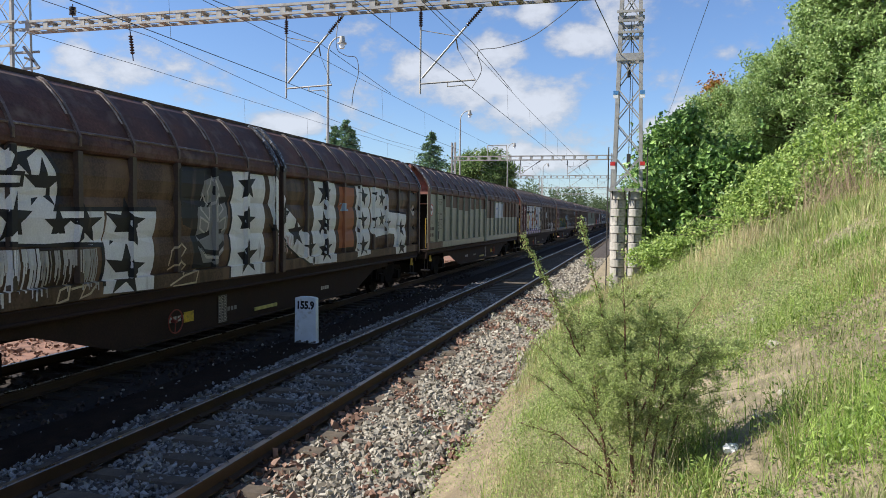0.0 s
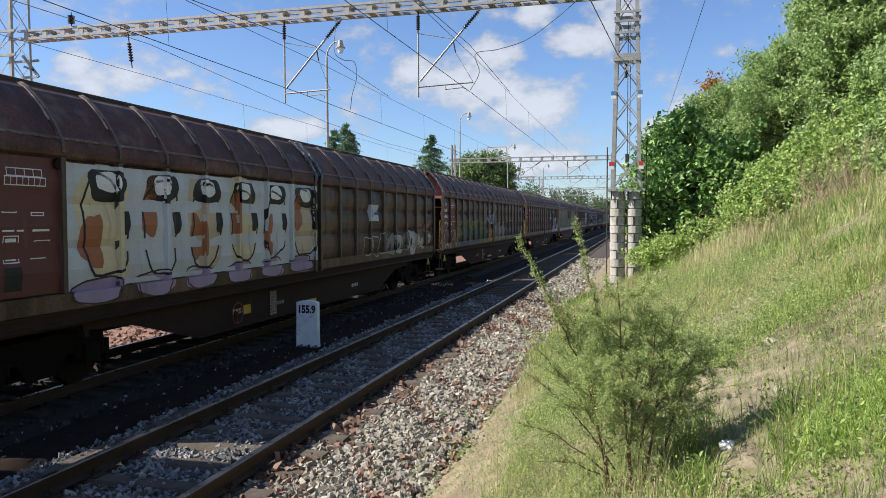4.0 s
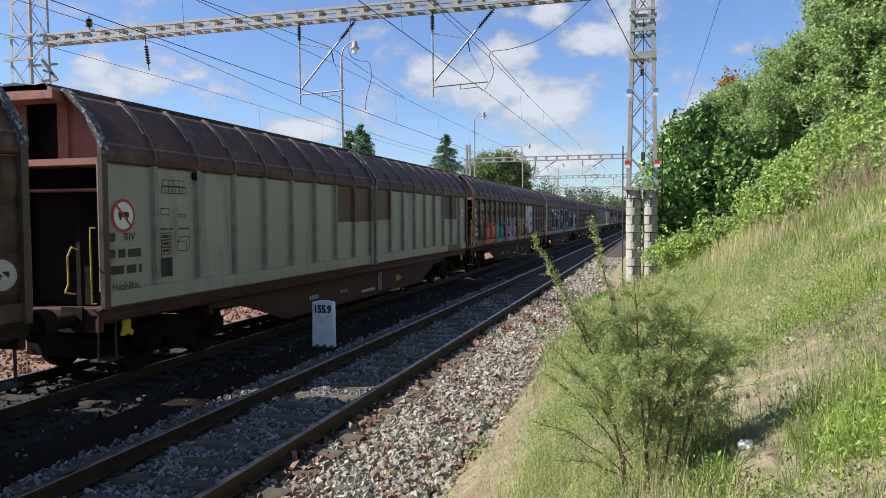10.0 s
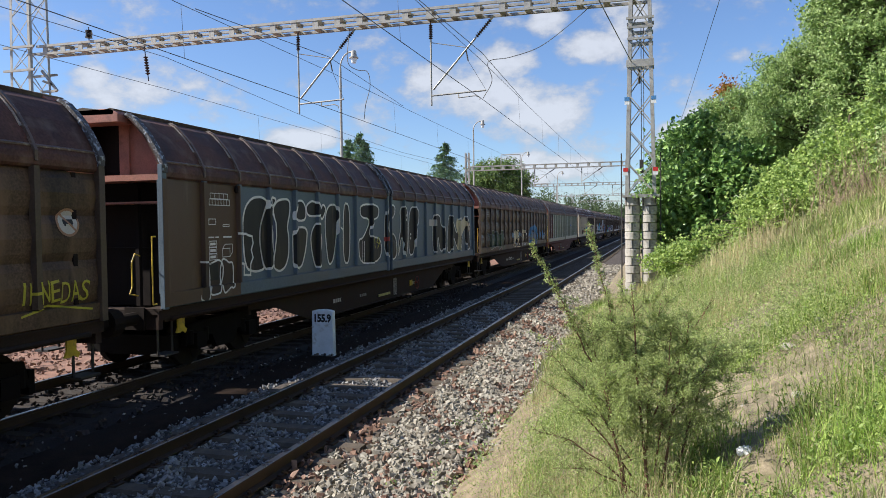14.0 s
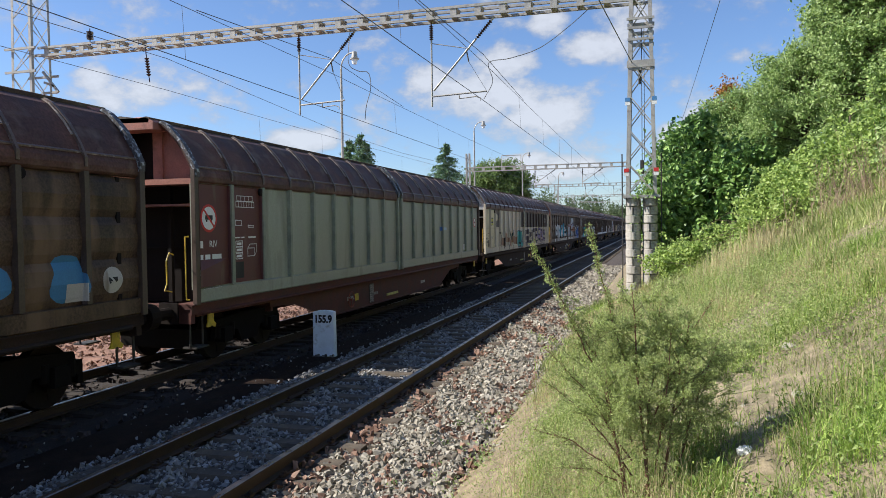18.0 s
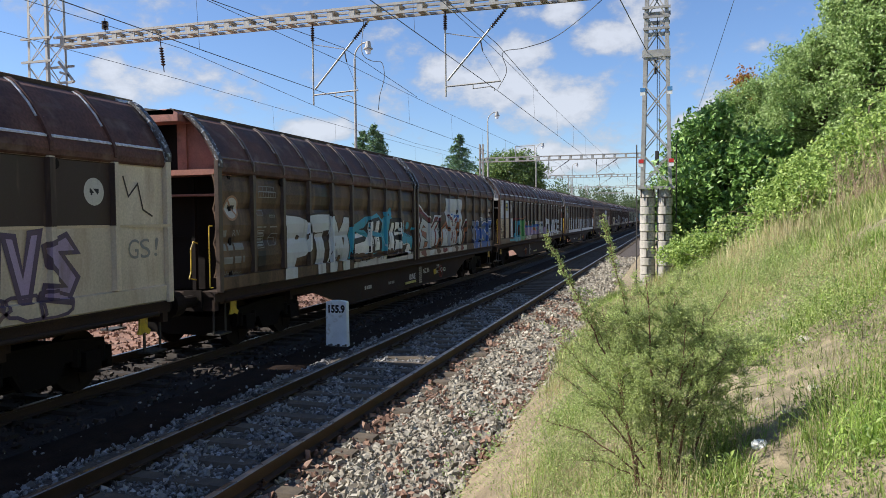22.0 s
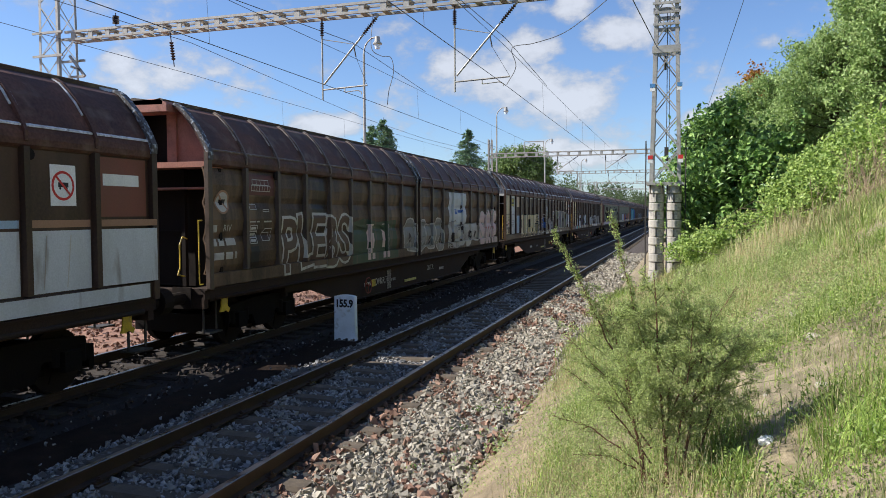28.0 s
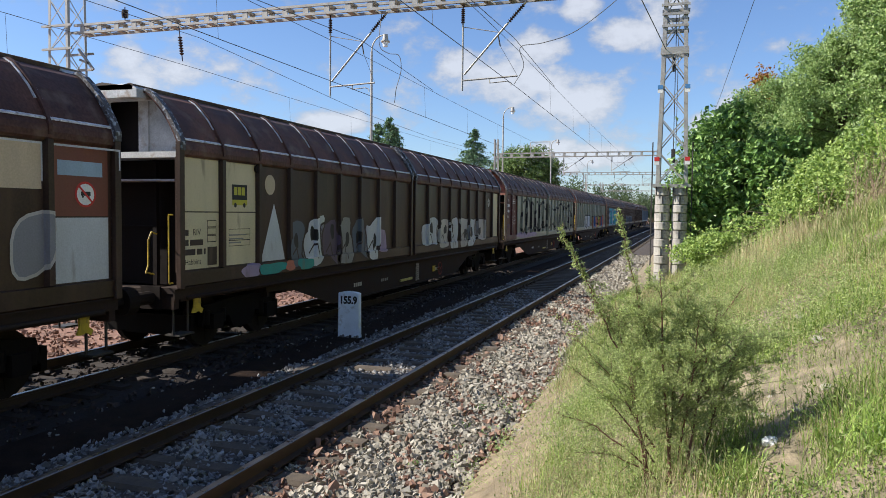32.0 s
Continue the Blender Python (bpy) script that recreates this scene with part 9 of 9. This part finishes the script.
a.rect("p_silver", 20.9, 21.75, 2.95, 3.12, 2)
a.rect("p_silver", 20.85, 21.8, 1.5, 2.45, 1)
a.done()

# 13: dark above, silver below
a = Art(13)
keeper_panels(a, 1)
for b in (0.0, HALF):
    for p in range(9):
        if b == 0.0 and p < 2:
            continue
        u0, u1 = b + 0.12 + p * PANEL, b + (p + 1) * PANEL - 0.055
        a.rect("p_silver", u0, u1, 1.5, 2.32, 1)
        a.rect("p_rust" if p % 3 else "p_sky", u0, u1, 2.36, 2.46, 2)
        for i in range(2):
            a.stroke("p_pale", [(u0 + 0.2 + 0.4 * i, 1.55), (u0 + 0.26 + 0.42 * i, 2.25)], 0.02, 2)
a.rect("p_silver", 2.5, 21.8, 1.24, 1.46, 1)
a.rect("p_white", 20.0, 20.45, 2.65, 3.2, 2, "sign")
a.shunt_sign(20.22, 2.92, 0.2)
a.rect("p_rust_red", 20.9, 21.8, 2.5, 3.36, 2)
a.rect("p_white", 20.95, 21.65, 2.95, 3.12, 3)
a.rect("p_pale", 20.9, 21.8, 1.5, 2.3, 2)
a.rect("p_tan", 17.2, 17.5, 1.6, 1.8, 3)
a.rect("p_tan", 14.0, 14.5, 1.5, 1.68, 3)
a.done()

# 14: pale bubble outlines on brown
a = Art(14)
a.stencils("p_pale", False, worn=True)
a.shunt_sign(0.55, 2.75, 0.22, "p_rust")
a.rect("p_oxide", 1.35, 2.35, 2.9, 3.3, 1)
a.word("PLEBS", 2.7, 6.1, 1.35, 2.45, "p_brown", "p_pale", 0.06, bold=0.02)
a.poly("p_moss", [(6.2, 1.25), (6.25, 2.3), (7.0, 2.4), (8.0, 2.3), (9.4, 2.35), (9.5, 1.25)])
for u in (7.2, 7.5, 8.3, 8.6):
    a.rect("p_pink", u, u + 0.2, 1.3, 2.25, 2, "graffiti")
a.piece(10.05, 13.5, 1.28, 2.3, 4, ["p_grey"], "p_pale", hole="p_dark", line=0.045)
a.word("PEZZ", 14.0, 15.2, 1.28, 1.46, "p_pale", wild=0.8)
a.logo_patch(14.3, 16.6, 1.5, 3.29, "p_silver")
a.piece(14.3, 18.3, 1.28, 2.2, 4, ["p_pale"], "p_grey", hole="p_dark", line=0.03, layer=2)
a.word("SPY", 15.45, 15.95, 1.9, 2.1, "p_black", layer=4)
a.word("SON1", 18.7, 21.7, 1.3, 2.5, "p_pink", "p_pale", 0.03, bold=0.12)
for u in (19.6, 20.2, 20.5, 20.8):
    a.star("p_red", u, 1.9, 0.11, 5)
rear_marks(a, 2.6, "p_pale", 21.1)
a.done()

# 15: cream letters as plain shapes, a lilac and green piece
a = Art(15)
keeper_panels(a, 2)
chipped_frames(a, 3)
a.shunt_sign(0.9, 2.0, 0.16)
a.rect("p_tan", 2.55, 3.55, 2.85, 3.35, 1)
a.rect("p_sky", 2.55, 3.55, 1.5, 2.4, 1)
for i, (u0, u1) in enumerate(((3.8, 4.65), (4.75, 5.65), (5.75, 6.75), (6.85, 7.6), (7.7, 8.6))):
    pts = [(u0, 1.3), (u0 + 0.05, 2.45), (u1 - 0.05, 2.48 - 0.05 * (i % 2)), (u1, 1.9), (u1 - 0.1 * (i % 2), 1.32)]
    a.poly("p_cream", pts, 2)
    a.ring("p_black", pts, 0.05, 3)
    a.rect("p_black", u0 + 0.3, u0 + 0.45, (1.75, 1.35)[i % 2], (2.2, 1.7)[i % 2], 3, "graffiti")
a.poly("p_cream", a.blob(8.9, 2.1, 0.2, 0.22, 0.3), 2)
a.bars(3.8, 1.34, (0.5, 0.45, 0.4, 0.6, 0.7, 0.5), 0.17, "p_cream", 2, "graffiti", 0.18)
a.bars(3.9, 1.34, (0.06, 0.1, 0.06, 0.1, 0.1, 0.06, 0.1, 0.1), 0.09, "p_black", 3, "graffiti", 0.36)
a.poly("p_grey", [(8.18, 2.45), (8.58, 2.38), (8.84, 2.52), (9.06, 2.41), (9.35, 2.48), (9.46, 2.13), (9.67, 1.58), (9.45, 1.25), (8.13, 1.28)], 1)
for pts in ([(8.49, 2.34), (8.99, 2.3), (8.93, 1.97), (8.78, 2), (8.77, 2.16), (8.69, 2.16), (8.66, 2.01), (8.48, 2.03)],
            [(8.99, 2.15), (9.34, 2.18), (9.28, 2.03), (9.14, 2.01), (9.12, 1.86), (9.26, 1.84), (9.03, 1.69), (8.92, 1.72)],
            [(9.23, 1.77), (9.52, 1.86), (9.6, 1.66), (9.38, 1.51)],
            [(9.17, 1.49), (9.54, 1.54), (9.56, 1.34), (9.28, 1.3)],
            [(8.16, 1.92), (8.64, 1.92), (8.6, 1.32), (8.13, 1.31)],):
    a.poly("p_cream", pts, 2)
    a.ring("p_black", pts, 0.06, 3)
a.ring("p_pale", a.blob(10.23, 1.78, 0.361, 0.399, 0.22), 0.05, 2)
a.disc("p_black", 10.23, 1.78, 0.2375, 2, "graffiti")
a.disc("p_blue", 10.23, 1.78, 0.19, 3, "graffiti")
a.ring("p_pale", a.blob(10.6, 2.12, 0.285, 0.315, 0.22), 0.05, 2)
a.disc("p_black", 10.6, 2.12, 0.1875, 2, "graffiti")
a.disc("p_blue", 10.6, 2.12, 0.15, 3, "graffiti")
a.ring("p_pale", a.blob(10.85, 1.8, 0.38, 0.42, 0.22), 0.05, 2)
a.disc("p_black", 10.85, 1.8, 0.25, 2, "graffiti")
a.disc("p_blue", 10.85, 1.8, 0.2, 3, "graffiti")
a.poly("p_haze", [(11.38, 2.76), (11.64, 2.92), (11.97, 2.94), (12.15, 2.74), (11.99, 2.48), (11.54, 2.52), (11.3, 2.05), (11.12, 2.15), (11.15, 2.55)], 1)
for i, pts in enumerate(([(11.19, 2.52), (11.38, 2.71), (11.96, 2.64), (11.98, 2.41), (11.75, 2.29), (11.8, 1.83), (12, 1.43), (11.59, 1.37), (11.53, 2.18), (11.21, 2.37)],
            [(12.27, 2.5), (12.77, 2.64), (12.85, 2.19), (12.67, 1.73), (13.02, 1.87), (13.23, 2.39), (13.51, 1.63), (13, 1.29), (12.24, 1.45), (12.2, 2.1)],
            [(13.53, 2.52), (14.62, 2.7), (14.57, 2.42), (13.98, 2.32), (14.49, 2.15), (13.97, 1.94), (14, 1.34), (13.5, 1.32)],
            [(14.73, 2.64), (16, 2.71), (16.01, 2.23), (15.37, 2), (15.99, 1.48), (15.56, 1.28), (15.19, 1.77), (15.1, 1.31), (14.74, 1.32)],
            [(16.27, 2.51), (17, 2.72), (17.56, 2.45), (17.54, 1.79), (16.97, 1.44), (16.3, 1.72)],
            [(17.79, 2.66), (18.83, 2.59), (18.71, 2.3), (18.15, 2.2), (18.85, 1.89), (18.62, 1.49), (17.76, 1.47)],
            [(19.05, 2.52), (19.79, 2.59), (19.98, 2.16), (19.57, 1.87), (20.08, 1.42), (19.17, 1.46)],
            [(20.23, 2.36), (20.95, 2.51), (20.81, 1.7), (20.21, 1.56)],)):
    pts = a.rounded(pts)
    a.poly(("p_sage", "p_haze", "p_grey")[i % 3], pts, 2)
    a.ring("p_pale", pts, 0.045, 3)
a.poly("p_dark", a.blob(11.68, 2.03, 0.12, 0.16, 0.25, 14), 3)
a.poly("p_dark", a.blob(12.67, 2.4, 0.12, 0.16, 0.25, 14), 3)
a.poly("p_dark", a.blob(14.15, 2.04, 0.12, 0.16, 0.25, 14), 3)
a.poly("p_dark", a.blob(15.33, 2.37, 0.12, 0.16, 0.25, 14), 3)
a.poly("p_dark", a.blob(16.84, 2.15, 0.12, 0.16, 0.25, 14), 3)
a.poly("p_dark", a.blob(19.58, 2.24, 0.12, 0.16, 0.25, 14), 3)
a.poly("p_dark", a.blob(18.28, 2.05, 0.12, 0.16, 0.25, 14), 3)
a.bars(11.16, 1.3, (1.0, 0.7, 1.2, 0.8, 1.1), 0.10, "p_pale", 2, "graffiti", 0.5)
a.rect("p_tan", 19.65, 20.7, 2.75, 3.36, 1)
a.rect("p_rust_red", 20.88, 21.8, 2.4, 3.38, 1)
a.rect("p_sky", 20.95, 21.7, 2.95, 3.15, 2)
a.shunt_sign(21.4, 2.7, 0.18)
a.rect("p_silver", 20.88, 21.8, 1.5, 2.38, 1)
a.done()

# 16: cream front panels, grey and green shapes along the foot
a = Art(16)
keeper_panels(a, 3)
a.disc("p_tan", 2.95, 3.02, 0.2, 2)
a.poly("p_silver", [(2.6, 1.5), (2.9, 2.2), (3.1, 2.65), (3.3, 2.2), (3.55, 1.5)])
a.piece(3.6, 8.6, 1.28, 2.3, 6, ["p_slate", "p_silver", "p_mauve", "p_grey"], "p_dark", hole="p_black", line=0.05, wob=0.28)
a.poly("p_teal", a.blob(3.0, 1.35, 0.5, 0.12, 0.2), 1)
a.poly("p_teal", a.blob(4.4, 1.36, 0.4, 0.11, 0.2), 5)
a.poly("p_lilac", a.blob(2.2, 1.36, 0.35, 0.12, 0.2), 1)
a.poly("p_salmon", a.blob(3.7, 1.36, 0.2, 0.1, 0.2), 5)
a.poly("p_lilac", a.blob(8.9, 1.7, 0.3, 0.35, 0.2), 1)
a.piece(12.0, 19.6, 1.28, 2.35, 6, ["p_silver", "p_pale"], "p_dark", hole="p_black", line=0.05)
a.shunt_sign(20.3, 2.95, 0.18, "p_pale")
a.rect("p_cream", 20.9, 21.8, 1.5, 3.36, 1)
a.done()

# the last wagons, seen far off
a = Art(17)
a.rect("p_oxide", 0.14, 2.42, 1.24, 3.4, 1)
a.stencils("p_white", True)
a.piece(3.6, 12.0, 1.6, 3.0, 7, [None], "p_black", line=0.14, wob=0.3)
a.piece(12.8, 20.8, 1.5, 3.0, 6, [None], "p_black", line=0.12, wob=0.3)
a.poly("p_lilac", a.blob(5, 1.4, 2.5, 0.15, 0.2), 1)
a.done()
a = Art(18)
a.piece(5.0, 9.0, 1.3, 2.5, 4, ["p_silver"], "p_black", line=0.08)
a.piece(10.5, 20.0, 1.3, 2.4, 7, ["p_orange", "p_blue", "p_salmon", "p_yellow"], "p_dark", line=0.07)
a.done()
a = Art(19)
a.rect("p_cyan", 2.6, 10.8, 1.3, 3.2, 1, "graffiti")
a.piece(3.0, 10.6, 1.4, 3.0, 6, ["p_sky", "p_teal", "p_cyan"], "p_navy", line=0.09)
a.rect("p_blue", 11.2, 14.0, 1.4, 3.0, 1, "graffiti")
a.done()
a = Art(20)
a.piece(4, 16, 1.3, 2.3, 8, ["p_slate"], "p_grey", line=0.08)
a.done()


def girder_marks(index, items):
    """Hand-painted tags and stencils on the long girder below the floor."""
    w = WAGONS[index - FIRST][0]
    for words, u, v, h, color in items:
        if words:
            me = text_mesh("tag", words, h * 1.35, M[color], 0.001, 0.0, 0.12)
        else:
            bm = bmesh.new()
            for k in range(4):
                bm_box(bm, -0.24 + k * 0.13, -0.15 + k * 0.13, -0.003, 0.0, -h / 2, h / 2)
            me = mesh_of("stencil", bm, M[color])
        me.transform(Matrix.Rotation(radians(90), 4, "Z"))
        ob = shared("tag" if words else "stencil", me, w, 1.214, u - HALF, v)
        if not words:
            tagged(ob, kind="stuff")


for k in range(0, 19):
    girder_marks(k, [("", 7.4, 0.62, 0.10, "p_pale"), ("", 9.2, 0.60, 0.08, "p_grey"), ("", 13.9, 0.6, 0.09, "p_pale")])
girder_marks(8, [("SYT.IHNED", 8.4, 0.62, 0.16, "p_white")])
girder_marks(11, [("UC.IHI", 12.55, 0.72, 0.17, "p_white"), ("OWO", 14.5, 0.62, 0.17, "p_white"), ("IUNE", 11.1, 0.62, 0.2, "p_white"), ("2IW.", 13.9, 0.78, 0.15, "p_pale")])
girder_marks(14, [("ZOVKR.73", 8.3, 0.62, 0.2, "p_pale"), ("2B.T.R.", 12.7, 0.7, 0.17, "p_pale")])


# ---- what moves ----
def front_of(k, t):
    """Where the front end of wagon k stands along the track at t seconds."""
    return LENGTH * (k - 1) + float(np.polyval(RUN, t / 16 - 1))


# the train's run: a slowly changing speed of about 11 metres a second
RUN = (0.6816, -0.5418, -4.4796, -182.6055, -151.9002)


def motions():
    for i, (w, walls) in enumerate(WAGONS):
        k = FIRST + i
        walk(w, [(t, pose(TRAIN_X, front_of(k, t) + HALF, 0)) for t in range(33)])
        # the wheels turn while their wagon rolls past
        for bogie in [c for c in w.children if c.name.startswith("bogie")]:
            for ws in bogie.children:
                rows, y0 = [], bogie.location.y + ws.location.y
                at = ws.location.copy()

                def turned(t):
                    return pose(at.x, at.y, at.z, math.degrees((front_of(k, t) - front_of(k, 0)) / 0.46), 0, 0)
                steps = [n / 30 for n in range(961) if 2 < front_of(k, n / 30) + HALF + y0 < 40]
                if len(steps) < 3:
                    rows = [(0, turned(0)), (32, turned(0))]
                else:
                    lo, hi = steps[0], steps[-1]
                    rows = ([(0, turned(lo))] if lo > 0.02 else []) + [(t, turned(t)) for t in steps] + ([(32, turned(hi))] if hi < 31.98 else [])
                walk(ws, rows)


motions()
